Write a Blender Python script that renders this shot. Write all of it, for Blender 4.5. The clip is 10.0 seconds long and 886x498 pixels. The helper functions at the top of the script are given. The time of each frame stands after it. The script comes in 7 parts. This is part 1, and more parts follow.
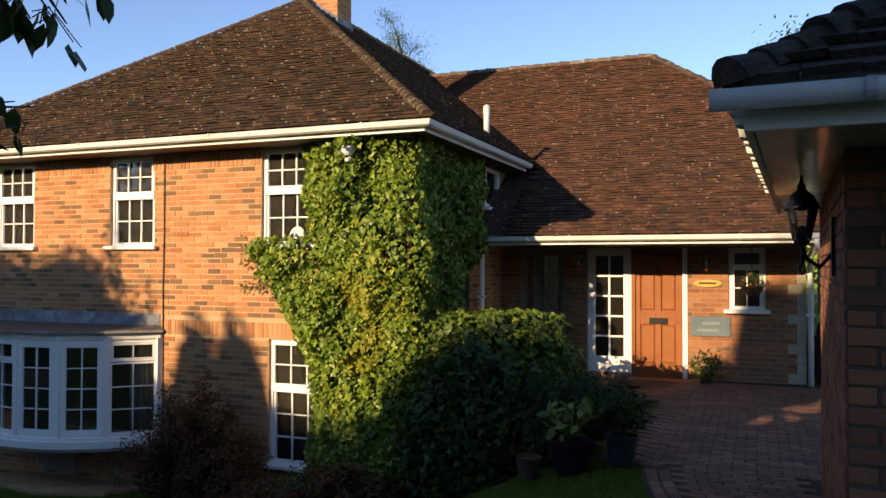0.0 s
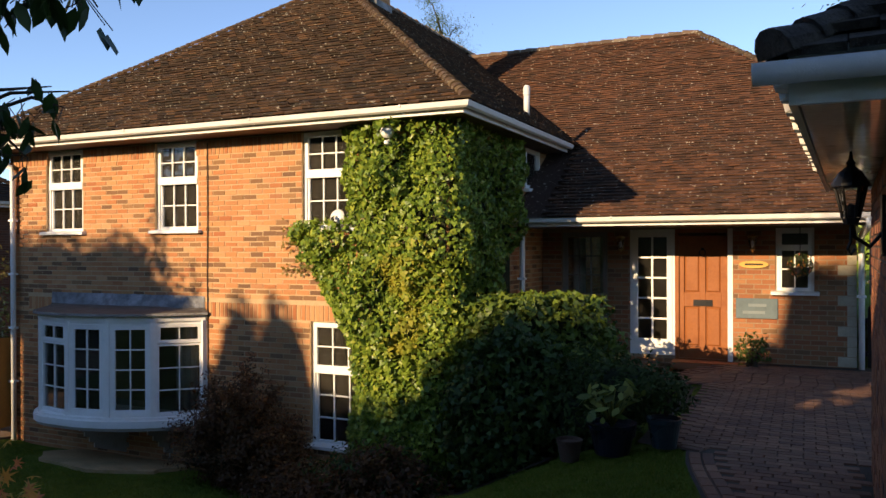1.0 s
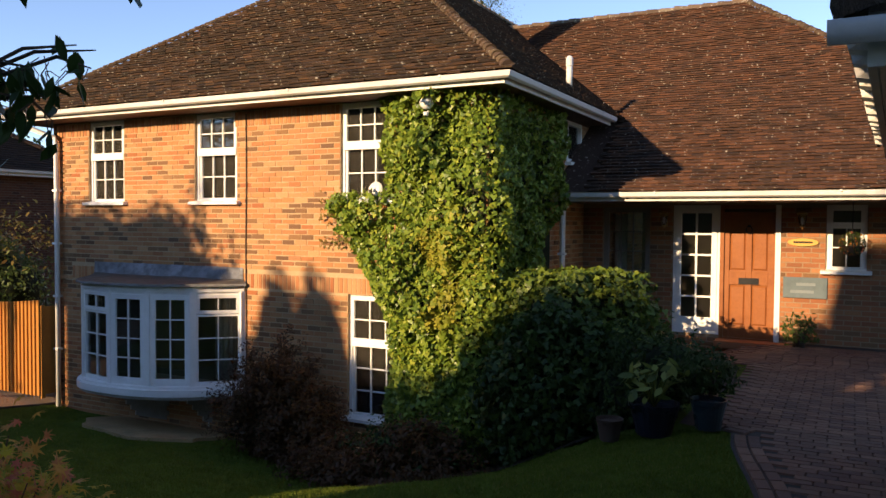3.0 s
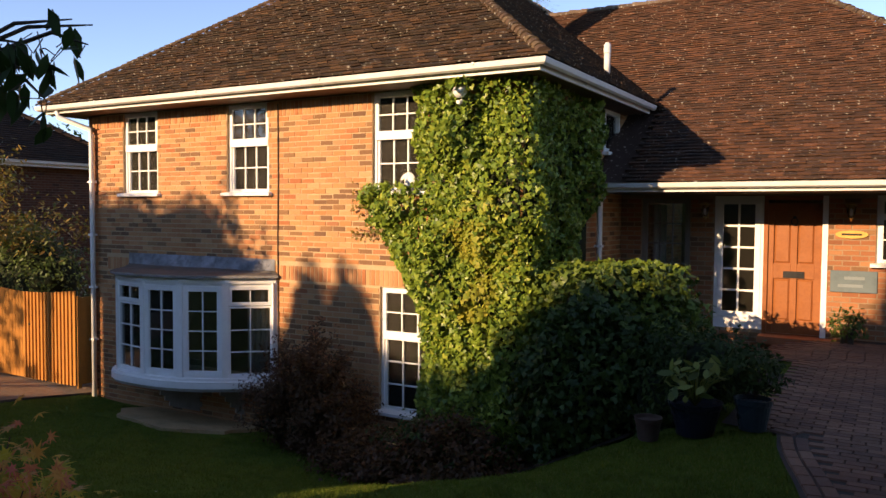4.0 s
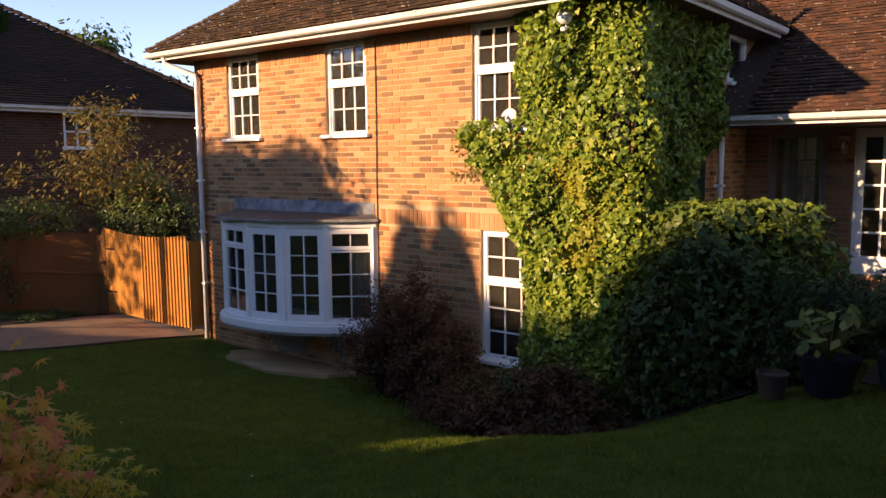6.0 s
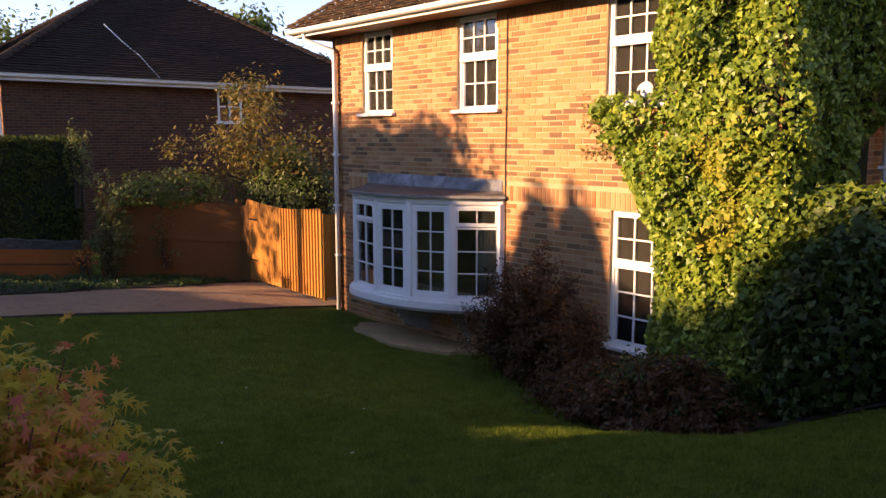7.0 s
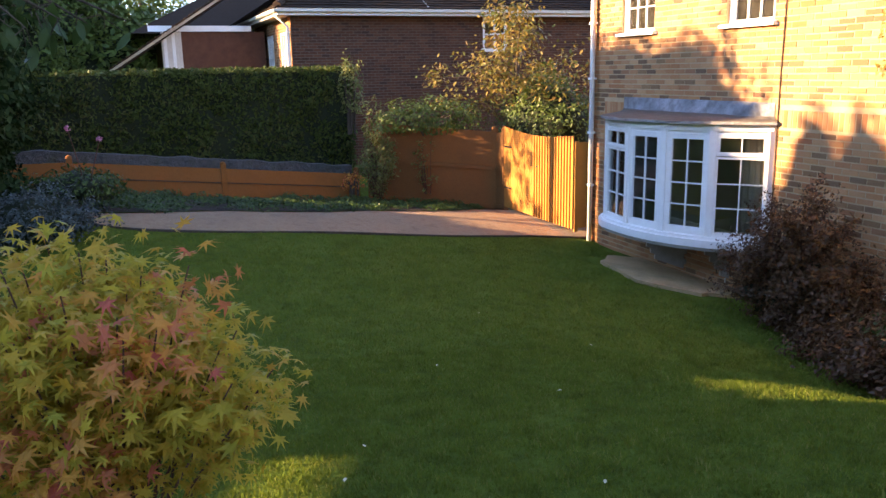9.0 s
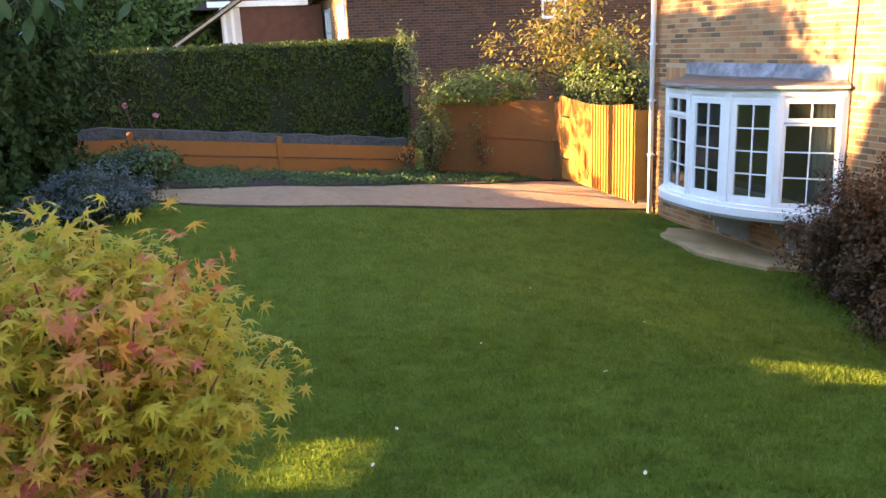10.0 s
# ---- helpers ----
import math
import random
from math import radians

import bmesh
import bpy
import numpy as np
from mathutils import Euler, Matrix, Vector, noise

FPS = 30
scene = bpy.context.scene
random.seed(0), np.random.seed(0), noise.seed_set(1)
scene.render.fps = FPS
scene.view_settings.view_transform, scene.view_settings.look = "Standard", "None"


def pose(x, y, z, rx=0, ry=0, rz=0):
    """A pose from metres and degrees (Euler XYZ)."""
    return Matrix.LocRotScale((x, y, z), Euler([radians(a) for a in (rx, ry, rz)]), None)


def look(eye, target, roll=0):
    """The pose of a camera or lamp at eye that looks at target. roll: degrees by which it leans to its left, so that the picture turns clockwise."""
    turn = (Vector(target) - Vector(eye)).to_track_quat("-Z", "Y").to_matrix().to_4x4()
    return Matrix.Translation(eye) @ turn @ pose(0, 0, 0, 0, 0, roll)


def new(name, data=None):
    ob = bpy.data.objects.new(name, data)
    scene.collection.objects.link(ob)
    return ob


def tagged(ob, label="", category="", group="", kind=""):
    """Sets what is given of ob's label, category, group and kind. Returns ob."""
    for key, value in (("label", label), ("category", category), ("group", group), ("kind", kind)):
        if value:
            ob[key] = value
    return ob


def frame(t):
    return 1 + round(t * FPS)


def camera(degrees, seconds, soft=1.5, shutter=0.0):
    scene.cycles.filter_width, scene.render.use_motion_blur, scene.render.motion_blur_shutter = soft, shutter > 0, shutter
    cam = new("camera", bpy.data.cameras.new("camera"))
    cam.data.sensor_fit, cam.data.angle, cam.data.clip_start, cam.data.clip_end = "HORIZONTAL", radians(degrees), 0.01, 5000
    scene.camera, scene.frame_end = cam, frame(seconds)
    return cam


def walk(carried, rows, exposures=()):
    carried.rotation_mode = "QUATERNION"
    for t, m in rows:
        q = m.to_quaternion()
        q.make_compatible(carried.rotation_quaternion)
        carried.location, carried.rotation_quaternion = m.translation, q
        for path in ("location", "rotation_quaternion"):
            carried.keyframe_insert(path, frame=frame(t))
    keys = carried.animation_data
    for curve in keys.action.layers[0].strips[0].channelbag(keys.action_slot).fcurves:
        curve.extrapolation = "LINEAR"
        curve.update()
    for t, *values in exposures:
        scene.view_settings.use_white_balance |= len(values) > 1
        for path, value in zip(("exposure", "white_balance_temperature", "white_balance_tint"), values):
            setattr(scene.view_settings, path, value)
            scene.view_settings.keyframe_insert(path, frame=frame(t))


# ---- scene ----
cam = camera(58.6, 10.0)
PATH = [
    (0, (6.197, -9.143, 3.063), (5.457, -7.285, 3.102), 0.1),
    (0.5, (6.203, -9.129, 3.062), (5.405, -7.295, 3.078), -0.2),
    (1, (6.21, -9.108, 3.058), (5.373, -7.292, 3.053), -0.2),
    (1.5, (6.219, -9.074, 3.053), (5.32, -7.288, 3.017), -0.4),
    (2, (6.214, -9.059, 3.045), (5.268, -7.298, 2.983), 0.2),
    (2.5, (6.183, -9.032, 3.048), (5.264, -7.257, 2.979), 0.4),
    (4, (6.061, -8.782, 3.04), (5.061, -7.053, 2.949), 0.4),
    (4.5, (6.057, -8.643, 3.02), (4.937, -6.992, 2.89), 1.5),
    (5, (6.027, -8.529, 3.0), (4.869, -6.912, 2.79), 0.7),
    (6.5, (5.899, -8.12, 2.925), (4.567, -6.647, 2.69), -0.6),
    (7, (5.921, -7.958, 2.929), (4.434, -6.651, 2.649), 0.0),
    (7.5, (5.832, -7.852, 2.896), (4.254, -6.669, 2.563), -0.6),
    (8, (5.77, -7.758, 2.871), (4.128, -6.685, 2.481), -1.2),
    (8.5, (5.782, -7.642, 2.83), (4.066, -6.696, 2.429), -1.7),
    (9, (5.794, -7.477, 2.821), (3.98, -6.76, 2.379), -1.2),
    (9.5, (5.752, -7.366, 2.802), (3.898, -6.786, 2.325), -2.4),
    (10, (5.676, -7.286, 2.795), (3.824, -6.727, 2.29), -2.6),
]
EXPOSURES = [(0, 0.93, 7800, 18), (2.5, 1.02, 8000, 20), (4, 1.08, 8300, 26), (5, 1.08, 8500, 32), (6.5, 1.46, 8800, 35), (7.5, 1.84, 9200, 41), (8, 2.12, 9300, 42), (8.5, 2.36, 9600, 44), (9, 2.90, 8700, 27), (9.5, 3.4, 9400, 22), (10, 3.70, 10300, 23)]
walk(cam, [(t, look(eye, target, roll)) for t, eye, target, roll in PATH], EXPOSURES)

# ---- world and sun ----
SUN_WAY = Vector((0.38, 1.0, -0.304)).normalized()
world = bpy.data.worlds.new("sky")
scene.world = world
world.use_nodes = True
wn = world.node_tree.nodes
sky = wn.new("ShaderNodeTexSky")
sky.sky_type = "NISHITA"
sky.sun_disc = False
sky.sun_elevation = radians(16)
sky.sun_rotation = radians(200)
sky.altitude = 2500
sky.air_density, sky.dust_density, sky.ozone_density = 1.0, 0.0, 4.0
wn["Background"].inputs["Strength"].default_value = 0.15
world.node_tree.links.new(sky.outputs[0], wn["Background"].inputs["Color"])
sun = bpy.data.lights.new("sun", "SUN")
sun.energy, sun.angle, sun.color = 3.75, radians(0.5), (1.0, 0.83, 0.57)
new("sun", sun).matrix_world = look((0, 0, 30), Vector((0, 0, 30)) + SUN_WAY)

# ---- helpers for building ----
rng = random.Random(7)


class Geo:
    """Loose faces gathered for one mesh."""

    def __init__(self):
        self.v, self.f, self.m = [], [], []

    def poly(self, pts, m=0):
        n = len(self.v)
        self.v += [tuple(p) for p in pts]
        self.f.append(tuple(range(n, n + len(pts))))
        self.m.append(m)
        return self

    def hexa(self, p, skip=(), m=0):
        """Eight corners: four below, four above, each ring anticlockwise from above."""
        n = len(self.v)
        self.v += [tuple(q) for q in p]
        for k, q in enumerate(((3, 2, 1, 0), (4, 5, 6, 7), (0, 1, 5, 4), (1, 2, 6, 5), (2, 3, 7, 6), (3, 0, 4, 7))):
            if k not in skip:
                self.f.append(tuple(n + i for i in q))
                self.m.append(m)
        return self

    def box(self, x0, x1, y0, y1, z0, z1, skip=(), m=0):
        return self.hexa([(x0, y0, z0), (x1, y0, z0), (x1, y1, z0), (x0, y1, z0),
                          (x0, y0, z1), (x1, y0, z1), (x1, y1, z1), (x0, y1, z1)], skip, m)

    def tube(self, pts, r, sides=8, m=0, cap=True):
        """A round bar along points; r is one radius or one a point."""
        pts = [Vector(p) for p in pts]
        rs = r if isinstance(r, (list, tuple)) else [r] * len(pts)
        n = len(self.v)
        for k, p in enumerate(pts):
            d = (pts[min(k + 1, len(pts) - 1)] - pts[max(k - 1, 0)]).normalized()
            a = d.cross(Vector((0, 0, 1)) if abs(d.z) < 0.9 else Vector((1, 0, 0))).normalized()
            b = d.cross(a)
            for j in range(sides):
                w = 2 * math.pi * j / sides
                self.v.append(tuple(p + rs[k] * (math.cos(w) * a + math.sin(w) * b)))
        for k in range(len(pts) - 1):
            for j in range(sides):
                i, o = n + k * sides, (j + 1) % sides
                self.f.append((i + j, i + o, i + sides + o, i + sides + j))
                self.m.append(m)
        if cap:
            self.f.append(tuple(n + j for j in reversed(range(sides))))
            self.f.append(tuple(n + (len(pts) - 1) * sides + j for j in range(sides)))
            self.m += [m, m]
        return self

    def lathe(self, prof, at=(0, 0, 0), sides=20, m=0):
        n = len(self.v)
        for r, z in prof:
            for j in range(sides):
                w = 2 * math.pi * j / sides
                self.v.append((at[0] + r * math.cos(w), at[1] + r * math.sin(w), at[2] + z))
        for k in range(len(prof) - 1):
            for j in range(sides):
                i, o = n + k * sides, (j + 1) % sides
                self.f.append((i + j, i + o, i + sides + o, i + sides + j))
                self.m.append(m)
        return self

    def sweep(self, prof, path, m=0, closed=True):
        """A section (across, up) carried along a level path of points, mitred."""
        path = [Vector(p) for p in path]
        n, c = len(self.v), len(prof)
        for k, p in enumerate(path):
            d0 = (p - path[k - 1]).normalized() if k else (path[1] - p).normalized()
            d1 = (path[k + 1] - p).normalized() if k + 1 < len(path) else d0
            t = (d0 + d1).normalized()
            a = Vector((t.y, -t.x, 0)).normalized() / max(0.35, t.dot(d0))
            self.v += [tuple(p + a * u + Vector((0, 0, w))) for u, w in prof]
        for k in range(len(path) - 1):
            for j in range(c if closed else c - 1):
                i, o = n + k * c, (j + 1) % c
                self.f.append((i + j, i + o, i + c + o, i + c + j))
                self.m.append(m)
        if closed:
            self.f += [tuple(n + j for j in range(c)), tuple(n + (len(path) - 1) * c + j for j in reversed(range(c)))]
            self.m += [m, m]
        return self

    def mesh(self, name, mats, smooth=False):
        me = bpy.data.meshes.new(name)
        me.from_pydata(self.v, [], self.f)
        for mt in mats if isinstance(mats, (list, tuple)) else [mats]:
            me.materials.append(mt)
        if any(self.m):
            me.polygons.foreach_set("material_index", self.m)
        if smooth:
            me.polygons.foreach_set("use_smooth", [True] * len(me.polygons))
        me.update()
        return me


def thing(name, at, label, category, group="", kind=""):
    ob = new(name)
    ob.location = at
    ob.empty_display_size = 0.1
    return tagged(ob, label, category, group, kind)


def part(name, geo, mats, parent, label="", smooth=False, kind="", at=None):
    ob = new(name, geo if isinstance(geo, bpy.types.Mesh) else geo.mesh(name, mats, smooth))
    ob.parent = parent
    if at is not None:
        ob.location = at
    return tagged(ob, label, kind=kind)


def soften(ob, width=0.004, segments=2):
    mod = ob.modifiers.new("edge", "BEVEL")
    mod.width, mod.segments, mod.limit_method = width, segments, "ANGLE"
    return ob


# ---- materials ----
def surface(name, cols, rough=0.7, metal=0.0, pick="", grain=(60, 0.25), stain=None, bump=(120, 0.2, 0.01), spots=None, coat=0.0, specular=0.22, translucent=0.0):
    """Colours along a ramp picked by piece ('island', 'object') or by noise, with grain, stains and relief."""
    mt = bpy.data.materials.new(name)
    mt.use_nodes = True
    t, nodes = mt.node_tree, mt.node_tree.nodes
    ln = t.links.new
    bs = nodes["Principled BSDF"]
    co = nodes.new("ShaderNodeTexCoord")

    def noise_tex(scale, detail=4.0, r=0.6):
        n = nodes.new("ShaderNodeTexNoise")
        n.inputs["Scale"].default_value, n.inputs["Detail"].default_value, n.inputs["Roughness"].default_value = scale, detail, r
        ln(co.outputs["Object"], n.inputs["Vector"])
        return n

    ramp = nodes.new("ShaderNodeValToRGB")
    el = ramp.color_ramp.elements
    while len(el) < len(cols):
        el.new(0.5)
    for k, c in enumerate(cols):
        el[k].position = k / max(1, len(cols) - 1)
        el[k].color = (*c, 1)
    if pick == "island":
        ln(nodes.new("ShaderNodeNewGeometry").outputs["Random Per Island"], ramp.inputs[0])
    elif pick == "object":
        ln(nodes.new("ShaderNodeObjectInfo").outputs["Random"], ramp.inputs[0])
    else:
        n = noise_tex(grain[0] * 0.07, 5)
        mr = nodes.new("ShaderNodeMapRange")
        mr.inputs[1].default_value, mr.inputs[2].default_value = 0.3, 0.7
        ln(n.outputs[0], mr.inputs[0])
        ln(mr.outputs[0], ramp.inputs[0])
    col = ramp.outputs[0]

    def blend(col, fac_socket, rgb, mode="MIX"):
        mx = nodes.new("ShaderNodeMix")
        mx.data_type, mx.blend_type = "RGBA", mode
        ln(fac_socket, mx.inputs[0])
        ln(col, mx.inputs[6])
        mx.inputs[7].default_value = (*rgb, 1)
        return mx.outputs[2]

    def gate(n, lo, hi, top):
        mr = nodes.new("ShaderNodeMapRange")
        mr.inputs[1].default_value, mr.inputs[2].default_value, mr.inputs[4].default_value = lo, hi, top
        ln(n.outputs[0], mr.inputs[0])
        return mr.outputs[0]

    if grain:
        g = noise_tex(grain[0], 6, 0.7)
        col = blend(col, gate(g, 0.45, 0.75, grain[1]), tuple(0.35 * c for c in cols[0]))
    if stain:
        col = blend(col, gate(noise_tex(stain[0], 6, 0.65), 0.48, 0.72, stain[2]), stain[1])
    if spots:
        col = blend(col, gate(noise_tex(spots[0], 3, 0.5), spots[3], spots[3] + 0.04, spots[2]), spots[1])
    ln(col, bs.inputs["Base Color"])
    bs.inputs["Metallic"].default_value = metal
    bs.inputs["Specular IOR Level"].default_value = specular
    if coat:
        bs.inputs["Coat Weight"].default_value = coat
    rr = gate(noise_tex(grain[0] * 0.3 if grain else 8, 3), 0.3, 0.7, 1.0)
    mr = nodes.new("ShaderNodeMapRange")
    mr.inputs[3].default_value, mr.inputs[4].default_value = max(0.03, rough - 0.08), min(1, rough + 0.08)
    ln(rr, mr.inputs[0])
    ln(mr.outputs[0], bs.inputs["Roughness"])
    if bump:
        bp = nodes.new("ShaderNodeBump")
        bp.inputs["Strength"].default_value, bp.inputs["Distance"].default_value = bump[1], bump[2]
        ln(noise_tex(bump[0], 5, 0.65).outputs[0], bp.inputs["Height"])
        ln(bp.outputs[0], bs.inputs["Normal"])
    if translucent:
        tr = nodes.new("ShaderNodeBsdfTranslucent")
        ln(col, tr.inputs["Color"])
        ms = nodes.new("ShaderNodeMixShader")
        ms.inputs[0].default_value = translucent
        ln(bs.outputs[0], ms.inputs[1])
        ln(tr.outputs[0], ms.inputs[2])
        ln(ms.outputs[0], nodes["Material Output"].inputs["Surface"])
    return mt


BRICK_COLS = [(0.47, 0.203, 0.085), (0.54, 0.271, 0.125), (0.42, 0.153, 0.062), (0.57, 0.307, 0.15), (0.45, 0.18, 0.072), (0.53, 0.257, 0.11), (0.37, 0.122, 0.052), (0.5, 0.221, 0.092), (0.33, 0.131, 0.065), (0.55, 0.279, 0.13), (0.44, 0.167, 0.068)]
DARK_COLS = [(0.20, 0.105, 0.055), (0.28, 0.145, 0.068), (0.17, 0.09, 0.052), (0.33, 0.17, 0.078)]
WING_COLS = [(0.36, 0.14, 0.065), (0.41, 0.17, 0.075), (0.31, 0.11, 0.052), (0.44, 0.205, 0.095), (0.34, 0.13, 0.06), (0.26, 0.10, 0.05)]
M_brick = surface("orange_brick", BRICK_COLS, 0.85, pick="island", grain=(90, 0.4), stain=(1.6, (0.50, 0.33, 0.18), 0.2), bump=(160, 0.5, 0.01))
M_brick_one = surface("orange_brick_loose", BRICK_COLS, 0.85, pick="object", grain=(90, 0.4), stain=(1.6, (0.50, 0.33, 0.18), 0.2), bump=(160, 0.5, 0.01))
M_brick_dark = surface("burnt_brown_brick", DARK_COLS, 0.85, pick="island", grain=(90, 0.4), bump=(160, 0.5, 0.01))
M_brick_dark_one = surface("burnt_brown_brick_loose", DARK_COLS, 0.85, pick="object", grain=(90, 0.4), bump=(160, 0.5, 0.01))
M_brick_wing = surface("red_brown_brick", WING_COLS, 0.85, pick="island", grain=(90, 0.4), stain=(1.8, (0.22, 0.13, 0.08), 0.25), bump=(160, 0.5, 0.01))
M_mortar = surface("mortar", [(0.47, 0.31, 0.175), (0.55, 0.38, 0.22)], 0.95, grain=(120, 0.3), bump=(200, 0.5, 0.01))
M_mortar_dark = surface("dark_mortar", [(0.12, 0.08, 0.06), (0.16, 0.11, 0.08)], 0.95, grain=(120, 0.3), bump=(200, 0.5, 0.01))
GB = [(0.195, 0.077, 0.047), (0.36, 0.133, 0.068), (0.285, 0.105, 0.061), (0.42, 0.168, 0.081), (0.135, 0.07, 0.061)]
M_gbrick = surface("dark_red_brick", GB, 0.85, pick="island", grain=(80, 0.4), stain=(3, (0.12, 0.07, 0.05), 0.4), bump=(160, 0.5, 0.01))
M_gbrick_one = surface("dark_red_brick_loose", GB, 0.85, pick="object", grain=(80, 0.4), stain=(3, (0.12, 0.07, 0.05), 0.4), bump=(160, 0.5, 0.01))
TC = [(0.033, 0.023, 0.018), (0.102, 0.056, 0.032), (0.056, 0.036, 0.025), (0.140, 0.072, 0.038), (0.042, 0.031, 0.025), (0.079, 0.047, 0.029), (0.047, 0.033, 0.026), (0.158, 0.085, 0.045), (0.051, 0.040, 0.027), (0.084, 0.050, 0.032), (0.037, 0.028, 0.021), (0.112, 0.066, 0.040), (0.065, 0.042, 0.030), (0.093, 0.055, 0.034)]
M_tile = surface("brown_clay_tile", TC, 0.9, pick="island", grain=(50, 0.4), stain=(1.6, (0.05, 0.04, 0.026), 0.45), spots=(19, (0.44, 0.40, 0.32), 0.85, 0.64), bump=(70, 0.8, 0.016))
WC = [(0.053, 0.033, 0.025), (0.155, 0.069, 0.039), (0.096, 0.047, 0.030), (0.193, 0.086, 0.049), (0.073, 0.041, 0.030), (0.125, 0.059, 0.036), (0.063, 0.037, 0.027), (0.140, 0.066, 0.039)]
M_wtile = surface("red_brown_clay_tile", WC, 0.9, pick="island", grain=(50, 0.4), stain=(1.1, (0.07, 0.045, 0.03), 0.5), spots=(19, (0.46, 0.40, 0.32), 0.85, 0.645), bump=(70, 0.8, 0.016))
M_ridge = surface("lichened_ridge_tile", [(0.09, 0.06, 0.042), (0.19, 0.125, 0.08), (0.13, 0.082, 0.055), (0.25, 0.19, 0.13), (0.11, 0.072, 0.05)], 0.9, pick="island", grain=(50, 0.4), stain=(4, (0.10, 0.08, 0.055), 0.5), spots=(18, (0.45, 0.42, 0.34), 0.8, 0.62), bump=(60, 0.8, 0.02))
M_hip = surface("mossy_hip_tile", [(0.07, 0.045, 0.030), (0.13, 0.08, 0.048), (0.10, 0.062, 0.04), (0.16, 0.11, 0.06)], 0.9, pick="island", grain=(50, 0.4), stain=(4, (0.10, 0.085, 0.045), 0.5), spots=(18, (0.40, 0.36, 0.26), 0.8, 0.64), bump=(60, 0.8, 0.02))
M_gridge = surface("weathered_black_ridge_tile", [(0.028, 0.024, 0.021), (0.055, 0.044, 0.036), (0.04, 0.033, 0.028)], 0.8, pick="island", grain=(25, 0.4), stain=(7, (0.14, 0.12, 0.09), 0.45), bump=(30, 1.0, 0.03))
M_ntile = surface("dark_slate_tile", [(0.022, 0.014, 0.01), (0.042, 0.024, 0.015), (0.032, 0.019, 0.013)], 0.85, pick="island", grain=(40, 0.3), bump=(80, 0.5, 0.012))
M_white = surface("white_plastic", [(0.80, 0.79, 0.75), (0.86, 0.85, 0.81)], 0.35, grain=(14, 0.10), stain=(3.0, (0.55, 0.53, 0.46), 0.18), bump=(40, 0.04, 0.004))
M_cream = surface("weathered_white_gutter", [(0.68, 0.66, 0.60), (0.76, 0.74, 0.69)], 0.4, grain=(10, 0.15), stain=(2.0, (0.40, 0.38, 0.31), 0.35), bump=(40, 0.05, 0.004))
M_soffit = surface("grey_soffit", [(0.35, 0.33, 0.30), (0.42, 0.40, 0.36)], 0.6, grain=(10, 0.2), bump=(30, 0.05, 0.004))
M_eaves = surface("dark_brown_soffit_board", [(0.085, 0.05, 0.032), (0.12, 0.07, 0.045)], 0.6, grain=(10, 0.3), bump=(30, 0.1, 0.004))
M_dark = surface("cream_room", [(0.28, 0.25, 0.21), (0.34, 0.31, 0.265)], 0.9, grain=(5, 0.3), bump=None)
M_lead = surface("lead_sheet", [(0.16, 0.15, 0.14), (0.34, 0.335, 0.32), (0.20, 0.19, 0.175)], 0.6, metal=0.1, grain=(30, 0.45), stain=(5, (0.14, 0.095, 0.07), 0.75), bump=(9, 1.0, 0.05))
M_flash = surface("crumpled_lead_flashing", [(0.10, 0.11, 0.115), (0.30, 0.31, 0.325), (0.15, 0.155, 0.16), (0.38, 0.39, 0.40)], 0.5, metal=0.15, grain=(9, 0.5), stain=(5, (0.085, 0.075, 0.065), 0.75), bump=(7, 1.0, 0.06))
M_bayroof = surface("mossy_brown_bay_roof", [(0.085, 0.074, 0.06), (0.135, 0.115, 0.094), (0.11, 0.095, 0.078)], 0.8, grain=(24, 0.45), stain=(5, (0.20, 0.18, 0.16), 0.5), bump=(14, 0.9, 0.03))
M_curtain = surface("pale_curtain", [(0.62, 0.60, 0.55), (0.7, 0.68, 0.63)], 0.9, grain=(60, 0.15), bump=(80, 0.2, 0.004))
M_door = surface("varnished_oak_door", [(0.23, 0.075, 0.027), (0.33, 0.115, 0.04), (0.28, 0.095, 0.033)], 0.38, grain=(25, 0.3), bump=(40, 0.15, 0.004), coat=0.2)
M_stone = surface("pale_quoin_stone", [(0.42, 0.37, 0.27), (0.52, 0.46, 0.34)], 0.9, grain=(50, 0.3), stain=(5, (0.25, 0.2, 0.13), 0.4), bump=(70, 0.5, 0.01))
M_grass = surface("lawn_soil_and_turf", [(0.07, 0.115, 0.016), (0.10, 0.155, 0.022), (0.13, 0.175, 0.03)], 0.95, grain=(26, 0.5), stain=(5.0, (0.05, 0.07, 0.013), 0.55), bump=(60, 0.9, 0.05), specular=0.05)
PAVER_COLS = [(0.17, 0.085, 0.055), (0.24, 0.12, 0.075), (0.14, 0.075, 0.055), (0.28, 0.15, 0.095), (0.20, 0.105, 0.068)]
M_paver = surface("block_paver", PAVER_COLS, 0.85, pick="island", grain=(60, 0.35), stain=(1.3, (0.08, 0.07, 0.05), 0.4), bump=(110, 0.5, 0.01))
M_sand = surface("paver_joint_sand", [(0.05, 0.042, 0.034), (0.075, 0.06, 0.048)], 0.95, grain=(60, 0.3), bump=(120, 0.5, 0.01))
M_gravel = surface("pinkish_gravel", [(0.27, 0.165, 0.095), (0.36, 0.235, 0.14), (0.31, 0.20, 0.118)], 0.95, grain=(70, 0.5), stain=(1.2, (0.16, 0.11, 0.08), 0.4), bump=(90, 1.0, 0.02))
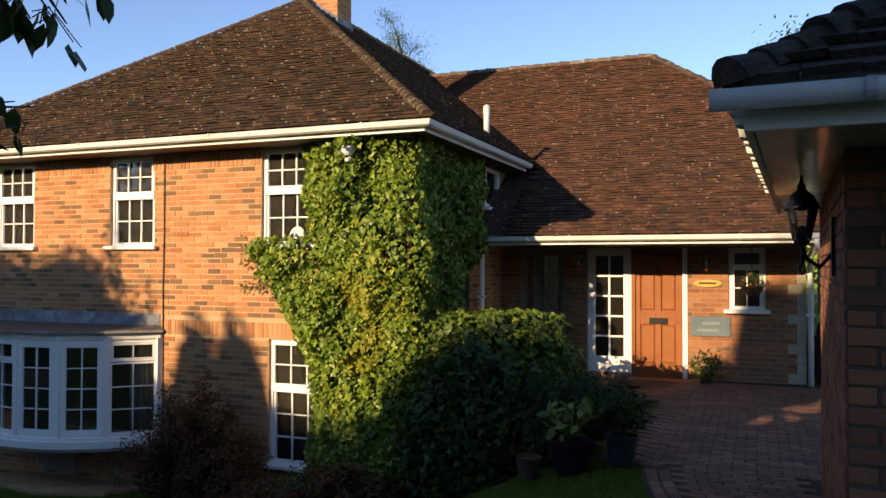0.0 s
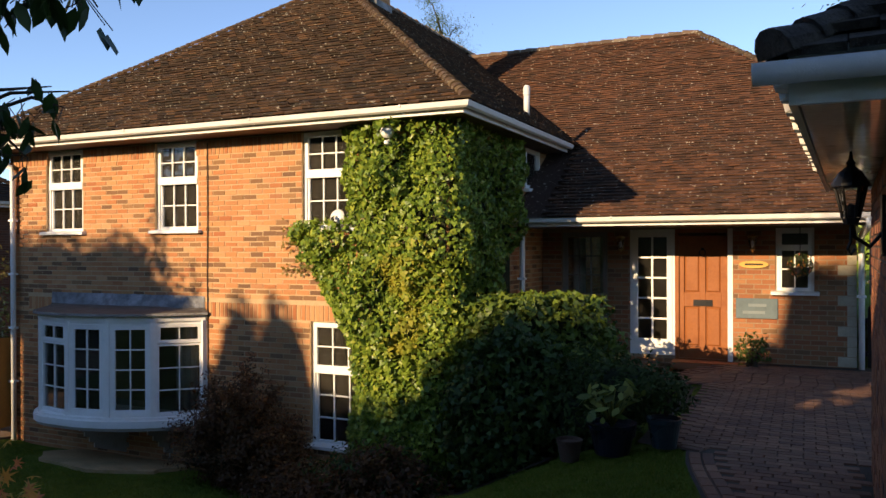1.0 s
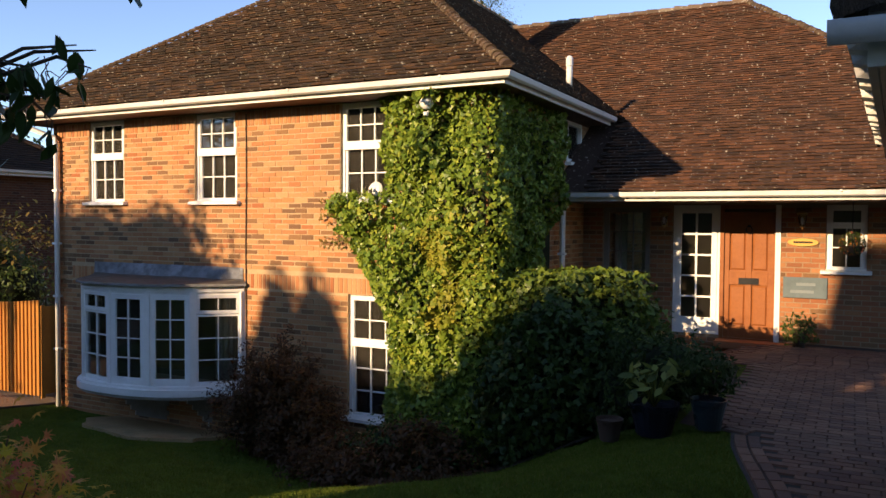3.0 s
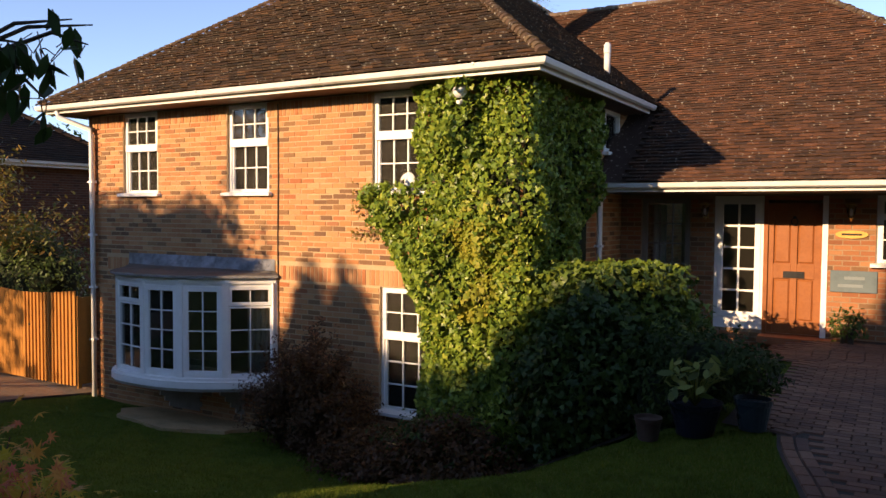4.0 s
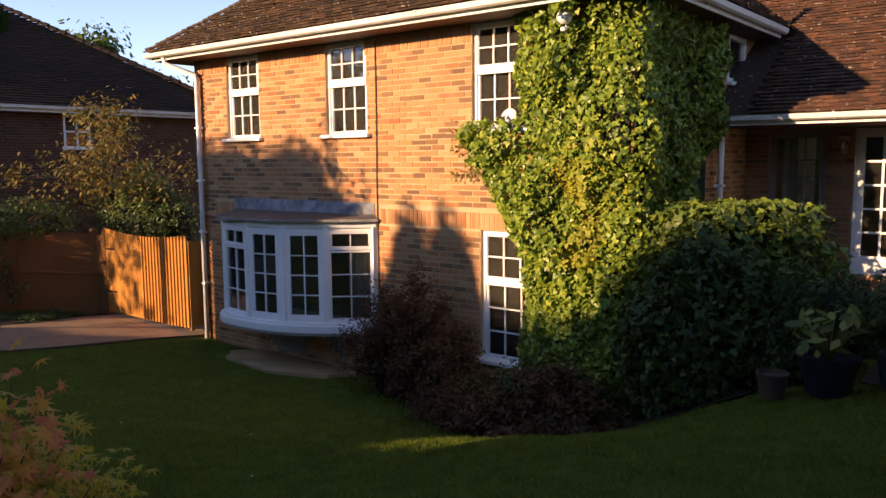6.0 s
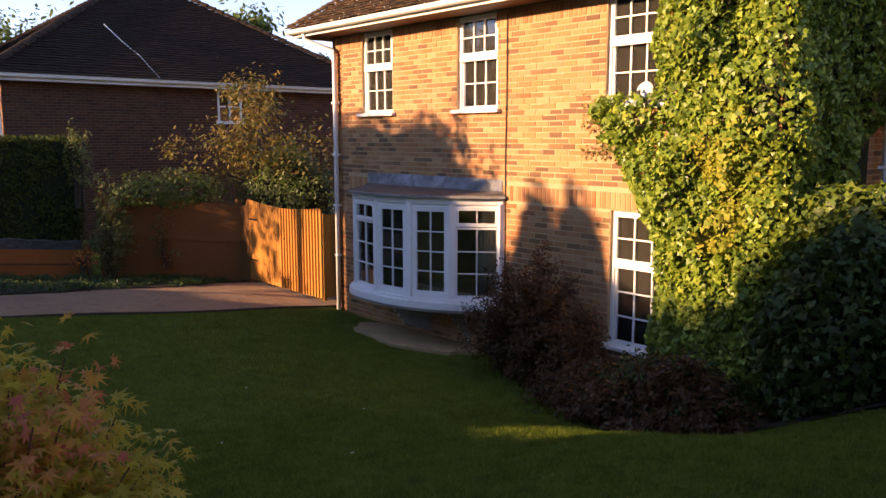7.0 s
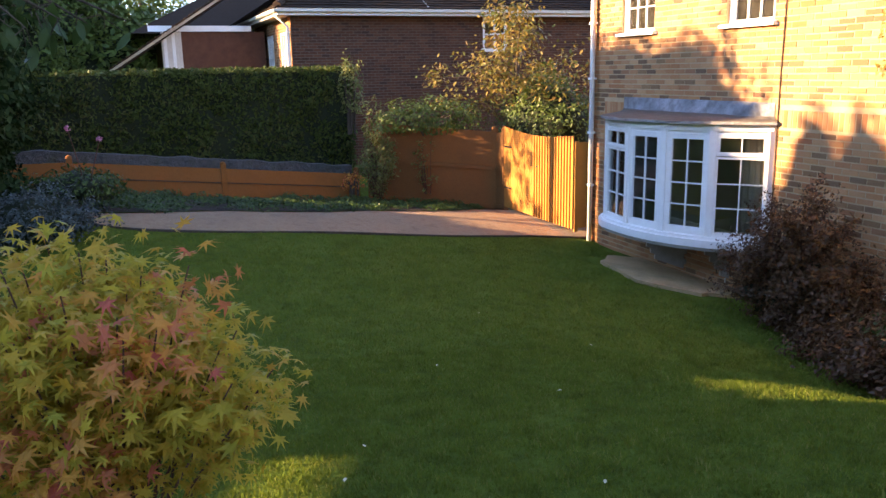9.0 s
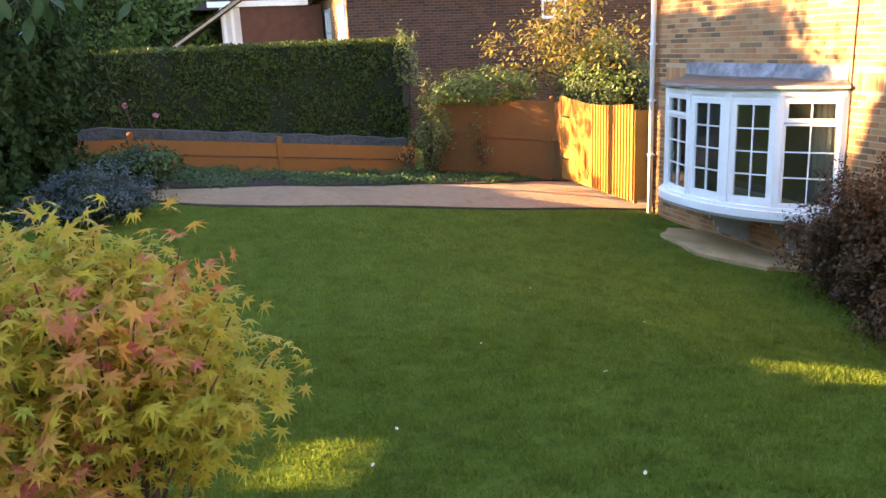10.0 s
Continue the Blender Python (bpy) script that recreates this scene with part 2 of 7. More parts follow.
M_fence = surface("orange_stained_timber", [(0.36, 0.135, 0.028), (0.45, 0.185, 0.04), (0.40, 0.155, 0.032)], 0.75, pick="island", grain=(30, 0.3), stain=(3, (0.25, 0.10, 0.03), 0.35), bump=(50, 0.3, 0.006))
# Tall fence timber, its brown lowered to include the shade it stands in.
M_fence_shade = surface("shaded_brown_timber", [(0.18, 0.07, 0.022), (0.23, 0.092, 0.028), (0.205, 0.08, 0.024)], 0.8, pick="island", grain=(30, 0.3), stain=(3, (0.13, 0.06, 0.025), 0.4), bump=(50, 0.3, 0.006))
M_concrete = surface("sandy_concrete", [(0.40, 0.255, 0.125), (0.50, 0.33, 0.17)], 0.95, grain=(30, 0.4), stain=(3, (0.15, 0.14, 0.08), 0.5), bump=(60, 0.6, 0.02))
M_black = surface("black_painted_iron", [(0.012, 0.012, 0.013), (0.02, 0.02, 0.021)], 0.4, grain=(40, 0.2), bump=(80, 0.1, 0.003))
M_brass = surface("aged_brass", [(0.5, 0.33, 0.12), (0.6, 0.42, 0.18)], 0.35, metal=0.9, grain=(40, 0.3), bump=None)
M_bark = surface("bark", [(0.06, 0.042, 0.03), (0.10, 0.075, 0.055)], 0.95, grain=(30, 0.4), bump=(30, 0.8, 0.03))


def glass(name, tint=(0.9, 0.95, 0.95), rough=0.0):
    mt = bpy.data.materials.new(name)
    mt.use_nodes = True
    nodes, ln = mt.node_tree.nodes, mt.node_tree.links.new
    bs = nodes["Principled BSDF"]
    tp, ms, fr = nodes.new("ShaderNodeBsdfTransparent"), nodes.new("ShaderNodeMixShader"), nodes.new("ShaderNodeFresnel")
    tp.inputs[0].default_value = (*tint, 1)
    fr.inputs[0].default_value = 1.85
    bs.inputs["Base Color"].default_value = (0.9, 0.9, 0.9, 1)
    bs.inputs["Metallic"].default_value = 1.0
    bs.inputs["Roughness"].default_value = 0.02 + rough
    dust, film_ = nodes.new("ShaderNodeBsdfDiffuse"), nodes.new("ShaderNodeMixShader")
    dust.inputs[0].default_value = (0.85, 0.74, 0.60, 1)
    film_.inputs[0].default_value = 0.010
    ln(fr.outputs[0], ms.inputs[0])
    ln(tp.outputs[0], ms.inputs[1])
    ln(bs.outputs[0], ms.inputs[2])
    ln(ms.outputs[0], film_.inputs[1])
    ln(dust.outputs[0], film_.inputs[2])
    ln(film_.outputs[0], nodes["Material Output"].inputs["Surface"])
    return mt


M_glass = glass("window_glass", (0.82, 0.86, 0.86))

# ---- terrain ----
def smooth(a, b, v):
    """Eases from 0 at a to 1 at b."""
    v = min(1, max(0, (v - a) / (b - a)))
    return v * v * (3 - 2 * v)


def ground_z(x, y):
    """Height of the garden: low by the house front, a bank up to the drive."""
    low = -0.22 + 0.108 * min(9.0, max(0.0, -y)) + 0.16 * smooth(-5.2, -7.2, x) - 0.14 * smooth(-8.3, -9.8, x)
    high = 1.24 + 0.012 * max(0.0, -y)
    s = smooth(-2.6 + 3.8 * smooth(-4.4, -2.4, y), 5.3, x + 0.10 * (min(y, -3) + 3))
    return low + (high - low) * s


# ---- house: walls ----
X0, X1, YB = -6.08, 2.08, 12.5
EZ = 4.655
FY = 3.9
house = thing("house", (0, 0, 0), "two-storey orange brick house with brown tiled hip roof and white windows", "house")
BW, BH, BG = 0.215, 0.065, 0.010


def pierced(u0, u1, z0, z1, holes, place, thick):
    """One solid wall slab with rectangular holes through it."""
    us = sorted({u0, u1, *[h for o in holes for h in o[:2] if u0 < h < u1]})
    zs = sorted({z0, z1, *[h for o in holes for h in o[2:] if z0 < h < z1]})
    g, seen = Geo(), {}

    def vert(u, w, z):
        key = (u, w, z)
        if key not in seen:
            seen[key] = len(g.v)
            g.v.append(place(u, w, z))
        return seen[key]

    def solid(i, k):
        if not (0 <= i < len(us) - 1 and 0 <= k < len(zs) - 1):
            return False
        u, z = (us[i] + us[i + 1]) / 2, (zs[k] + zs[k + 1]) / 2
        return not any(o[0] < u < o[1] and o[2] < z < o[3] for o in holes)

    for i in range(len(us) - 1):
        for k in range(len(zs) - 1):
            if not solid(i, k):
                continue
            a, b, c, d, t = us[i], us[i + 1], zs[k], zs[k + 1], -thick
            quads = [((a, 0, c), (b, 0, c), (b, 0, d), (a, 0, d)), ((a, t, c), (a, t, d), (b, t, d), (b, t, c))]
            quads += [((a, 0, c), (a, 0, d), (a, t, d), (a, t, c))] if not solid(i - 1, k) else []
            quads += [((b, 0, c), (b, t, c), (b, t, d), (b, 0, d))] if not solid(i + 1, k) else []
            quads += [((a, 0, c), (a, t, c), (b, t, c), (b, 0, c))] if not solid(i, k - 1) else []
            quads += [((a, 0, d), (b, 0, d), (b, t, d), (a, t, d))] if not solid(i, k + 1) else []
            g.f += [tuple(vert(*p) for p in q) for q in quads]
            g.m += [0] * len(quads)
    return g


def bricks(u0, u1, z0, z1, holes, bands=(), seed=1):
    """Stretcher-bond bricks as (u, u, z, z), cut at holes; bands (u, u, z, z) hold soldier bricks."""
    r, out = random.Random(seed), []

    def clip(a, b, c, d):
        parts = [(a, b)]
        for h in list(holes) + list(bands):
            if h[2] < d - 0.012 and h[3] > c + 0.012:
                nxt = []
                for p, q in parts:
                    if h[1] <= p or h[0] >= q:
                        nxt.append((p, q))
                    else:
                        if h[0] - p > 0.03:
                            nxt.append((p, h[0] - 0.004))
                        if q - h[1] > 0.03:
                            nxt.append((h[1] + 0.004, q))
                parts = nxt
        return parts

    for k in range(int((z1 - z0) / 0.075)):
        z = z0 + k * 0.075
        u = u0 - (0.1125 if k % 2 else 0.0)
        while u < u1:
            a, b = max(u, u0), min(u + BW, u1)
            if b - a > 0.03:
                out += [(p + r.uniform(-0.001, 0.001), q, z + r.uniform(-0.001, 0.001), z + BH) for p, q in clip(a, b, z, z + BH)]
            u += 0.225
    for a, b, c, d in bands:
        u = a
        while u + BH <= b + 0.001:
            if not any(h[0] < u + 0.03 < h[1] and h[2] < (c + d) / 2 < h[3] for h in holes):
                out.append((u, u + BH, c + 0.004, d - 0.008))
            u += 0.075
    return out


def brick_geo(rects, place, seed=2, depth=0.012):
    """Brick fronts with bevelled rims, carried to the wall by place(u, out, z)."""
    g, r = Geo(), random.Random(seed)
    for a, b, c, d in rects:
        o, e = r.uniform(0.004, 0.009), 0.004
        n = len(g.v)
        g.v += [place(u, w, z) for u, w, z in ((a, -depth, c), (b, -depth, c), (b, -depth, d), (a, -depth, d),
                                             (a + e, o, c + e), (b - e, o, c + e), (b - e, o, d - e), (a + e, o, d - e))]
        g.f += [tuple(n + i for i in q) for q in ((4, 5, 6, 7), (0, 1, 5, 4), (1, 2, 6, 5), (2, 3, 7, 6), (3, 0, 4, 7))]
        g.m += [0] * 5
    return g


def wall(name, u0, u1, z0, z1, holes, place, parent, thick=0.28, bands=(), seed=1, mats=(None, None, None), loose=None, bonded=True):
    """A wall with openings; place(u, out, z) gives the world point, out being metres proud of its face."""
    mb, mone, mm = mats
    g = pierced(u0, u1, z0, z1, holes, place, thick)
    ob = part(name, g, mm, parent)
    if not bonded:
        return ob
    rects = bricks(u0, u1, z0, z1, holes, bands, seed)
    near = []
    if loose:
        near = [q for q in rects if loose[0] < q[0] and q[1] < loose[1] and loose[2] < q[2] and q[3] < loose[3]][:300]
        rects = [q for q in rects if q not in set(near)]
    rr = random.Random(seed + 90)
    burnt = set()
    if mb in (M_brick, M_brick_wing):
        for q in rects + near:
            odds = 0.25 + 0.22 * noise.noise((q[0] * 0.9, q[2] * 2.6, seed))
            if rr.random() < odds and q[3] - q[2] < 0.1:
                burnt.add(q)
        part("burnt_brickwork", brick_geo([q for q in rects if q in burnt], place, seed), M_brick_dark, ob, kind="stuff")
    part("brickwork", brick_geo([q for q in rects if q not in burnt], place, seed), mb, ob, kind="stuff")
    shapes = {}
    for a, b, c, d in near:
        key = (round(b - a, 2), round(d - c, 2), (a, b, c, d) in burnt)
        if key not in shapes:
            p0 = Vector(place(0, 0, 0))
            gg = brick_geo([(0, key[0], 0, key[1])], lambda u, w, z: tuple(Vector(place(u, w, z)) - p0), 5)
            shapes[key] = gg.mesh("brick", M_brick_dark_one if key[2] else mone)
        part("brick", shapes[key], None, ob, at=place(a, rng.uniform(-0.002, 0.002), c))
    return ob


BRICKS = (M_brick, M_brick_one, M_mortar)
# windows: (u0, u1, z0, z1) of the openings
UPPER = [(-5.20, -4.36, 3.30, EZ), (-2.82, -1.98, 3.30, EZ), (-0.13, 0.71, 3.30, EZ)]
LOWER = [(0.0, 0.92, 0.33, 2.04)]
BAY = (-5.0, -1.9, 0.45, 2.1)
front = lambda u, w, z: (u, -w, z)
side = lambda u, w, z: (X1 + w, u, z)
left = lambda u, w, z: (X0 - w, u, z)
wing = lambda u, w, z: (u, FY - w, z)
wall("front_wall", X0, X1, -0.6, EZ, UPPER + LOWER + [BAY], front, house,
     bands=[(-5.62, 1.2, 2.045, 2.27), (X0 + 0.02, X1, EZ - 0.235, EZ - 0.01)], seed=3, mats=BRICKS, loose=(-1.9, -0.15, 2.3, 3.75))
SIDEWIN = (3.0, 3.75, 4.0, EZ)
wall("side_wall", 0.0, YB, -0.6, 5.2, [SIDEWIN], side, house, seed=4, mats=BRICKS)
wall("left_wall", 0.0, YB, -0.6, EZ, [], left, house, seed=5, mats=BRICKS)
wall("back_wall", X0, X1, -0.6, EZ, [], lambda u, w, z: (u, YB + w, z), house, mats=BRICKS, bonded=False)
WE = 6.86
INNER = (2.44, 3.21, 1.55, 3.30)
SIDEL = (3.58, 4.29, 1.31, 3.33)
DOOR = (4.29, 5.16, 1.22, 3.33)
KWIN = (5.78, 6.31, 2.34, 3.33)
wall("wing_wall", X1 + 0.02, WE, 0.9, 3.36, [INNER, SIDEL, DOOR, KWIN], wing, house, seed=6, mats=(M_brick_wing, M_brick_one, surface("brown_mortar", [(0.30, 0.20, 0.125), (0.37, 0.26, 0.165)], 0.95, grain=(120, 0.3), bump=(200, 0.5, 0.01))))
wall("wing_end_wall", FY + 0.29, 14.0, 0.9, 3.6, [], lambda u, w, z: (WE + w, u, z), house, mats=BRICKS, seed=7)
wall("passage_wall", FY + 0.6, 14.0, 0.9, 3.6, [], lambda u, w, z: (8.3 - w, u, z), house, mats=BRICKS, seed=8)
wall("far_end_wall", 8.6, 9.5, 0.9, 3.6, [], lambda u, w, z: (u, FY + 0.6 - w, z), house, mats=BRICKS, seed=9)
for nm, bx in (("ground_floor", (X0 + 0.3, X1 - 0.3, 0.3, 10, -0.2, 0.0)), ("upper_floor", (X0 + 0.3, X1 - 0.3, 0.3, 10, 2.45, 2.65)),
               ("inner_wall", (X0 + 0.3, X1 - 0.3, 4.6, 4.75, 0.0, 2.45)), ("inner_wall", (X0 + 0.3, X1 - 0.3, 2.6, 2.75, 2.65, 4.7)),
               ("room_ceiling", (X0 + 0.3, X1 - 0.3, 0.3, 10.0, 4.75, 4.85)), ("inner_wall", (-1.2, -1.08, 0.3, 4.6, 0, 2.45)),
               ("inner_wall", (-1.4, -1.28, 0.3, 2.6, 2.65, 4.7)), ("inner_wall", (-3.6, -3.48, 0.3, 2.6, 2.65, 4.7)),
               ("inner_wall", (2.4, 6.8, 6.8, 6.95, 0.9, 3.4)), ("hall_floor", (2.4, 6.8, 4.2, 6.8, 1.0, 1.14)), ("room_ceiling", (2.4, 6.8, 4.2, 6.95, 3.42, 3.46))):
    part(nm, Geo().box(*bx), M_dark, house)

# ---- house: roofs ----
PX0, PX1, PY = -6.64, 2.57, -0.55
AX, AY, AZ, RZ = -2.035, 4.05, 8.18, 4.80
WY, WZ, WPX = 2.36, 3.50, 9.16
WRX, WRY, WRZ = 4.03, 8.96, 7.69
SLM = (AZ - RZ) / (PX1 - AX)
SLW = (WRZ - WZ) / (WRY - WY)


def main_right(x, y):
    return RZ + (PX1 - x) * SLM


def wing_front(x, y):
    return WZ + (y - WY) * SLW


def tiled(name, corner, along, up, length, rise, keep, mat, parent, tile_w=0.166, gauge=0.10, seed=1, thick=0.013):
    """Overlapping tiles laid course by course on a slope: corner, unit ways along the eave and up the slope."""
    r = random.Random(seed)
    c0, a, u = Vector(corner), Vector(along).normalized(), Vector(up).normalized()
    n = a.cross(u).normalized()
    g = Geo()
    ones = []
    for k in range(int(rise / gauge) + 1):
        off = (tile_w / 2 if k % 2 else 0) - tile_w
        for j in range(int(length / tile_w) + 2):
            s = off + j * tile_w
            mid = c0 + a * (s + tile_w / 2) + u * (k * gauge + gauge / 2)
            if not keep(mid):
                continue
            w, lift, sag = tile_w - 0.004, 0.020 + r.uniform(0, 0.014), r.uniform(-0.007, 0.007)
            p = c0 + a * (s + 0.002) + u * (k * gauge + sag)
            tilt = r.uniform(-0.003, 0.003)
            low, hi = p + n * (0.03 + lift), p + u * (gauge + 0.03) + n * 0.014
            pts = [low + n * tilt, low + a * w - n * tilt, hi + a * w, hi]
            base = [pts[0] - n * (thick + 0.012), pts[1] - n * (thick + 0.012)]
            m = len(g.v)
            g.v += [tuple(q) for q in pts + base]
            g.f += [(m, m + 1, m + 2, m + 3), (m + 4, m + 5, m + 1, m), (m + 4, m, m + 3), (m + 1, m + 5, m + 2)]
            g.m += [0] * 4
    return part(name, g, mat, parent, kind="stuff")


def hip_caps(name, p, q, mat, parent, pitch=0.26, r=0.11, seed=3, lump=0.012):
    """A row of overlapping half-round caps along a hip or ridge."""
    rr, p, q = random.Random(seed), Vector(p), Vector(q)
    d = (q - p).normalized()
    a = d.cross(Vector((0, 0, 1))).normalized()
    b = a.cross(d)
    g = Geo()
    n = max(1, round((q - p).length / pitch))
    pitch = (q - p).length / n
    for k in range(n):
        s0, s1 = p + d * (k * pitch) + b * rr.uniform(0, lump), p + d * (k * pitch + pitch + 0.04)
        m = len(g.v)
        R0, R1 = r * rr.uniform(0.98, 1.16), r * 0.85
        for j in range(8):
            w = math.pi * (j / 7 * 1.1 - 0.05)
            g.v.append(tuple(s0 + a * R0 * math.cos(w) + b * (R0 * math.sin(w) * 0.9)))
        for j in range(8):
            w = math.pi * (j / 7 * 1.1 - 0.05)
            g.v.append(tuple(s1 + a * R1 * math.cos(w) + b * (R1 * math.sin(w) * 0.9)))
        g.f += [(m + j, m + j + 1, m + 9 + j, m + 8 + j) for j in range(7)] + [tuple(m + j for j in reversed(range(8)))]
        g.m += [0] * 8
    return part(name, g, mat, parent, kind="stuff")


roof = part("roof", Geo().poly([(PX0, PY, RZ), (PX1, PY, RZ), (AX, AY, AZ)]).poly([(PX1, PY, RZ), (PX1, YB + .5, RZ), (AX, YB + .5, AZ), (AX, AY, AZ)])
            .poly([(PX0, YB + .5, RZ), (PX0, PY, RZ), (AX, AY, AZ), (AX, YB + .5, AZ)]).poly([(PX1, YB + .5, RZ), (PX0, YB + .5, RZ), (AX, YB + .5, AZ)])
            .poly([(PX0, PY, RZ), (PX0, YB + .5, RZ), (PX1, YB + .5, RZ), (PX1, PY, RZ)]), M_tile, house)
fl = math.hypot(AY - PY, AZ - RZ)


def keep_front(p):
    f = (p.y - PY) / (AY - PY)
    return f < 1 and PX0 + f * (AX - PX0) - 0.05 < p.x < PX1 + f * (AX - PX1) + 0.05


def keep_right(p):
    f = (PX1 - p.x) / (PX1 - AX)
    return f < 1 and p.y > PY + f * (AY - PY) - 0.05 and (p.y < WY or p.z > wing_front(p.x, p.y) - 0.03) and p.y < YB


def keep_left(p):
    f = (p.x - PX0) / (AX - PX0)
    return f < 1 and p.y > PY + f * (AY - PY) + 0.17


tiled("front_tiles", (PX0, PY - 0.04, RZ - 0.02), (1, 0, 0), (0, AY - PY, AZ - RZ), PX1 - PX0, fl, keep_front, M_tile, roof, seed=11)
tiled("right_tiles", (PX1 + 0.04, PY, RZ - 0.02), (0, 1, 0), (AX - PX1, 0, AZ - RZ), YB - PY, math.hypot(AX - PX1, AZ - RZ), keep_right, M_tile, roof, seed=12)
tiled("left_tiles", (PX0 - 0.04, YB, RZ - 0.02), (0, -1, 0), (AX - PX0, 0, AZ - RZ), YB - PY, math.hypot(AX - PX0, AZ - RZ), keep_left, M_tile, roof, tile_w=0.33, gauge=0.10, seed=13)
up = Vector((0, 0, 0.03))
hip_caps("hip_tiles", Vector((PX1, PY, RZ)) + up, Vector((AX, AY, AZ)) + up, M_hip, roof, pitch=0.125, r=0.075, seed=1, lump=0.02)
hip_caps("hip_tiles", Vector((PX0, PY, RZ)) + up, Vector((AX, AY, AZ)) + up, M_hip, roof, pitch=0.10, r=0.05, seed=2, lump=0.012)
hip_caps("ridge_tiles", Vector((AX, AY - 0.1, AZ)) + up, Vector((AX, YB, AZ)) + up, M_ridge, roof, pitch=0.30, r=0.12, seed=3)

WRL = -2.0
wroof = part("wing_roof", Geo().poly([(X1 - 2, WY, WZ - 0.0), (WPX, WY, WZ), (WRX, WRY, WRZ), (WRL, WRY, WRZ), (WRL, WRY - 1.5, wing_front(0, WRY - 1.5))])
             .poly([(WPX, WY, WZ), (WPX, 15.0, WZ), (WRX, 15.0, WRZ), (WRX, WRY, WRZ)]).poly([(WRL, WRY, WRZ), (WRX, WRY, WRZ), (WRX, 15, WRZ - 4), (WRL, 15, WRZ - 4)]), M_wtile, house)


def keep_wing(p):
    f = (p.y - WY) / (WRY - WY)
    return f < 1 and p.x < WPX + f * (WRX - WPX) + 0.05 and (p.x > PX1 + 0.0 or p.z > main_right(p.x, p.y) - 0.02) and p.x > WRL and (p.x > X1 + 0.02 or p.z > RZ)


tiled("wing_tiles", (WRL, WY - 0.04, WZ - 0.02), (1, 0, 0), (0, WRY - WY, WRZ - WZ), WPX - WRL, math.hypot(WRY - WY, WRZ - WZ), keep_wing, M_wtile, wroof, seed=14)
hip_caps("hip_tiles", Vector((WPX, WY, WZ)) + up, Vector((WRX, WRY, WRZ)) + up, M_hip, wroof, pitch=0.125, r=0.07, seed=4, lump=0.02)
hip_caps("ridge_tiles", Vector((WRL, WRY, WRZ)) + up, Vector((WRX, WRY, WRZ)) + up, M_ridge, wroof, pitch=0.30, r=0.095, seed=5)

# fascia, soffit and gutter
GUT = [(0.0, 0.0), (0.0, -0.02), (0.025, -0.065), (0.065, -0.08), (0.10, -0.06), (0.115, 0.0), (0.105, 0.0), (0.09, -0.05), (0.06, -0.068), (0.03, -0.055), (0.01, 0.0)]


def eaves(path, z, soffit, parent, mat=M_cream, fascia=0.15):
    """Gutter and fascia board along a path whose right hand is outward."""
    part("fascia", Geo().sweep([(-0.025, -fascia), (0, -fascia), (0, 0.03), (-0.025, 0.03)], [(x, y, z) for x, y in path]), mat, parent)
    part("gutter", Geo().sweep(GUT, [(x, y, z) for x, y in path]), mat, parent)
    for (xa, ya), (xb, yb) in zip(path, path[1:]):
        n = max(1, int(math.hypot(xb - xa, yb - ya) / 1.9))
        for k in range(1, n + 1):
            f = (k - 0.35) / n
            d = Vector((xb - xa, yb - ya, 0)).normalized()
            p = Vector((xa + f * (xb - xa), ya + f * (yb - ya), z))
            part("bracket", Geo().sweep([(0.0, -0.1), (0.122, -0.02), (0.122, 0.008), (0.112, 0.008), (0.1, -0.03), (0.0, -0.085)], [p - d * 0.012, p + d * 0.012]), mat, parent)


eaves([(PX0 + 0.06, YB), (PX0 + 0.06, PY + 0.06), (PX1 - 0.06, PY + 0.06), (PX1 - 0.06, 4.0)], 4.785, 0, house, fascia=0.125)
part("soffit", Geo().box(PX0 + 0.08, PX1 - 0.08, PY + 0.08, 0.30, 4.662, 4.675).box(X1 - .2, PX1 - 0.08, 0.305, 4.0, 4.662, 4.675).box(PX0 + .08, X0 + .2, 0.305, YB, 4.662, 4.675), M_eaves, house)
eaves([(2.10, WY + 0.05), (WPX, WY + 0.05)], 3.485, 0, house, fascia=0.125)
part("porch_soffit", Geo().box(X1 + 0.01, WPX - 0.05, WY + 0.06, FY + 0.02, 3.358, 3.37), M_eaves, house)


def downpipe(pts, parent, mat=M_white, r=0.042):
    ob = part("downpipe", Geo().tube(pts, r, 10), mat, parent, smooth=True)
    for k in range(1, 5):
        z = pts[-1][2] + 0.15 + k * 0.9
        if z < pts[-2][2]:
            part("pipe_clip", Geo().box(pts[-1][0] - 0.06, pts[-1][0] + 0.06, pts[-1][1] - 0.045, pts[-1][1] + 0.05, z, z + 0.035), mat, ob)
    return ob


downpipe([(-6.22, -0.50, 4.74), (-6.2, -0.50, 4.60), (-5.93, -0.09, 4.42), (-5.91, -0.08, 4.33), (-5.91, -0.08, -0.24)], house)
downpipe([(2.30, WY + 0.0, 3.42), (2.30, WY + .02, 3.28), (2.23, 2.45, 3.2), (2.22, 2.45, 0.6)], house)
downpipe([(6.93, WY, 3.42), (6.93, WY, 3.32), (6.93, 3.80, 3.2), (6.93, 3.82, 3.1), (6.93, 3.82, 1.25)], house)

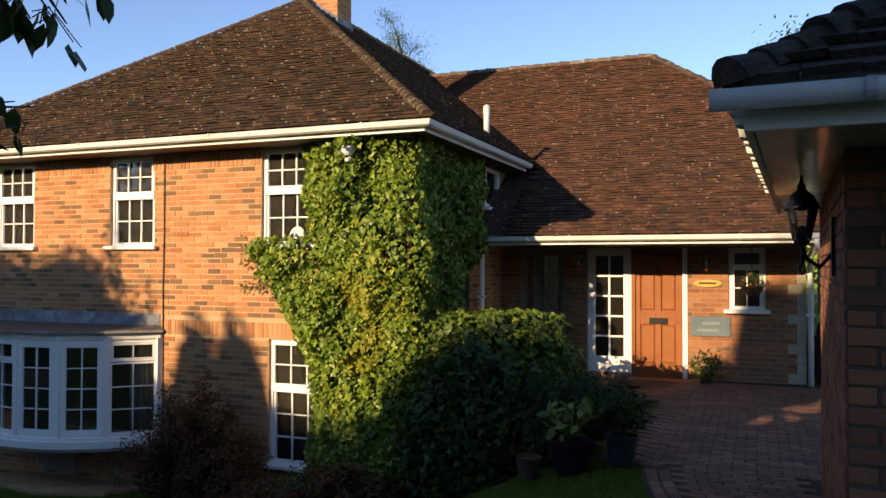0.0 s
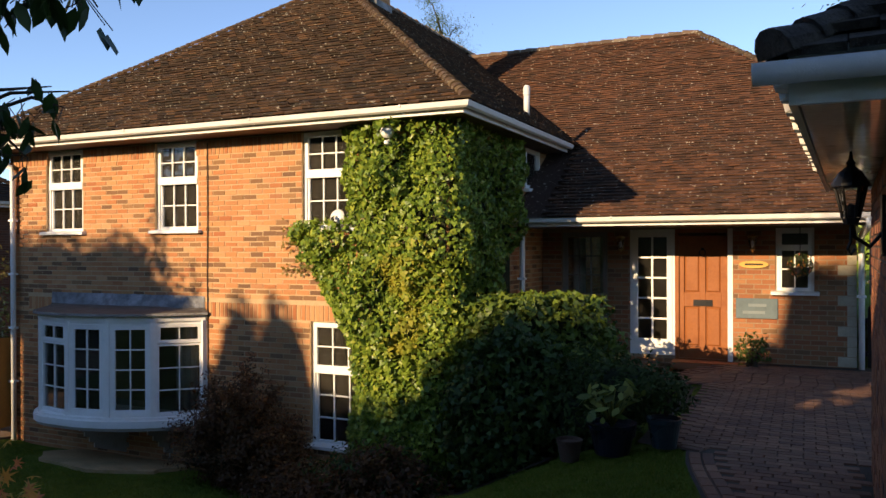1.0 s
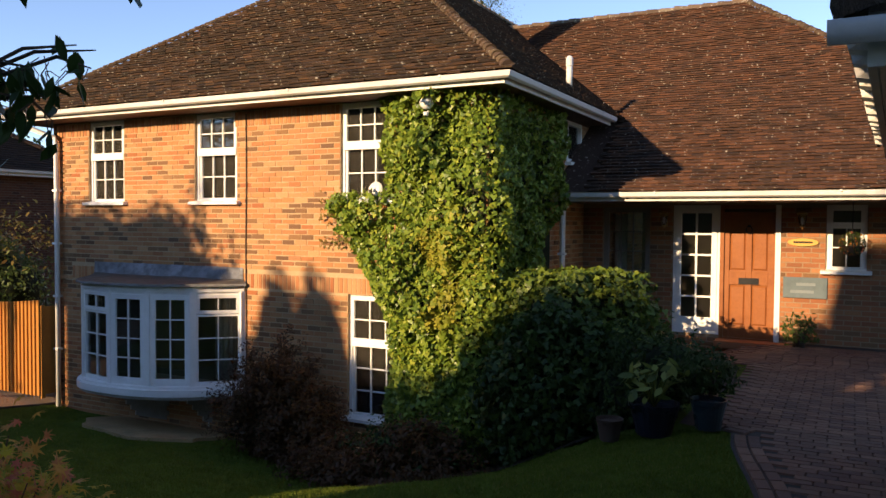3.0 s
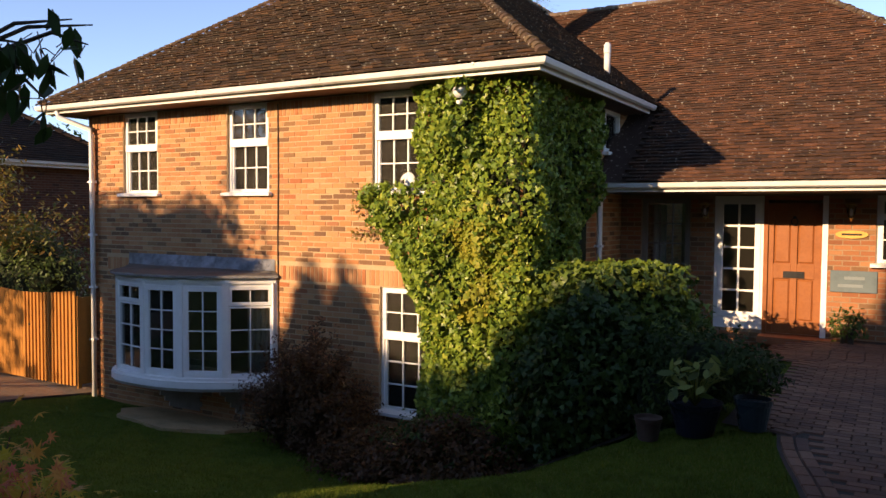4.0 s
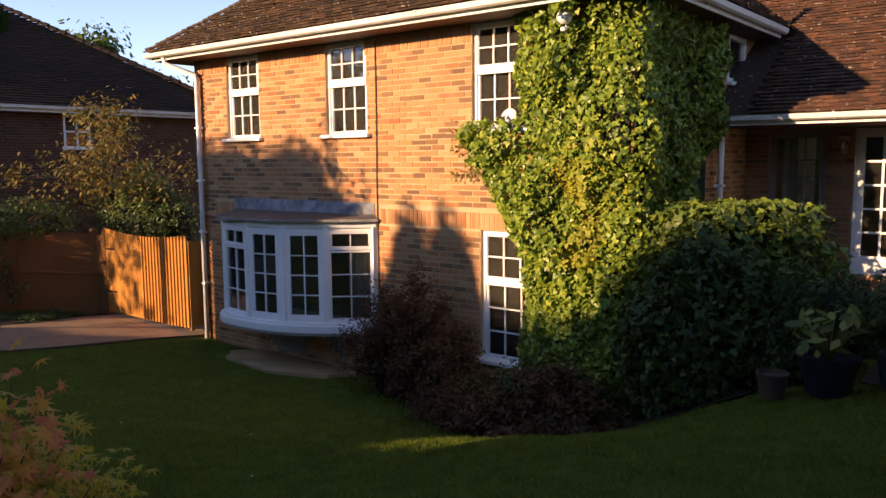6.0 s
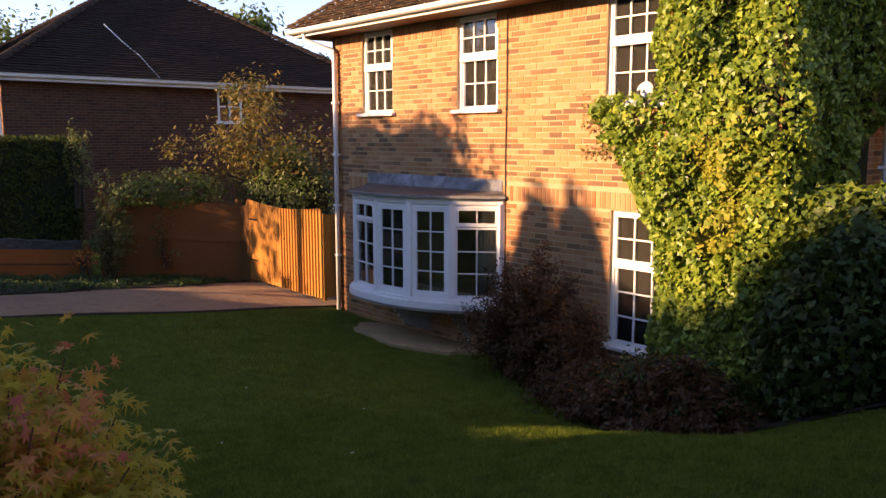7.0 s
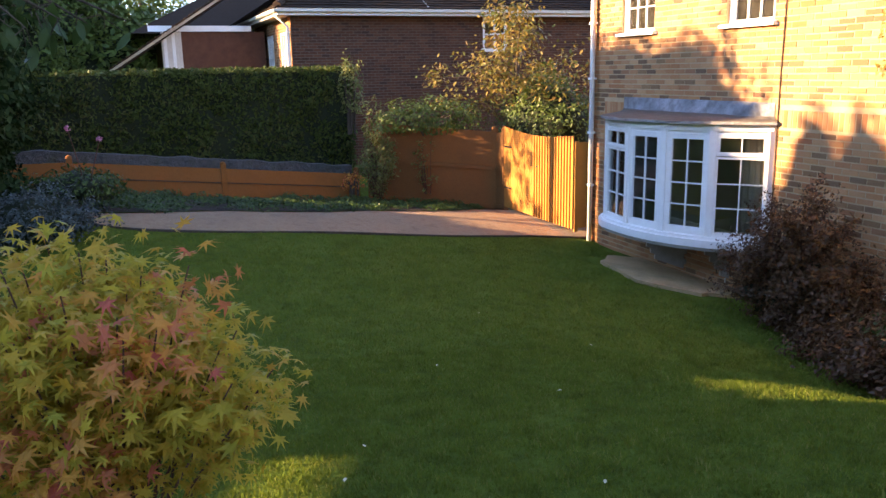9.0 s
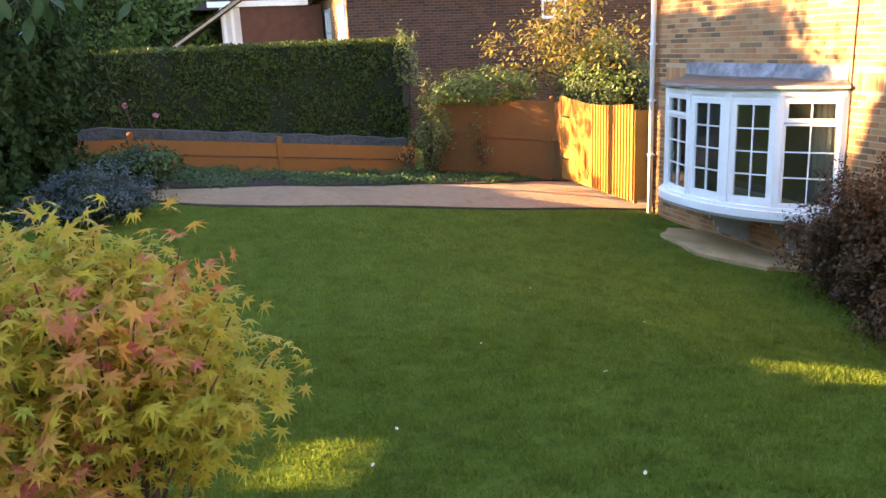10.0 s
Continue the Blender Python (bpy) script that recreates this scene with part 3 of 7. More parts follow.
# chimney
CX0, CX1, CY0, CY1 = -1.90, -1.36, 4.26, 4.82
ch = part("chimney", Geo().box(CX0, CX1, CY0, CY1, 7.2, 10.2).box(CX0 - 0.05, CX1 + 0.05, CY0 - 0.05, CY1 + 0.05, 9.95, 10.05), M_mortar, house)
for u0_, u1_, pl in ((CX0, CX1, lambda u, w, z: (u, CY0 - w, z)), (CY0, CY1, lambda u, w, z: (CX1 + w, u, z))):
    part("brickwork", brick_geo(bricks(u0_, u1_, 7.45, 9.9, []), pl, 3), M_brick, ch, kind="stuff")
zl, zr = main_right(CX0, 0) + 0.05, main_right(CX1, 0) + 0.05
part("flashing", Geo().hexa([(CX0 - 0.02, CY0 - 0.03, zl - 0.1), (CX1 + 0.03, CY0 - 0.03, zr - 0.1), (CX1 + 0.03, CY1 + 0.03, zr - 0.1), (CX0 - 0.02, CY1 + 0.03, zl - 0.1),
                            (CX0 - 0.02, CY0 - 0.03, zl + 0.13), (CX1 + 0.03, CY0 - 0.03, zr + 0.13), (CX1 + 0.03, CY1 + 0.03, zr + 0.13), (CX0 - 0.02, CY1 + 0.03, zl + 0.13)]), M_flash, ch, "pale mortared flashing")
for cx in (CX0 + 0.13, CX1 - 0.13):
    part("chimney_pot", Geo().lathe([(0.10, 0), (0.10, 0.3), (0.12, 0.32), (0.08, 0.32), (0.08, 0.0)], (cx, 4.54, 10.2)), M_brick, ch)

# ---- windows and doors ----
def pane_of(parent, x0, x1, z0, z1, y):
    ob = part("pane", Geo().box(x0, x1, y, y + 0.005, z0, z1), M_glass, parent)
    ob.visible_shadow = False
    return ob


def glazed(parent, x0, x1, z0, z1, y, cols, rows, bar=0.017, frame_w=0.045, depth=0.05, mat=None):
    """One sash: four rails, glazing bars and a pane in each square. y is its outer face."""
    mat = mat or M_white
    f = frame_w
    g = Geo().box(x0, x1, y, y + depth, z0, z0 + f).box(x0, x1, y, y + depth, z1 - f, z1)
    g.box(x0, x0 + f, y, y + depth, z0 + f, z1 - f).box(x1 - f, x1, y, y + depth, z0 + f, z1 - f)
    soften(part("sash_frame", g, mat, parent), 0.004)
    w, h = (x1 - x0 - 2 * f) / cols, (z1 - z0 - 2 * f) / rows
    for k in range(1, cols):
        xx = x0 + f + k * w
        part("glazing_bar", Geo().box(xx - bar / 2, xx + bar / 2, y + 0.006, y + 0.03, z0 + f, z1 - f), mat, parent)
    for k in range(1, rows):
        zz = z0 + f + k * h
        part("glazing_bar", Geo().box(x0 + f, x1 - f, y + 0.008, y + 0.028, zz - bar / 2, zz + bar / 2), mat, parent)
    for i in range(cols):
        for j in range(rows):
            pane_of(parent, x0 + f + i * w + 0.002, x0 + f + (i + 1) * w - 0.002, z0 + f + j * h + 0.002, z0 + f + (j + 1) * h - 0.002, y + 0.032)


def outer_frame(parent, o, y, depth=0.08, w=0.045, sill=0.0, mat=None):
    mat = mat or M_white
    x0, x1, z0, z1 = o
    g = Geo().box(x0, x0 + w, y, y + depth, z0, z1).box(x1 - w, x1, y, y + depth, z0, z1)
    g.box(x0 + w, x1 - w, y, y + depth, z1 - w, z1).box(x0 + w, x1 - w, y, y + depth, z0, z0 + w)
    part("frame", g, mat, parent)
    if sill:
        g = Geo().hexa([(x0 - 0.07, y - 0.13, z0 - 0.025), (x1 + 0.07, y - 0.13, z0 - 0.025), (x1 + 0.07, y + 0.02, z0 - 0.025), (x0 - 0.07, y + 0.02, z0 - 0.025),
                        (x0 - 0.07, y - 0.13, z0 + 0.02), (x1 + 0.07, y - 0.13, z0 + 0.02), (x1 + 0.07, y + 0.02, z0 + 0.045), (x0 - 0.07, y + 0.02, z0 + 0.045)])
        soften(part("sill", g, mat, parent), 0.006)


def window(x0, x1, z0, z1, y, mid, lower_rows=2):
    """A sash-style window: upper sash of six panes set proud of the lower one."""
    ob = thing("window", (0, 0, 0), "white sash window with small square panes set in brickwork", "window", "sash windows", "structure")
    outer_frame(ob, (x0, x1, z0, z1), y, sill=1)
    glazed(ob, x0 + 0.03, x1 - 0.04, mid, z1 - 0.03, y - 0.012, 3, 2, frame_w=0.05)
    glazed(ob, x0 + 0.03, x1 - 0.04, z0 + 0.03, mid, y + 0.018, 3, lower_rows, frame_w=0.05)
    soften(part("meeting_rail", Geo().box(x0 + 0.032, x1 - 0.042, y - 0.022, y - 0.0125, mid - 0.055, mid + 0.062), M_white, ob), 0.003)
    return ob


for o in UPPER:
    window(*o, 0.045, 4.07)
window(*LOWER[0], 0.045, 1.385, 3)


def curtain(x0, x1, z0, z1, y, seed=1, label="pale gathered curtain hanging inside a window"):
    r, g, n = random.Random(seed), Geo(), int((x1 - x0) / 0.012)
    ph = [r.uniform(0, 6) for _ in range(3)]
    for k in range(n + 1):
        x = x0 + (x1 - x0) * k / n
        w = 0.03 * math.sin(x * 62 + ph[0]) + 0.014 * math.sin(x * 117 + ph[1])
        g.v += [(x, y + w, z0), (x, y + w * 0.7, z1)]
    g.f = [(2 * k, 2 * k + 2, 2 * k + 3, 2 * k + 1) for k in range(n)]
    g.m = [0] * n
    ob = new("curtain", g.mesh("curtain", M_curtain, True))
    md = ob.modifiers.new("cloth", "SOLIDIFY")
    md.thickness = 0.004
    return tagged(ob, label, "curtain", "window curtains")


for c in ((-5.17, -5.02, 3.3, 4.68), (-2.79, -2.64, 3.3, 4.68), (0.04, 0.22, 0.25, 2.0), (0.7, 0.9, 0.25, 2.0), (-2.52, -2.10, 0.5, 1.98), (2.55, 2.75, 1.6, 3.2)):
    curtain(*c, 0.12 if c[0] < -2.4 and c[2] < 1 else 0.30 if c[0] < 2.4 else 4.25, seed=int(c[0] * 100))

# bow window
BOW = [(-1.85, -0.02), (-2.38, -0.49), (-2.98, -0.79), (-3.66, -0.89), (-4.40, -0.76), (-5.03, -0.02)]
bow = thing("bow_window", (0, 0, 0), "white bow window with small panes under a lead roof", "window", "", "structure")


def bow_out(d):
    """The bow's plan pushed outward by d."""
    c = Vector((-3.43, 0.6, 0))
    return [(x + (x - c.x) / math.hypot(x - c.x, y - c.y) * d, min(y + (y - c.y) / math.hypot(x - c.x, y - c.y) * d, -0.004), 0) for x, y in BOW]


def slab(pts, z0, z1, back=0.0):
    g, n = Geo(), len(pts)
    ring = [(p[0], p[1]) for p in pts] + [(pts[-1][0], back), (pts[0][0], back)]
    g.poly([(x, y, z1) for x, y in reversed(ring)]).poly([(x, y, z0) for x, y in ring])
    for k in range(len(ring)):
        a, b = ring[k], ring[(k + 1) % len(ring)]
        g.poly([(*a, z0), (*a, z1), (*b, z1), (*b, z0)])
    return g


def arc(d, steps=4):
    """The bow's plan as a smooth curve, for sills and boards."""
    p = bow_out(d)
    out = []
    for k in range(len(p) - 1):
        p0, p1, p2, p3 = p[max(k - 1, 0)], p[k], p[k + 1], p[min(k + 2, len(p) - 1)]
        for s in range(steps):
            t = s / steps
            out.append(tuple(0.5 * (2 * p1[i] + (p2[i] - p0[i]) * t + (2 * p0[i] - 5 * p1[i] + 4 * p2[i] - p3[i]) * t * t + (3 * p1[i] - p0[i] - 3 * p2[i] + p3[i]) * t ** 3) for i in (0, 1)))
    out.append(p[-1][:2])
    return [(x, min(y, -0.004)) for x, y in out]


soften(part("sill", slab(arc(0.10), 0.47, 0.57), M_white, bow), 0.008)
soften(part("sill_nosing", slab(arc(0.05), 0.57, 0.61), M_white, bow), 0.006)
part("underboard", slab(arc(0.06), 0.42, 0.47), M_soffit, bow)
soften(part("head_board", slab(bow_out(0.03), 1.99, 2.09), M_white, bow), 0.004)
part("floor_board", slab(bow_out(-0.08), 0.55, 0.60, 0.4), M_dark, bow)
for k, (x, y) in enumerate(BOW):
    c = Vector((-3.43, 0.6))
    d = (Vector((x, y)) - c).normalized()
    t = Vector((-d.y, d.x))
    w, dp = 0.045, 0.05
    q = [Vector((x, y)) + t * a + d * b for a, b in ((-w, -dp), (w, -dp), (w, dp * 0.5), (-w, dp * 0.5))]
    soften(part("mullion", Geo().hexa([(*p, 0.60) for p in q] + [(*p, 2.0) for p in q]), M_white, bow), 0.004)
for k in range(5):
    a, b = Vector((*BOW[k + 1], 0)), Vector((*BOW[k], 0))
    d = (b - a).normalized()
    L = (b - a).length
    light_ = part("casement", Geo().box(0.03, L - 0.03, 0.0, 0.05, 0.60, 0.64).box(0.03, L - 0.03, 0.0, 0.05, 1.95, 1.99), M_white, bow)
    light_.matrix_basis = Matrix.Translation(a) @ Matrix.Rotation(math.atan2(d.y, d.x), 4, "Z")
    if k in (0, 3, 4):
        glazed(light_, 0.045, L - 0.045, 0.64, 1.66, 0.0, 2, 3, bar=0.016, frame_w=0.03)
        glazed(light_, 0.045, L - 0.045, 1.67, 1.95, -0.012, 2, 1, bar=0.016, frame_w=0.05)
    else:
        glazed(light_, 0.045, L - 0.045, 0.64, 1.95, -0.012, 2, 4, bar=0.016, frame_w=0.075)
g, ge, gf = Geo(), Geo(), Geo()
lo, hi = arc(0.10), [(-1.86 - 3.2 * k / 20, -0.012) for k in range(21)]
for k in range(20):
    sag = lambda p, q, s: tuple((p[i] + (q[i] - p[i]) * s) for i in (0, 1))
    rows_ = [[(*lo[k], 2.08), (*lo[k + 1], 2.08)]]
    for s, z in ((0.0, 2.115), (0.35, 2.13), (0.7, 2.145), (0.90, 2.17), (0.95, 2.25), (1.0, 2.345)):
        wob = 0.012 * noise.noise((lo[k][0] * 4, s * 5, 1)), 0.012 * noise.noise((lo[k + 1][0] * 4, s * 5, 1))
        rows_.append([(*sag(lo[k], hi[k], s), z + wob[0]), (*sag(lo[k + 1], hi[k + 1], s), z + wob[1])])
    for j, (p, q) in enumerate(zip(rows_, rows_[1:])):
        (gf if j > 3 else ge if j == 0 else g).poly([p[1], p[0], q[0], q[1]])
part("bay_roof", g, M_bayroof, bow, "weathered brown bay roof")
part("roof_edge", ge, M_lead, bow, "creased grey lead edge")
part("flashing", gf, M_flash, bow, "creased blue-grey lead flashing")
M_render = surface("grey_cement_render", [(0.24, 0.21, 0.175), (0.32, 0.28, 0.235), (0.27, 0.24, 0.20)], 0.92, grain=(35, 0.4), stain=(4, (0.16, 0.13, 0.10), 0.5), bump=(45, 0.6, 0.01))
M_tooth = surface("pale_mortar_smear", [(0.60, 0.54, 0.44), (0.70, 0.64, 0.54)], 0.9, grain=(40, 0.3))
for xl, xr in ((-4.75, -3.42), (-3.18, -2.52)):
    g, ge = Geo(), Geo()
    for k in range(7):
        z1 = 0.415 - 0.0755 * k
        step = xl + 0.11 * k
        g.box(step, xr + 0.05 * (k % 2), -0.026, -0.0135, z1 - 0.0755, z1)
        ge.box(step - 0.022, step - 0.001, -0.030, -0.0135, z1 - 0.072, z1 - 0.006)
    part("render_patch", g, M_render, bow, "grey cement render patch with a toothed edge")
    part("mortar_smear", ge, M_tooth, bow, "pale mortar along the toothed edge")
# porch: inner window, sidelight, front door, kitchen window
# White frame coloured darker, carrying the porch shade.
M_shadeframe = surface("shaded_white_window_frame", [(0.22, 0.20, 0.17), (0.28, 0.25, 0.215)], 0.5, grain=(20, 0.2))
ob = thing("window", (0, 0, 0), "white window with small panes, frame shade-darkened, in the porch corner", "window", "", "structure")
outer_frame(ob, INNER, FY + 0.05, sill=1, mat=M_shadeframe)
glazed(ob, INNER[0] + 0.04, INNER[1] - 0.04, INNER[2] + 0.04, INNER[3] - 0.04, FY + 0.04, 3, 5, bar=0.018, mat=M_shadeframe)
ob = thing("sidelight", (0, 0, 0), "tall white glazed sidelight beside the front door", "window", "", "structure")
outer_frame(ob, SIDEL, FY + 0.02, w=0.04)
glazed(ob, SIDEL[0] + 0.04, SIDEL[1] - 0.04, 1.48, SIDEL[3] - 0.04, FY + 0.01, 2, 5, bar=0.03, frame_w=0.085)
part("kick_panel", Geo().box(SIDEL[0] + 0.04, SIDEL[1] - 0.04, FY + 0.015, FY + 0.06, 1.35, 1.48), M_white, ob)

door = thing("front_door", (0, 0, 0), "closed varnished wooden front door with four panels", "door", "", "structure")
outer_frame(door, DOOR, FY + 0.02, w=0.06, mat=M_door)
part("jamb", Geo().box(5.09, 5.165, FY - 0.012, FY + 0.02, 1.24, 3.33), M_white, door, "white painted door jamb")
dx0, dx1, dz0, dz1, dy = 4.33, 5.09, 1.27, 3.22, FY + 0.05
st = [(dx0, dx0 + 0.10, dz0, dz1), (dx1 - 0.10, dx1, dz0, dz1), (4.67, 4.755, dz0, dz1)]
for a, b, c, d in st:
    soften(part("stile", Geo().box(a, b, dy, dy + 0.045, c, d), M_door, door), 0.004)
for a, b in ((dz0, 1.47), (2.10, 2.32), (2.93, dz1)):
    for x0_, x1_ in ((dx0 + 0.10, 4.67), (4.755, dx1 - 0.10)):
        soften(part("rail", Geo().box(x0_, x1_, dy + 0.001, dy + 0.045, a, b), M_door, door), 0.004)
for a, b in ((1.47, 2.10), (2.32, 2.93)):
    for x0_, x1_ in ((dx0 + 0.10, 4.67), (4.755, dx1 - 0.10)):
        e = 0.035
        g = Geo().box(x0_, x1_, dy + 0.028, dy + 0.04, a, b)
        g.hexa([(x0_ + e * .3, dy + .028, a + e * .3), (x1_ - e * .3, dy + .028, a + e * .3), (x1_ - e * .3, dy + .028, b - e * .3), (x0_ + e * .3, dy + .028, b - e * .3),
                (x0_ + e, dy + .008, a + e), (x1_ - e, dy + .008, a + e), (x1_ - e, dy + .008, b - e), (x0_ + e, dy + .008, b - e)])
        part("panel", g, M_door, door)
part("letterbox", Geo().box(4.57, 4.86, dy - 0.012, dy, 2.11, 2.21).box(4.60, 4.83, dy - 0.02, dy - 0.012, 2.135, 2.185), M_black, door, "dark metal letterbox flap")
part("knocker", Geo().tube([(4.713 + 0.045 * math.cos(a * 0.524), dy - 0.03, 2.95 + 0.055 * math.sin(a * 0.524)) for a in range(13)], 0.009, 6).box(4.693, 4.733, dy - 0.03, dy, 2.99, 3.03), M_black, door, "black ring knocker")
part("step", Geo().box(4.27, 5.25, FY - 0.30, FY + 0.03, 1.15, 1.255), M_brick, door, "worn brick doorstep")
ob = thing("window", (0, 0, 0), "white kitchen window with a top light in the porch wall", "window", "", "structure")
outer_frame(ob, KWIN, FY + 0.03, w=0.05, sill=1)
glazed(ob, KWIN[0] + 0.04, KWIN[1] - 0.04, KWIN[2] + 0.04, 3.03, FY + 0.015, 2, 2, bar=0.018)
glazed(ob, KWIN[0] + 0.04, KWIN[1] - 0.04, 3.03, KWIN[3] - 0.04, FY + 0.005, 1, 1)
ob = thing("window", (0, 0, 0), "small white window under the side eaves", "window", "", "structure")
s0, s1, z0_, z1_ = SIDEWIN
part("frame", Geo().box(X1 - .06, X1 + .02, s0, s0 + .06, z0_, z1_).box(X1 - .06, X1 + .02, s1 - .06, s1, z0_, z1_).box(X1 - .06, X1 + .02, s0 + .06, s1 - .06, z1_ - .06, z1_).box(X1 - .06, X1 + .02, s0 + .06, s1 - .06, z0_, z0_ + .06), M_white, ob)
part("sill", Geo().box(X1 - .02, X1 + .10, s0 - .05, s1 + .05, z0_ - .05, z0_), M_white, ob)
part("pane", Geo().box(X1 - .03, X1 - .025, s0 + .06, s1 - .06, z0_ + .06, z1_ - .06), M_glass, ob)

# stone quoins, plaques, lamps
for k in range(12):
    w = 0.24 if k % 3 == 0 else 0.115
    z = 1.27 + k * 0.15
    part("quoin", Geo().box(WE + 0.002 - w, WE + 0.012, FY - 0.016, FY - 0.002, z + 0.004, z + 0.146), M_stone, house, "pale stone quoin")


def wall_lamp(x, z):
    ob = thing("wall_lamp", (x, FY - 0.01, z), "brass and glass carriage lamp on the porch wall", "lamp", "porch lamps")
    part("bracket", Geo().box(-0.03, 0.03, -0.015, 0.012, -0.10, 0.10).tube([(0, -0.01, -0.08), (0, -0.10, -0.12), (0, -0.14, -0.09)], 0.010, 6), M_brass, ob)
    part("lantern_glass", Geo().lathe([(0.03, -0.08), (0.055, 0.0), (0.07, 0.10)], (0, -0.14, 0), 8), M_glass, ob)
    part("lantern_cap", Geo().lathe([(0.078, 0.10), (0.075, 0.115), (0.03, 0.14), (0.0, 0.145)], (0, -0.14, 0), 10), M_brass, ob)
    part("lantern_base", Geo().lathe([(0.0, -0.11), (0.03, -0.09), (0.035, -0.08), (0.0, -0.07)], (0, -0.14, 0), 10), M_brass, ob)
    part("bulb", Geo().lathe([(0, -0.06), (0.02, -0.03), (0.022, 0.03), (0, 0.06)], (0, -0.14, 0), 10), M_white, ob)


wall_lamp(3.46, 3.09)
wall_lamp(5.46, 3.09)
M_slate = surface("blue_grey_slate", [(0.10, 0.14, 0.15), (0.15, 0.19, 0.20)], 0.6, grain=(12, 0.3))
M_letter = surface("dull_lettering", [(0.19, 0.23, 0.235), (0.22, 0.26, 0.265)], 0.6)
M_signwood = surface("varnished_sign", [(0.55, 0.33, 0.08), (0.65, 0.40, 0.11)], 0.4, grain=(20, 0.25))
pl = thing("slate_plaque", (5.51, FY - 0.01, 2.10), "blue-grey slate name plaque fixed to porch brickwork", "plaque")
soften(part("slab", Geo().box(-0.30, 0.30, -0.02, 0.0, -0.155, 0.155), M_slate, pl), 0.006)
for x0_, x1_, zz in ((-0.12, 0.14, 0.05), (-0.2, 0.12, -0.06)):
    part("lettering", Geo().box(x0_, x1_, -0.0235, -0.0205, zz - 0.022, zz + 0.022), M_letter, pl)
sg = thing("oval_sign", (5.47, FY - 0.01, 2.775), "oval varnished wooden house sign fixed to brickwork", "sign")
oval = [(0.21 * math.cos(a * math.pi / 16), 0.058 * math.sin(a * math.pi / 16)) for a in range(32)]
g = Geo().poly([(x, -0.022, z) for x, z in oval])
for k in range(32):
    a, b = oval[k], oval[(k + 1) % 32]
    g.poly([(a[0], 0, a[1]), (b[0], 0, b[1]), (b[0], -0.022, b[1]), (a[0], -0.022, a[1])])
part("board", g, M_signwood, sg)
part("lettering", Geo().box(-0.13, 0.13, -0.0255, -0.0225, -0.014, 0.014), M_bark, sg)

# satellite dish and floodlight
dish = thing("satellite_dish", (0.50, -0.10, 3.46), "small round cream satellite dish by a window sill", "dish")
g = Geo().lathe([(0.0, 0.02), (0.06, 0.015), (0.11, 0.0), (0.112, -0.006), (0.06, 0.006), (0.0, 0.01)], sides=22)
d_ = part("reflector", g, M_cream, dish, smooth=True)
d_.matrix_basis = Matrix.Rotation(radians(78), 4, "X")
part("arm", Geo().tube([(0, 0.05, -0.12), (0.0, -0.02, -0.10), (0.0, -0.12, -0.03)], 0.008, 6).box(-0.015, 0.015, -0.14, -0.10, -0.04, 0.0), M_black, dish)
part("mount", Geo().box(-0.02, 0.02, 0.02, 0.16, -0.14, -0.10), M_cream, dish)
fl_ = thing("floodlight", (1.40, -0.34, 4.50), "white wall floodlight half hidden in ivy", "lamp")
part("housing", Geo().lathe([(0.0, -.075), (.05, -.065), (.085, -.02), (.09, .02), (.07, .06), (.03, .085), (0, .09)], (0, 0, 0.01), 14), M_white, fl_, smooth=True)
part("sensor", Geo().lathe([(0, -.03), (.03, -.02), (.035, .02), (0, .03)], (0, -.02, -.12), 10), M_white, fl_)
part("arm", Geo().tube([(0, .03, -.1), (0, .10, -.02), (0, .34, 0)], 0.018, 6), M_white, fl_)
# service cable down the brickwork and vent pipe on the wing roof
cb = new("wall_cable", Geo().tube([(-1.79, -0.016, 4.6), (-1.785, -0.017, 3.5), (-1.80, -0.016, 2.7), (-1.79, -0.017, 1.5), (-1.79, -0.016, 0.1)], 0.009, 6).mesh("wall_cable", M_bark))
tagged(cb, "thin dark cable clipped to the brick wall", "cable")
vp = thing("vent_pipe", (2.02, 3.3, 5.18), "white soil vent pipe standing through the tiles", "pipe")
part("pipe", Geo().tube([(0, 0, 0.0), (0, 0, 0.42)], 0.05, 12), M_cream, vp, smooth=True)
part("cowl", Geo().lathe([(0.058, 0.38), (0.058, 0.50), (0.03, 0.54), (0.0, 0.54)], sides=12), M_cream, vp)

# ---- ground ----
gx = [-400, -150, -60, -30, -20] + [-14 + 0.35 * k for k in range(75)] + [14, 20, 30, 60, 150, 400]
gy = [-400, -150, -60, -30, -20] + [-13 + 0.35 * k for k in range(78)] + [17, 25, 40, 80, 200, 400]
g = Geo()
for yv in gy:
    for xv in gx:
        z = ground_z(max(-14, min(12, xv)), max(-13, min(14, yv)))
        g.v.append((xv, yv, z + 0.015 * noise.noise((xv * 0.8, yv * 0.8, 0))))
nx = len(gx)
for j in range(len(gy) - 1):
    for i in range(nx - 1):
        k = j * nx + i
        g.f.append((k, k + 1, k + nx + 1, k + nx))
g.m = [0] * len(g.f)
ground = new("ground", g.mesh("ground", M_grass, True))
tagged(ground, "mown green lawn sloping down to the house", "lawn", kind="structure")

# ---- garage ----
garage = thing("garage", (6.515, -5.755, 1.255), "brick garage with dark tiled hip roof and white gutter", "garage")
GT = radians(-2.5)
ga, gb = Vector((math.cos(GT), math.sin(GT), 0)), Vector((-math.sin(GT), math.cos(GT), 0))


def gp(u, v, z):
    """Garage plan: u along its front, v along its side, from the front corner."""
    return tuple(ga * u + gb * v + Vector((0, 0, z - 1.2)))


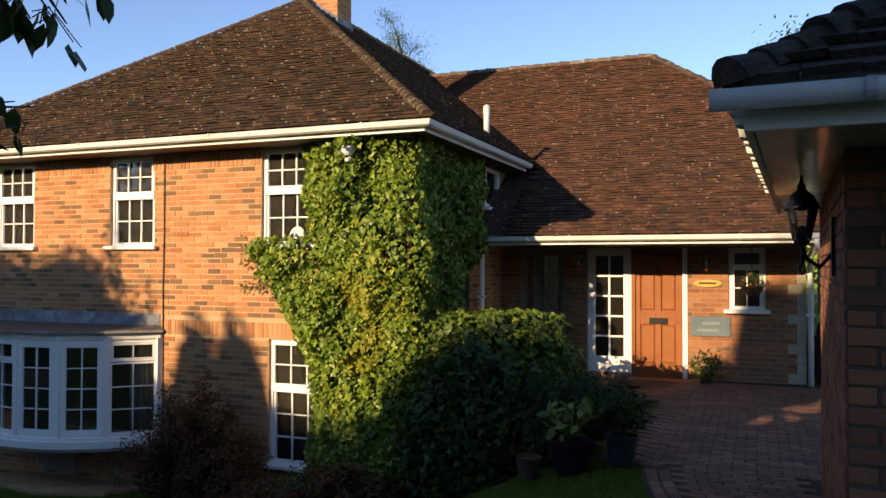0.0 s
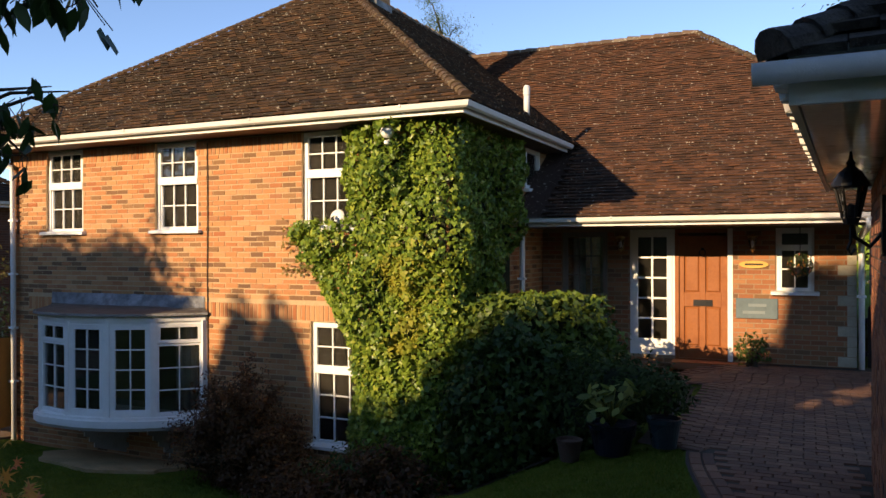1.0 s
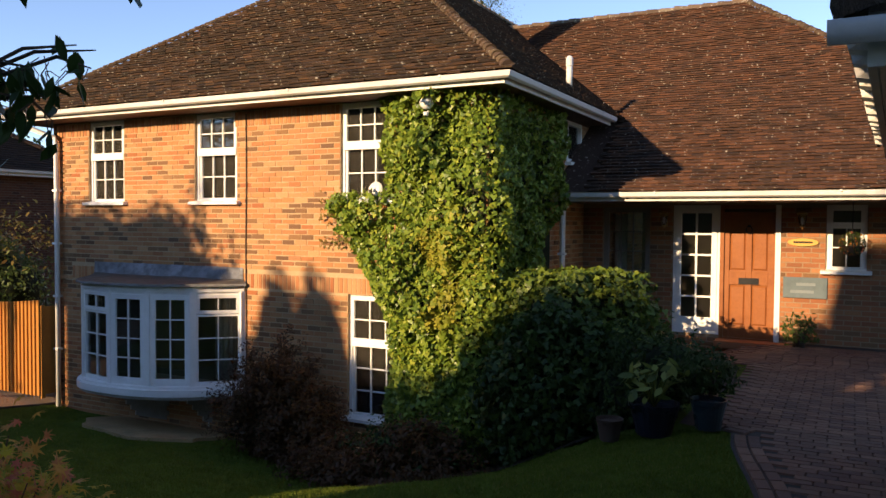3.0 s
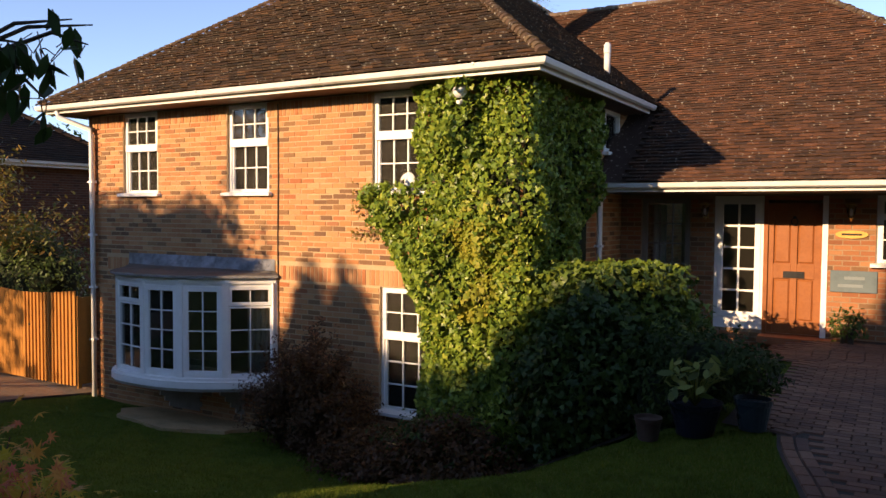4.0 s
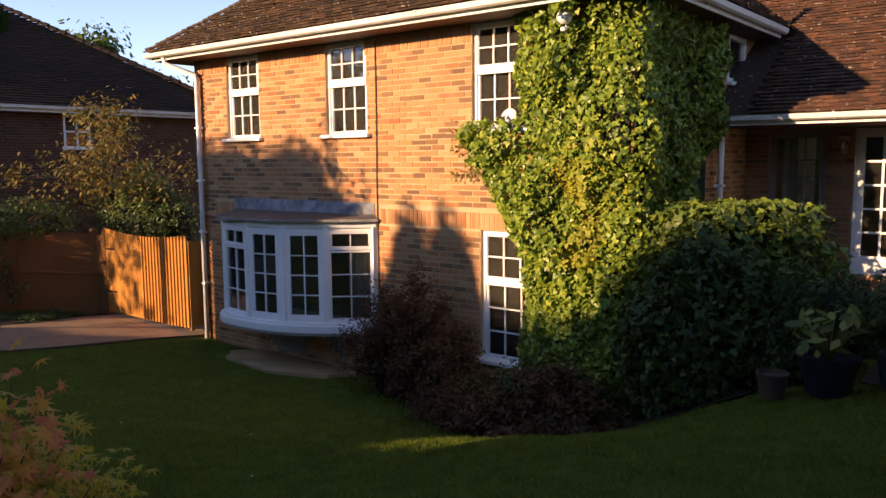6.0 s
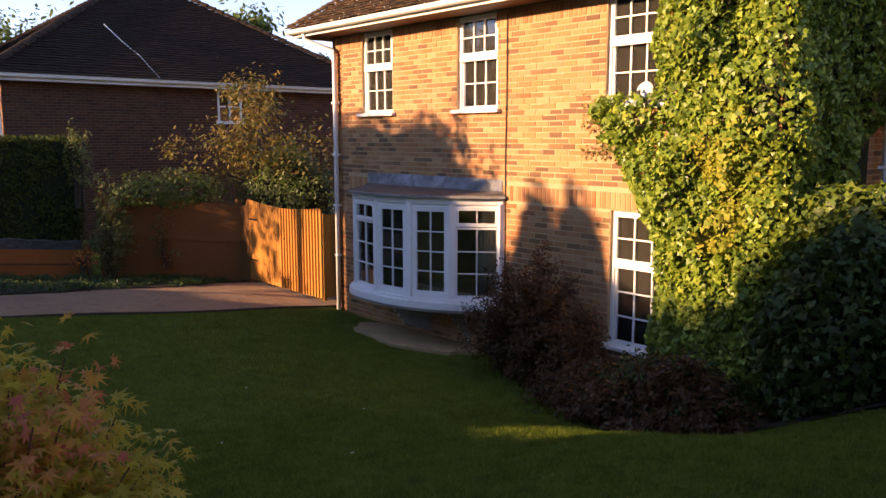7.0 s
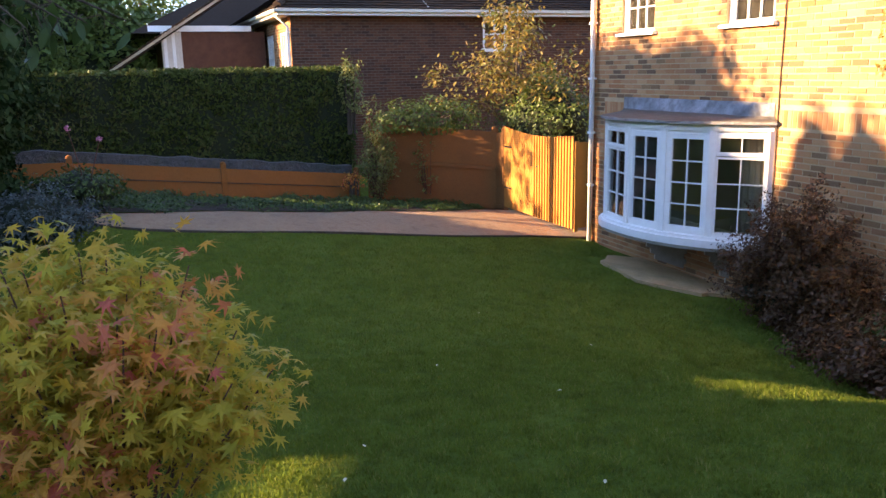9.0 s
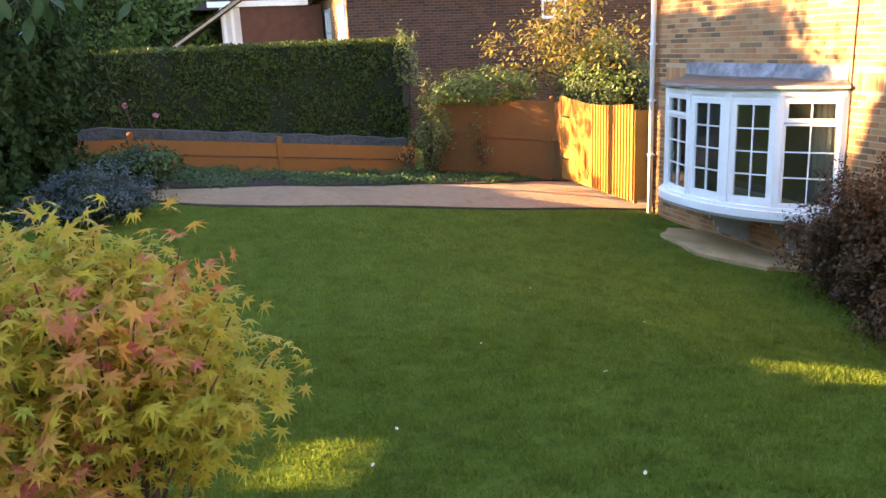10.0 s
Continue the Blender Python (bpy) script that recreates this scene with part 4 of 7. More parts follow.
GBR = (M_gbrick, M_gbrick_one, M_mortar_dark)
wall("front_wall", 0, 5.0, 0.9, 3.47, [], lambda u, w, z: gp(u, -w, z), garage, mats=GBR, seed=20, loose=(0, 2.2, 1.8, 3.5))
wall("side_wall", 0.012, 3.75, 0.9, 3.47, [], lambda u, w, z: gp(-w, u, z), garage, mats=GBR, seed=21)
wall("far_wall", 0, 5.0, 0.9, 3.47, [], lambda u, w, z: gp(u, 3.75 + w, z), garage, mats=GBR, bonded=False)
E0, E1, EV0, EV1, GZ, RH = -0.33, 5.4, -0.62, 4.0, 3.60, 1.8
A1, A2 = (2.4, 1.7), (2.9, 1.7)
g = Geo()
g.poly([gp(E0, EV0, GZ), gp(E1, EV0, GZ), gp(*A2, GZ + RH), gp(*A1, GZ + RH)]).poly([gp(E0, EV1, GZ), gp(E0, EV0, GZ), gp(*A1, GZ + RH)])
g.poly([gp(E1, EV1, GZ), gp(E0, EV1, GZ), gp(*A1, GZ + RH), gp(*A2, GZ + RH)]).poly([gp(E1, EV0, GZ), gp(E1, EV1, GZ), gp(*A2, GZ + RH)])
groof = part("roof", g, M_ntile, garage)


def gplan(p):
    q = Vector((p.x, p.y, 0))
    return q.dot(ga), q.dot(gb)


def keep_gfront(p):
    u, v = gplan(p)
    f = (v - EV0) / (A1[1] - EV0)
    return f < 1 and E0 + f * (A1[0] - E0) + 0.03 < u < E1 + f * (A2[0] - E1) - 0.1


def keep_gleft(p):
    u, v = gplan(p)
    f = (u - E0) / (A1[0] - E0)
    return f < 1 and EV0 + f * (A1[1] - EV0) + 0.03 < v < EV1 + f * (A1[1] - EV1) - 0.1


tiled("front_tiles", gp(E0, EV0 - 0.05, GZ - 0.02), ga, Vector(gp(A1[0], A1[1], GZ + RH)) - Vector(gp(A1[0], EV0, GZ)), E1 - E0, 3.7, keep_gfront, M_gridge, groof, tile_w=0.17, gauge=0.11, seed=31, thick=0.02)
tiled("side_tiles", gp(E0 - 0.05, EV1, GZ - 0.02), -gb, Vector(gp(A1[0], 0, GZ + RH)) - Vector(gp(E0, 0, GZ)), EV1 - EV0, 3.7, keep_gleft, M_gridge, groof, tile_w=0.17, gauge=0.11, seed=32, thick=0.02)
hip_caps("hip_tiles", Vector(gp(E0 - 0.03, EV0 - 0.03, GZ - 0.01)), Vector(gp(*A1, GZ + RH + 0.0)), M_gridge, groof, pitch=0.13, r=0.08, seed=6, lump=0.035)
part("soffit", Geo().hexa([gp(E0 + .03, EV0 + .03, 3.46), gp(E1, EV0 + .03, 3.46), gp(E1, EV1, 3.46), gp(E0 + .03, EV1, 3.46),
                           gp(E0 + .03, EV0 + .03, 3.475), gp(E1, EV0 + .03, 3.475), gp(E1, EV1, 3.475), gp(E0 + .03, EV1, 3.475)]),
            surface("glossy_cream_soffit", [(0.62, 0.57, 0.47), (0.72, 0.66, 0.56)], 0.18, grain=(12, 0.3), bump=(5, 0.3, 0.02), coat=0.3), garage)
# White gutter plastic greyed to hold the garage front's shade.
M_shadewhite = surface("shaded_white_plastic", [(0.44, 0.45, 0.46), (0.52, 0.53, 0.54)], 0.22, grain=(12, 0.15), stain=(3, (0.35, 0.35, 0.33), 0.3))
P = [gp(E0 - .10, EV0, 3.60), gp(E1, EV0, 3.60)]
HALF = [(0.075 + 0.038 * math.cos(math.pi * (1 + k / 12)), -0.052 + 0.042 * math.sin(math.pi * (1 + k / 12))) for k in range(13)]
HALF = [(0.037, -0.03)] + HALF + [(0.115, -0.028), (0.107, -0.028)] + [(0.075 + 0.030 * math.cos(math.pi * (2 - k / 6)), -0.052 + 0.033 * math.sin(math.pi * (2 - k / 6))) for k in range(7)] + [(0.045, -0.03)]
part("gutter", Geo().sweep(HALF, P), M_shadewhite, garage, smooth=True)
r = random.Random(77)
M_fillet = surface("pale_eaves_fillet", [(0.55, 0.52, 0.46), (0.66, 0.63, 0.56)], 0.8, grain=(40, 0.3))
for k in range(13):
    v = EV0 + 0.25 + k * 0.29 + r.uniform(-.04, .04)
    q = Geo()
    a, b, h_ = v, v + r.uniform(0.10, 0.17), 3.585 + r.uniform(-.01, .01)
    q.hexa([gp(E0 - .065, a, h_ - .02), gp(E0 + .02, a + .02, h_ - .03), gp(E0 + .02, b, h_ - .03), gp(E0 - .065, b - .03, h_ - .02), gp(E0 - .075, a + .01, h_ + .022), gp(E0 + .02, a, h_ + .03), gp(E0 + .02, b, h_ + .03), gp(E0 - .055, b, h_ + .02)])
    part("mortar_fillet", q, M_fillet, garage, "pale fillet under the eaves tile")
for u in (0.02, 0.32, 1.2, 2.1):
    a_, b_ = Vector(gp(u, EV0, 3.60)), Vector(gp(u + 0.03, EV0, 3.60))
    part("gutter_joint", Geo().sweep([(0.075 + 0.043 * math.cos(math.pi * (1 + k / 8)), -0.050 + 0.048 * math.sin(math.pi * (1 + k / 8))) for k in range(9)] + [(0.119, -0.024), (0.031, -0.024)], [a_, b_]), M_shadewhite, garage)
part("fascia", Geo().sweep([(-0.025, -0.15), (0, -0.15), (0, 0.03), (-0.025, 0.03)], [gp(E0, EV1, 3.60), gp(E0, EV0, 3.60), gp(E1, EV0, 3.60)]), M_white, garage)

# lantern on the garage corner
lan = thing("wall_lantern", (6.40, -4.90, 3.17), "black iron wall lantern with glass panes on the garage corner", "lamp")
lan.scale = (0.9, 0.9, 0.9)
part("backplate", Geo().box(0.145, 0.165, 0.0, 0.12, -0.18, 0.14), M_black, lan)
part("scroll_arm", Geo().tube([(0.15, 0.06, -0.06), (0.09, 0.04, -0.13), (0.02, 0.01, -0.08), (0, 0, 0.0)], 0.012, 8).tube([(0, 0, -0.02), (0.0, 0.0, -0.10), (-0.015, 0, -0.14), (0.0, 0, -0.17), (0.02, 0, -0.14)], 0.009, 6), M_black, lan)
part("lantern_base", Geo().lathe([(0.0, -0.02), (0.035, -0.01), (0.045, 0.02), (0.0, 0.025)], sides=6), M_black, lan)
for k in range(6):
    a_ = k * math.pi / 3
    part("corner_bar", Geo().tube([(0.042 * math.cos(a_), 0.042 * math.sin(a_), 0.02), (0.078 * math.cos(a_), 0.078 * math.sin(a_), 0.19)], 0.006, 5), M_black, lan)
    b_ = a_ + math.pi / 3
    part("lantern_pane", Geo().poly([(0.04 * math.cos(a_), 0.04 * math.sin(a_), 0.025), (0.04 * math.cos(b_), 0.04 * math.sin(b_), 0.025), (0.074 * math.cos(b_), 0.074 * math.sin(b_), 0.188), (0.074 * math.cos(a_), 0.074 * math.sin(a_), 0.188)]), M_glass, lan)
part("lantern_roof", Geo().lathe([(0.098, 0.185), (0.095, 0.20), (0.06, 0.26), (0.025, 0.29), (0.02, 0.30), (0.025, 0.31), (0.012, 0.33), (0.006, 0.37), (0.0, 0.375)], sides=12), M_black, lan)
part("bulb_holder", Geo().lathe([(0.0, 0.02), (0.02, 0.02), (0.02, 0.09), (0, 0.1)], sides=8), M_black, lan)

# ---- block-paved forecourt ----
def lawn_edge(y):
    """Left edge of the paving: a curve from the pots round to the garage."""
    if y > -1.9:
        return 4.75 - 1.2 * smooth(1.5, 3.2, y)
    return 5.25 + 0.42 * smooth(-1.9, -4.2, y) + 0.35 * smooth(-4.2, -8.0, y)


court = new("forecourt")
tagged(court, "red-brown block-paved forecourt with a curved edging", "paving", kind="structure")
g = Geo()
ys = [-16 + 0.4 * k for k in range(51)]
for ya, yb in zip(ys, ys[1:]):
    xs = [lawn_edge(ya), lawn_edge(yb)]
    for k in range(8):
        f0, f1 = k / 8, (k + 1) / 8
        q = [(xs[0] + f0 * (11 - xs[0]), ya), (xs[0] + f1 * (11 - xs[0]), ya), (xs[1] + f1 * (11 - xs[1]), yb), (xs[1] + f0 * (11 - xs[1]), yb)]
        g.poly([(x, y, ground_z(x, y) + 0.018) for x, y in q])
part("bedding", g, M_sand, court)


def paver(g, c, ax, w, l, r, h=0.014):
    ay = Vector((-ax.y, ax.x, 0))
    z = ground_z(c.x, c.y) + 0.020
    p = [c + ax * (sx * w / 2) + ay * (sy * l / 2) for sx, sy in ((-1, -1), (1, -1), (1, 1), (-1, 1))]
    e = 0.006
    q = [c + ax * (sx * (w / 2 - e)) + ay * (sy * (l / 2 - e)) for sx, sy in ((-1, -1), (1, -1), (1, 1), (-1, 1))]
    t = [r.uniform(-0.002, 0.002) for _ in range(4)]
    n = len(g.v)
    g.v += [(v.x, v.y, z) for v in p] + [(v.x, v.y, z + h + d) for v, d in zip(q, t)]
    g.f += [(n + 4, n + 5, n + 6, n + 7), (n, n + 1, n + 5, n + 4), (n + 1, n + 2, n + 6, n + 5), (n + 2, n + 3, n + 7, n + 6), (n + 3, n, n + 4, n + 7)]
    g.m += [0] * 5


g, r_ = Geo(), random.Random(5)
y = -5.2
row = 0
loose_pavers = []
while y < FY - 0.35:
    x = lawn_edge(y) + 0.33 + (0.1 if row % 2 else 0)
    while x < 8.2:
        inside = Vector((x - 6.515, y + 5.755, 0))
        if not (inside.dot(ga) > -0.1 and -0.1 < inside.dot(gb) < 3.85):
            if 5.4 < x < 6.6 and -1.4 < y < 1.2 and len(loose_pavers) < 300:
                loose_pavers.append((x, y))
            else:
                paver(g, Vector((x, y, 0)), Vector((1, 0, 0)), 0.196, 0.096, r_)
        x += 0.2
    y += 0.1
    row += 1
yy = -5.2
while yy < -1.9:
    x = lawn_edge(yy) + 0.02
    d = Vector((lawn_edge(yy + 0.1) - lawn_edge(yy - 0.1), 0.2, 0)).normalized()
    ax = Vector((d.y, -d.x, 0))
    for k in range(2):
        paver(g, Vector((x, yy, 0)) + ax * (0.06 + 0.105 * k), d, 0.19, 0.095, r_, 0.016)
    yy += 0.2
part("paving_blocks", g, M_paver, court, kind="stuff")
gg = Geo()
paver(gg, Vector((0, 0, 0)), Vector((1, 0, 0)), 0.196, 0.096, r_)
z0 = gg.v[0][2]
gg.v = [(a, b, c - z0) for a, b, c in gg.v]
M_paver_one = surface("block_paver_loose", PAVER_COLS, 0.85, pick="object", grain=(60, 0.35), stain=(1.3, (0.08, 0.07, 0.05), 0.4), bump=(110, 0.5, 0.01))
pm = gg.mesh("paving_block", M_paver_one)
for x, y in loose_pavers:
    part("paving_block", pm, None, court, at=(x, y, ground_z(x, y) + 0.020))

# ---- gravel side drive ----
def near(y):
    return -6.06 - 0.02 * max(0, -y - 0.5) - 0.5 * smooth(-7.4, -9.0, y) + 0.04 * math.sin(y * 1.7)


def far(y):
    return float(np.interp(y, (-9.5, -7.9, -6.0, -4.3, -2.1, -0.3), (-7.0, -7.1, -7.5, -7.72, -8.15, -8.8))) + 0.05 * math.sin(y * 2.3)


g = Geo()
ys = [-14 + 0.3 * k for k in range(49)]
for ya, yb in zip(ys, ys[1:]):
    for k in range(10):
        f0, f1 = k / 10, (k + 1) / 10
        q = [(near(ya) + f0 * (far(ya) - near(ya)), ya), (near(ya) + f1 * (far(ya) - near(ya)), ya), (near(yb) + f1 * (far(yb) - near(yb)), yb), (near(yb) + f0 * (far(yb) - near(yb)), yb)]
        g.poly([(x, y, ground_z(x, y) + 0.02) for x, y in reversed(q)])
tagged(new("side_drive", g.mesh("side_drive", M_gravel, True)), "pinkish gravel side drive between lawn and fence", "drive", kind="structure")
g = Geo()
for ya, yb in zip(ys, ys[1:]):
    xa, xb = near(ya) + 0.02, near(yb) + 0.02
    za, zb = ground_z(xa, ya), ground_z(xb, yb)
    g.hexa([(xa - .02, ya, za - .1), (xa + .02, ya, za - .1), (xb + .02, yb, zb - .1), (xb - .02, yb, zb - .1), (xa - .02, ya, za + .03), (xa + .02, ya, za + .03), (xb + .02, yb, zb + .03), (xb - .02, yb, zb + .03)], skip=(4, 2))
tagged(new("drive_edging", g.mesh("drive_edging", M_bark)), "dark timber edging along the side drive", "edging", kind="structure")

g = Geo()
for ya, yb in zip(ys, ys[1:]):
    for k in range(5):
        q = [(far(v) + 0.02 + f / 5 * (-10.9 - far(v)), v) for f, v in ((k, ya), (k, yb), (k + 1, yb), (k + 1, ya))]
        g.poly([(x, y, ground_z(x, y) + 0.035 + 0.03 * noise.noise((x * 3, y * 3, 0))) for x, y in q])
M_soil = surface("dark_garden_soil", [(0.035, 0.024, 0.016), (0.06, 0.042, 0.028)], 0.95, grain=(20, 0.5), stain=(3, (0.03, 0.045, 0.014), 0.6), bump=(30, 1.0, 0.05))
tagged(new("flower_bed", g.mesh("flower_bed", M_soil, True)), "dark soil bed between gravel drive and fences", "bed", kind="structure")

# ---- gate and fences ----
gate = thing("side_gate", (-8.72, -0.34, 0.02), "closed orange-stained close-board timber side gate", "gate")
n = 27
for k in range(n):
    x = 0.0 + k * 0.1
    top = 1.64 - 0.09 * math.sin(math.pi * min(1, x / 2.7)) + 0.02
    w = 0.096
    part("board", Geo().box(x + 0.003, x + w, -0.022, 0.0, 0.03, top), M_fence, gate)
    if k > 12:
        part("batten", Geo().hexa([(x - 0.022, -0.048, 0.03), (x + 0.022, -0.048, 0.03), (x + 0.028, -0.0225, 0.03), (x - 0.028, -0.0225, 0.03), (x - 0.022, -0.048, top), (x + 0.022, -0.048, top), (x + 0.028, -0.0225, top), (x - 0.028, -0.0225, top)]), M_fence, gate)
for z in (0.25, 1.35):
    part("ledge", Geo().box(0, 2.7, 0.001, 0.04, z, z + 0.09), M_fence, gate)
part("latch", Geo().box(1.42, 1.46, -0.05, -0.022, 0.98, 1.02), M_black, gate)
for z in (0.42, 1.25):
    part("strap_hinge", Geo().box(0.0, 0.35, -0.028, -0.0225, z, z + 0.035), M_black, gate)
gpst = thing("gate_post", (-5.94, -0.36, 0.0), "narrow orange timber gate post against the house", "post")
part("post", Geo().box(-0.09, -0.06, 0.03, 0.10, 0.0, 1.58), M_fence, gpst)
part("closing_board", Geo().box(-0.085, -0.065, 0.102, 0.345, 0.06, 1.56), M_fence, gpst)


M_fence_red = surface("red_brown_stained_timber", [(0.21, 0.072, 0.016), (0.27, 0.095, 0.021), (0.24, 0.082, 0.018)], 0.75, pick="island", grain=(30, 0.3), stain=(3, (0.18, 0.07, 0.022), 0.35), bump=(50, 0.3, 0.006))


def panel_fence(name, p0, p1, h, label, boards, gap, mat=M_fence, bay=1.9, upright=False):
    """A fence run from p0 to p1 on the ground, faced on its right-hand side."""
    ob = thing(name, (*p0, 0), label, "fence")
    d = Vector((p1[0] - p0[0], p1[1] - p0[1], 0))
    L, d = d.length, d.normalized()
    o = Vector((d.y, -d.x, 0))
    n = max(1, round(L / bay))
    base = lambda s: ground_z(p0[0] + d.x * s, p0[1] + d.y * s)
    for k in range(n + 1):
        s_ = L * k / n
        z, c = base(s_), d * s_
        q = [c + d * a + o * b for a, b in ((-.05, -.05), (.05, -.05), (.05, .05), (-.05, .05))]
        part("post", Geo().hexa([(v.x, v.y, z - 0.2) for v in q] + [(v.x, v.y, z + h + 0.06) for v in q]).lathe([(0.055, 0), (0.05, 0.04), (0, 0.06)], (c.x, c.y, z + h + 0.06), 8), mat, ob)
    for k in range(n):
        sa, sb = L * k / n + 0.055, L * (k + 1) / n - 0.055
        za, zb = base(sa), base(sb)
        if upright:
            m = max(1, round((sb - sa) / 0.12))
            for j in range(m):
                f0, f1 = d * (sa + (sb - sa) * j / m), d * (sa + (sb - sa) * (j + 1) / m + 0.012)
                zj = za + (zb - za) * j / m
                pts = [(f0, -.012, zj), (f0, 0.012, zj), (f1, 0.004, zj), (f1, -.012, zj), (f0, -.012, zj + h), (f0, 0.012, zj + h), (f1, 0.004, zj + h), (f1, -.012, zj + h)]
                part("board", Geo().hexa([((f + o * w).x, (f + o * w).y, z) for f, w, z in pts]), mat, ob)
            for zr in (0.06, h * 0.52):
                f0, f1 = d * sa, d * sb
                pts = [(f0, .0125, za + zr), (f0, .045, za + zr), (f1, .045, zb + zr), (f1, .0125, zb + zr), (f0, .0125, za + zr + .07), (f0, .04, za + zr + .07), (f1, .04, zb + zr + .07), (f1, .0125, zb + zr + .07)]
                part("rail", Geo().hexa([((f + o * w).x, (f + o * w).y, z) for f, w, z in pts]), mat, ob)
            continue
        for j in range(boards):
            b0, b1 = 0.04 + j * (h - 0.04) / boards, 0.04 + (j + 1) * (h - 0.04) / boards - gap
            f0, f1 = d * sa, d * sb
            w0, w1 = 0.045, 0.012
            pts = [(f0, 0, za + b0), (f0, w0, za + b0), (f1, w0, zb + b0), (f1, 0, zb + b0), (f0, 0, za + b1), (f0, w1, za + b1), (f1, w1, zb + b1), (f1, 0, zb + b1)]
            part("board", Geo().hexa([((f + o * w).x, (f + o * w).y, z) for f, w, z in pts]), mat, ob)
    return ob


panel_fence("low_fence", (-10.0, -11.2), (-10.3, -3.05), 0.62, "low red-brown stained timber board fence by the drive", 2, 0.022, M_fence_red, bay=2.7)
panel_fence("tall_fence", (-10.75, -2.6), (-9.25, -0.33), 1.66, "tall brown timber panel fence in shade", 10, 0.004, M_fence_shade, upright=True)
panel_fence("corner_fence", (-9.25, -0.30), (-8.76, -0.32), 1.64, "short brown timber fence panel beside the gate", 10, 0.004, M_fence_shade, upright=True)


rw = thing("stone_wall", (-10.75, -11.4, 0.2), "low grey stone retaining wall below the hedge", "wall")
g = Geo()
for k in range(84):
    ya, yb = k * 0.1, (k + 1) * 0.1
    za, zb = ground_z(-9.8, -11.4 + ya) + 0.72 + 0.05 * noise.noise((ya * 2.3, 0, 0)), ground_z(-9.8, -11.4 + yb) + 0.72 + 0.05 * noise.noise((yb * 2.3, 0, 0))
    oa, ob_ = 0.07 * noise.noise((ya * 3.1, 4, 0)), 0.07 * noise.noise((yb * 3.1, 4, 0))
    g.hexa([(-0.3, ya, -0.3), (oa, ya, -0.3), (ob_, yb, -0.3), (-0.3, yb, -0.3), (-0.3, ya, za - 0.2), (oa - .05, ya, za - 0.2), (ob_ - .05, yb, zb - 0.2), (-0.3, yb, zb - 0.2)], skip=(2, 4))
part("stonework", g, surface("rough_grey_stone", [(0.05, 0.052, 0.052), (0.095, 0.095, 0.09), (0.07, 0.07, 0.068)], 0.9, grain=(40, 0.5), stain=(2.5, (0.05, 0.06, 0.035), 0.6), bump=(9, 1.0, 0.08)), rw)

# ---- neighbouring house ----
nbh = thing("neighbour_house", (0, 0, 0), "dark brick house beyond the hedge with a brown tiled hip roof", "house")
NX, NY0, NY1, NE, NK = -15.5, -3.2, 7.7, 4.40, 0.63
nb_east = lambda u, w, z: (NX + w, u, z)
nb_south = lambda u, w, z: (u, NY0 - w, z)
# East wall brick darkened to hold its shade; the sunlit south wall stays orange.
M_nbrick = surface("shaded_red_brick", [(0.065, 0.028, 0.018), (0.125, 0.048, 0.026), (0.094, 0.038, 0.023), (0.144, 0.058, 0.032), (0.056, 0.029, 0.023)], 0.88, pick="island", grain=(80, 0.4), stain=(2, (0.06, 0.036, 0.027), 0.4), bump=(160, 0.5, 0.01))
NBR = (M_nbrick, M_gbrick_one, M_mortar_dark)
NWIN = (2.30, 3.05, 3.35, 4.28)
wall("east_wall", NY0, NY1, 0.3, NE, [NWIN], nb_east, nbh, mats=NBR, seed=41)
SW = [(-16.9, -16.1, 2.2, 3.9), (-19.0, -18.1, 2.2, 3.9)]
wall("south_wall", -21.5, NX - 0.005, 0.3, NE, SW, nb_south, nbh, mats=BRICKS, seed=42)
part("room_wall", Geo().box(-21.4, -16.0, -1.0, -0.9, 0.3, NE).box(-17.2, -17.1, -0.8, 7.6, 0.3, NE), M_dark, nbh)
for a, b, c, d in SW:
    wn_ = part("window", Geo().box(a, b, NY0 - .03, NY0 + .06, c, c + .09), M_white, nbh)
    for x0_, x1_, z0_, z1_ in ((a, a + .07, c + .09, d - .07), (b - .07, b, c + .09, d - .07), (a, b, d - .07, d), ((a + b) / 2 - .025, (a + b) / 2 + .025, c + .09, d - .07)):
        part("frame_bar", Geo().box(x0_, x1_, NY0 - .02, NY0 + .06, z0_, z1_), M_white, wn_)
    part("frame_bar", Geo().box(a + .07, b - .07, NY0 - .017, NY0 + .05, 3.2, 3.25), M_white, wn_)
    part("pane", Geo().box(a + .07, b - .07, NY0 + .03, NY0 + .035, c + .09, d - .07), M_glass, wn_)
a, b, c, d = NWIN
wn_ = part("window", Geo().box(NX - .06, NX + .03, a - .05, b + .05, c - .04, c + .05), M_white, nbh)
for y0_, y1_, z0_, z1_ in ((a, a + .06, c + .05, d), (b - .06, b, c + .05, d), (a + .06, b - .06, d - .06, d), ((a + b) / 2 - .02, (a + b) / 2 + .02, c + .05, d - .06)):
    part("frame_bar", Geo().box(NX - .06, NX + .02, y0_, y1_, z0_, z1_), M_white, wn_)
part("frame_bar", Geo().box(NX - .05, NX + .017, a + .06, b - .06, 3.78, 3.82), M_white, wn_)
part("pane", Geo().box(NX - .03, NX - .025, a + .06, b - .06, c + .05, d - .06), M_glass, wn_)
ne0, ns0, nn1, nw0 = NX + 0.4, NY0 - 0.4, NY1 + 0.4, -26.8
apex = (-20.95, 2.25, NE + 0.05 + 5.85 * NK)
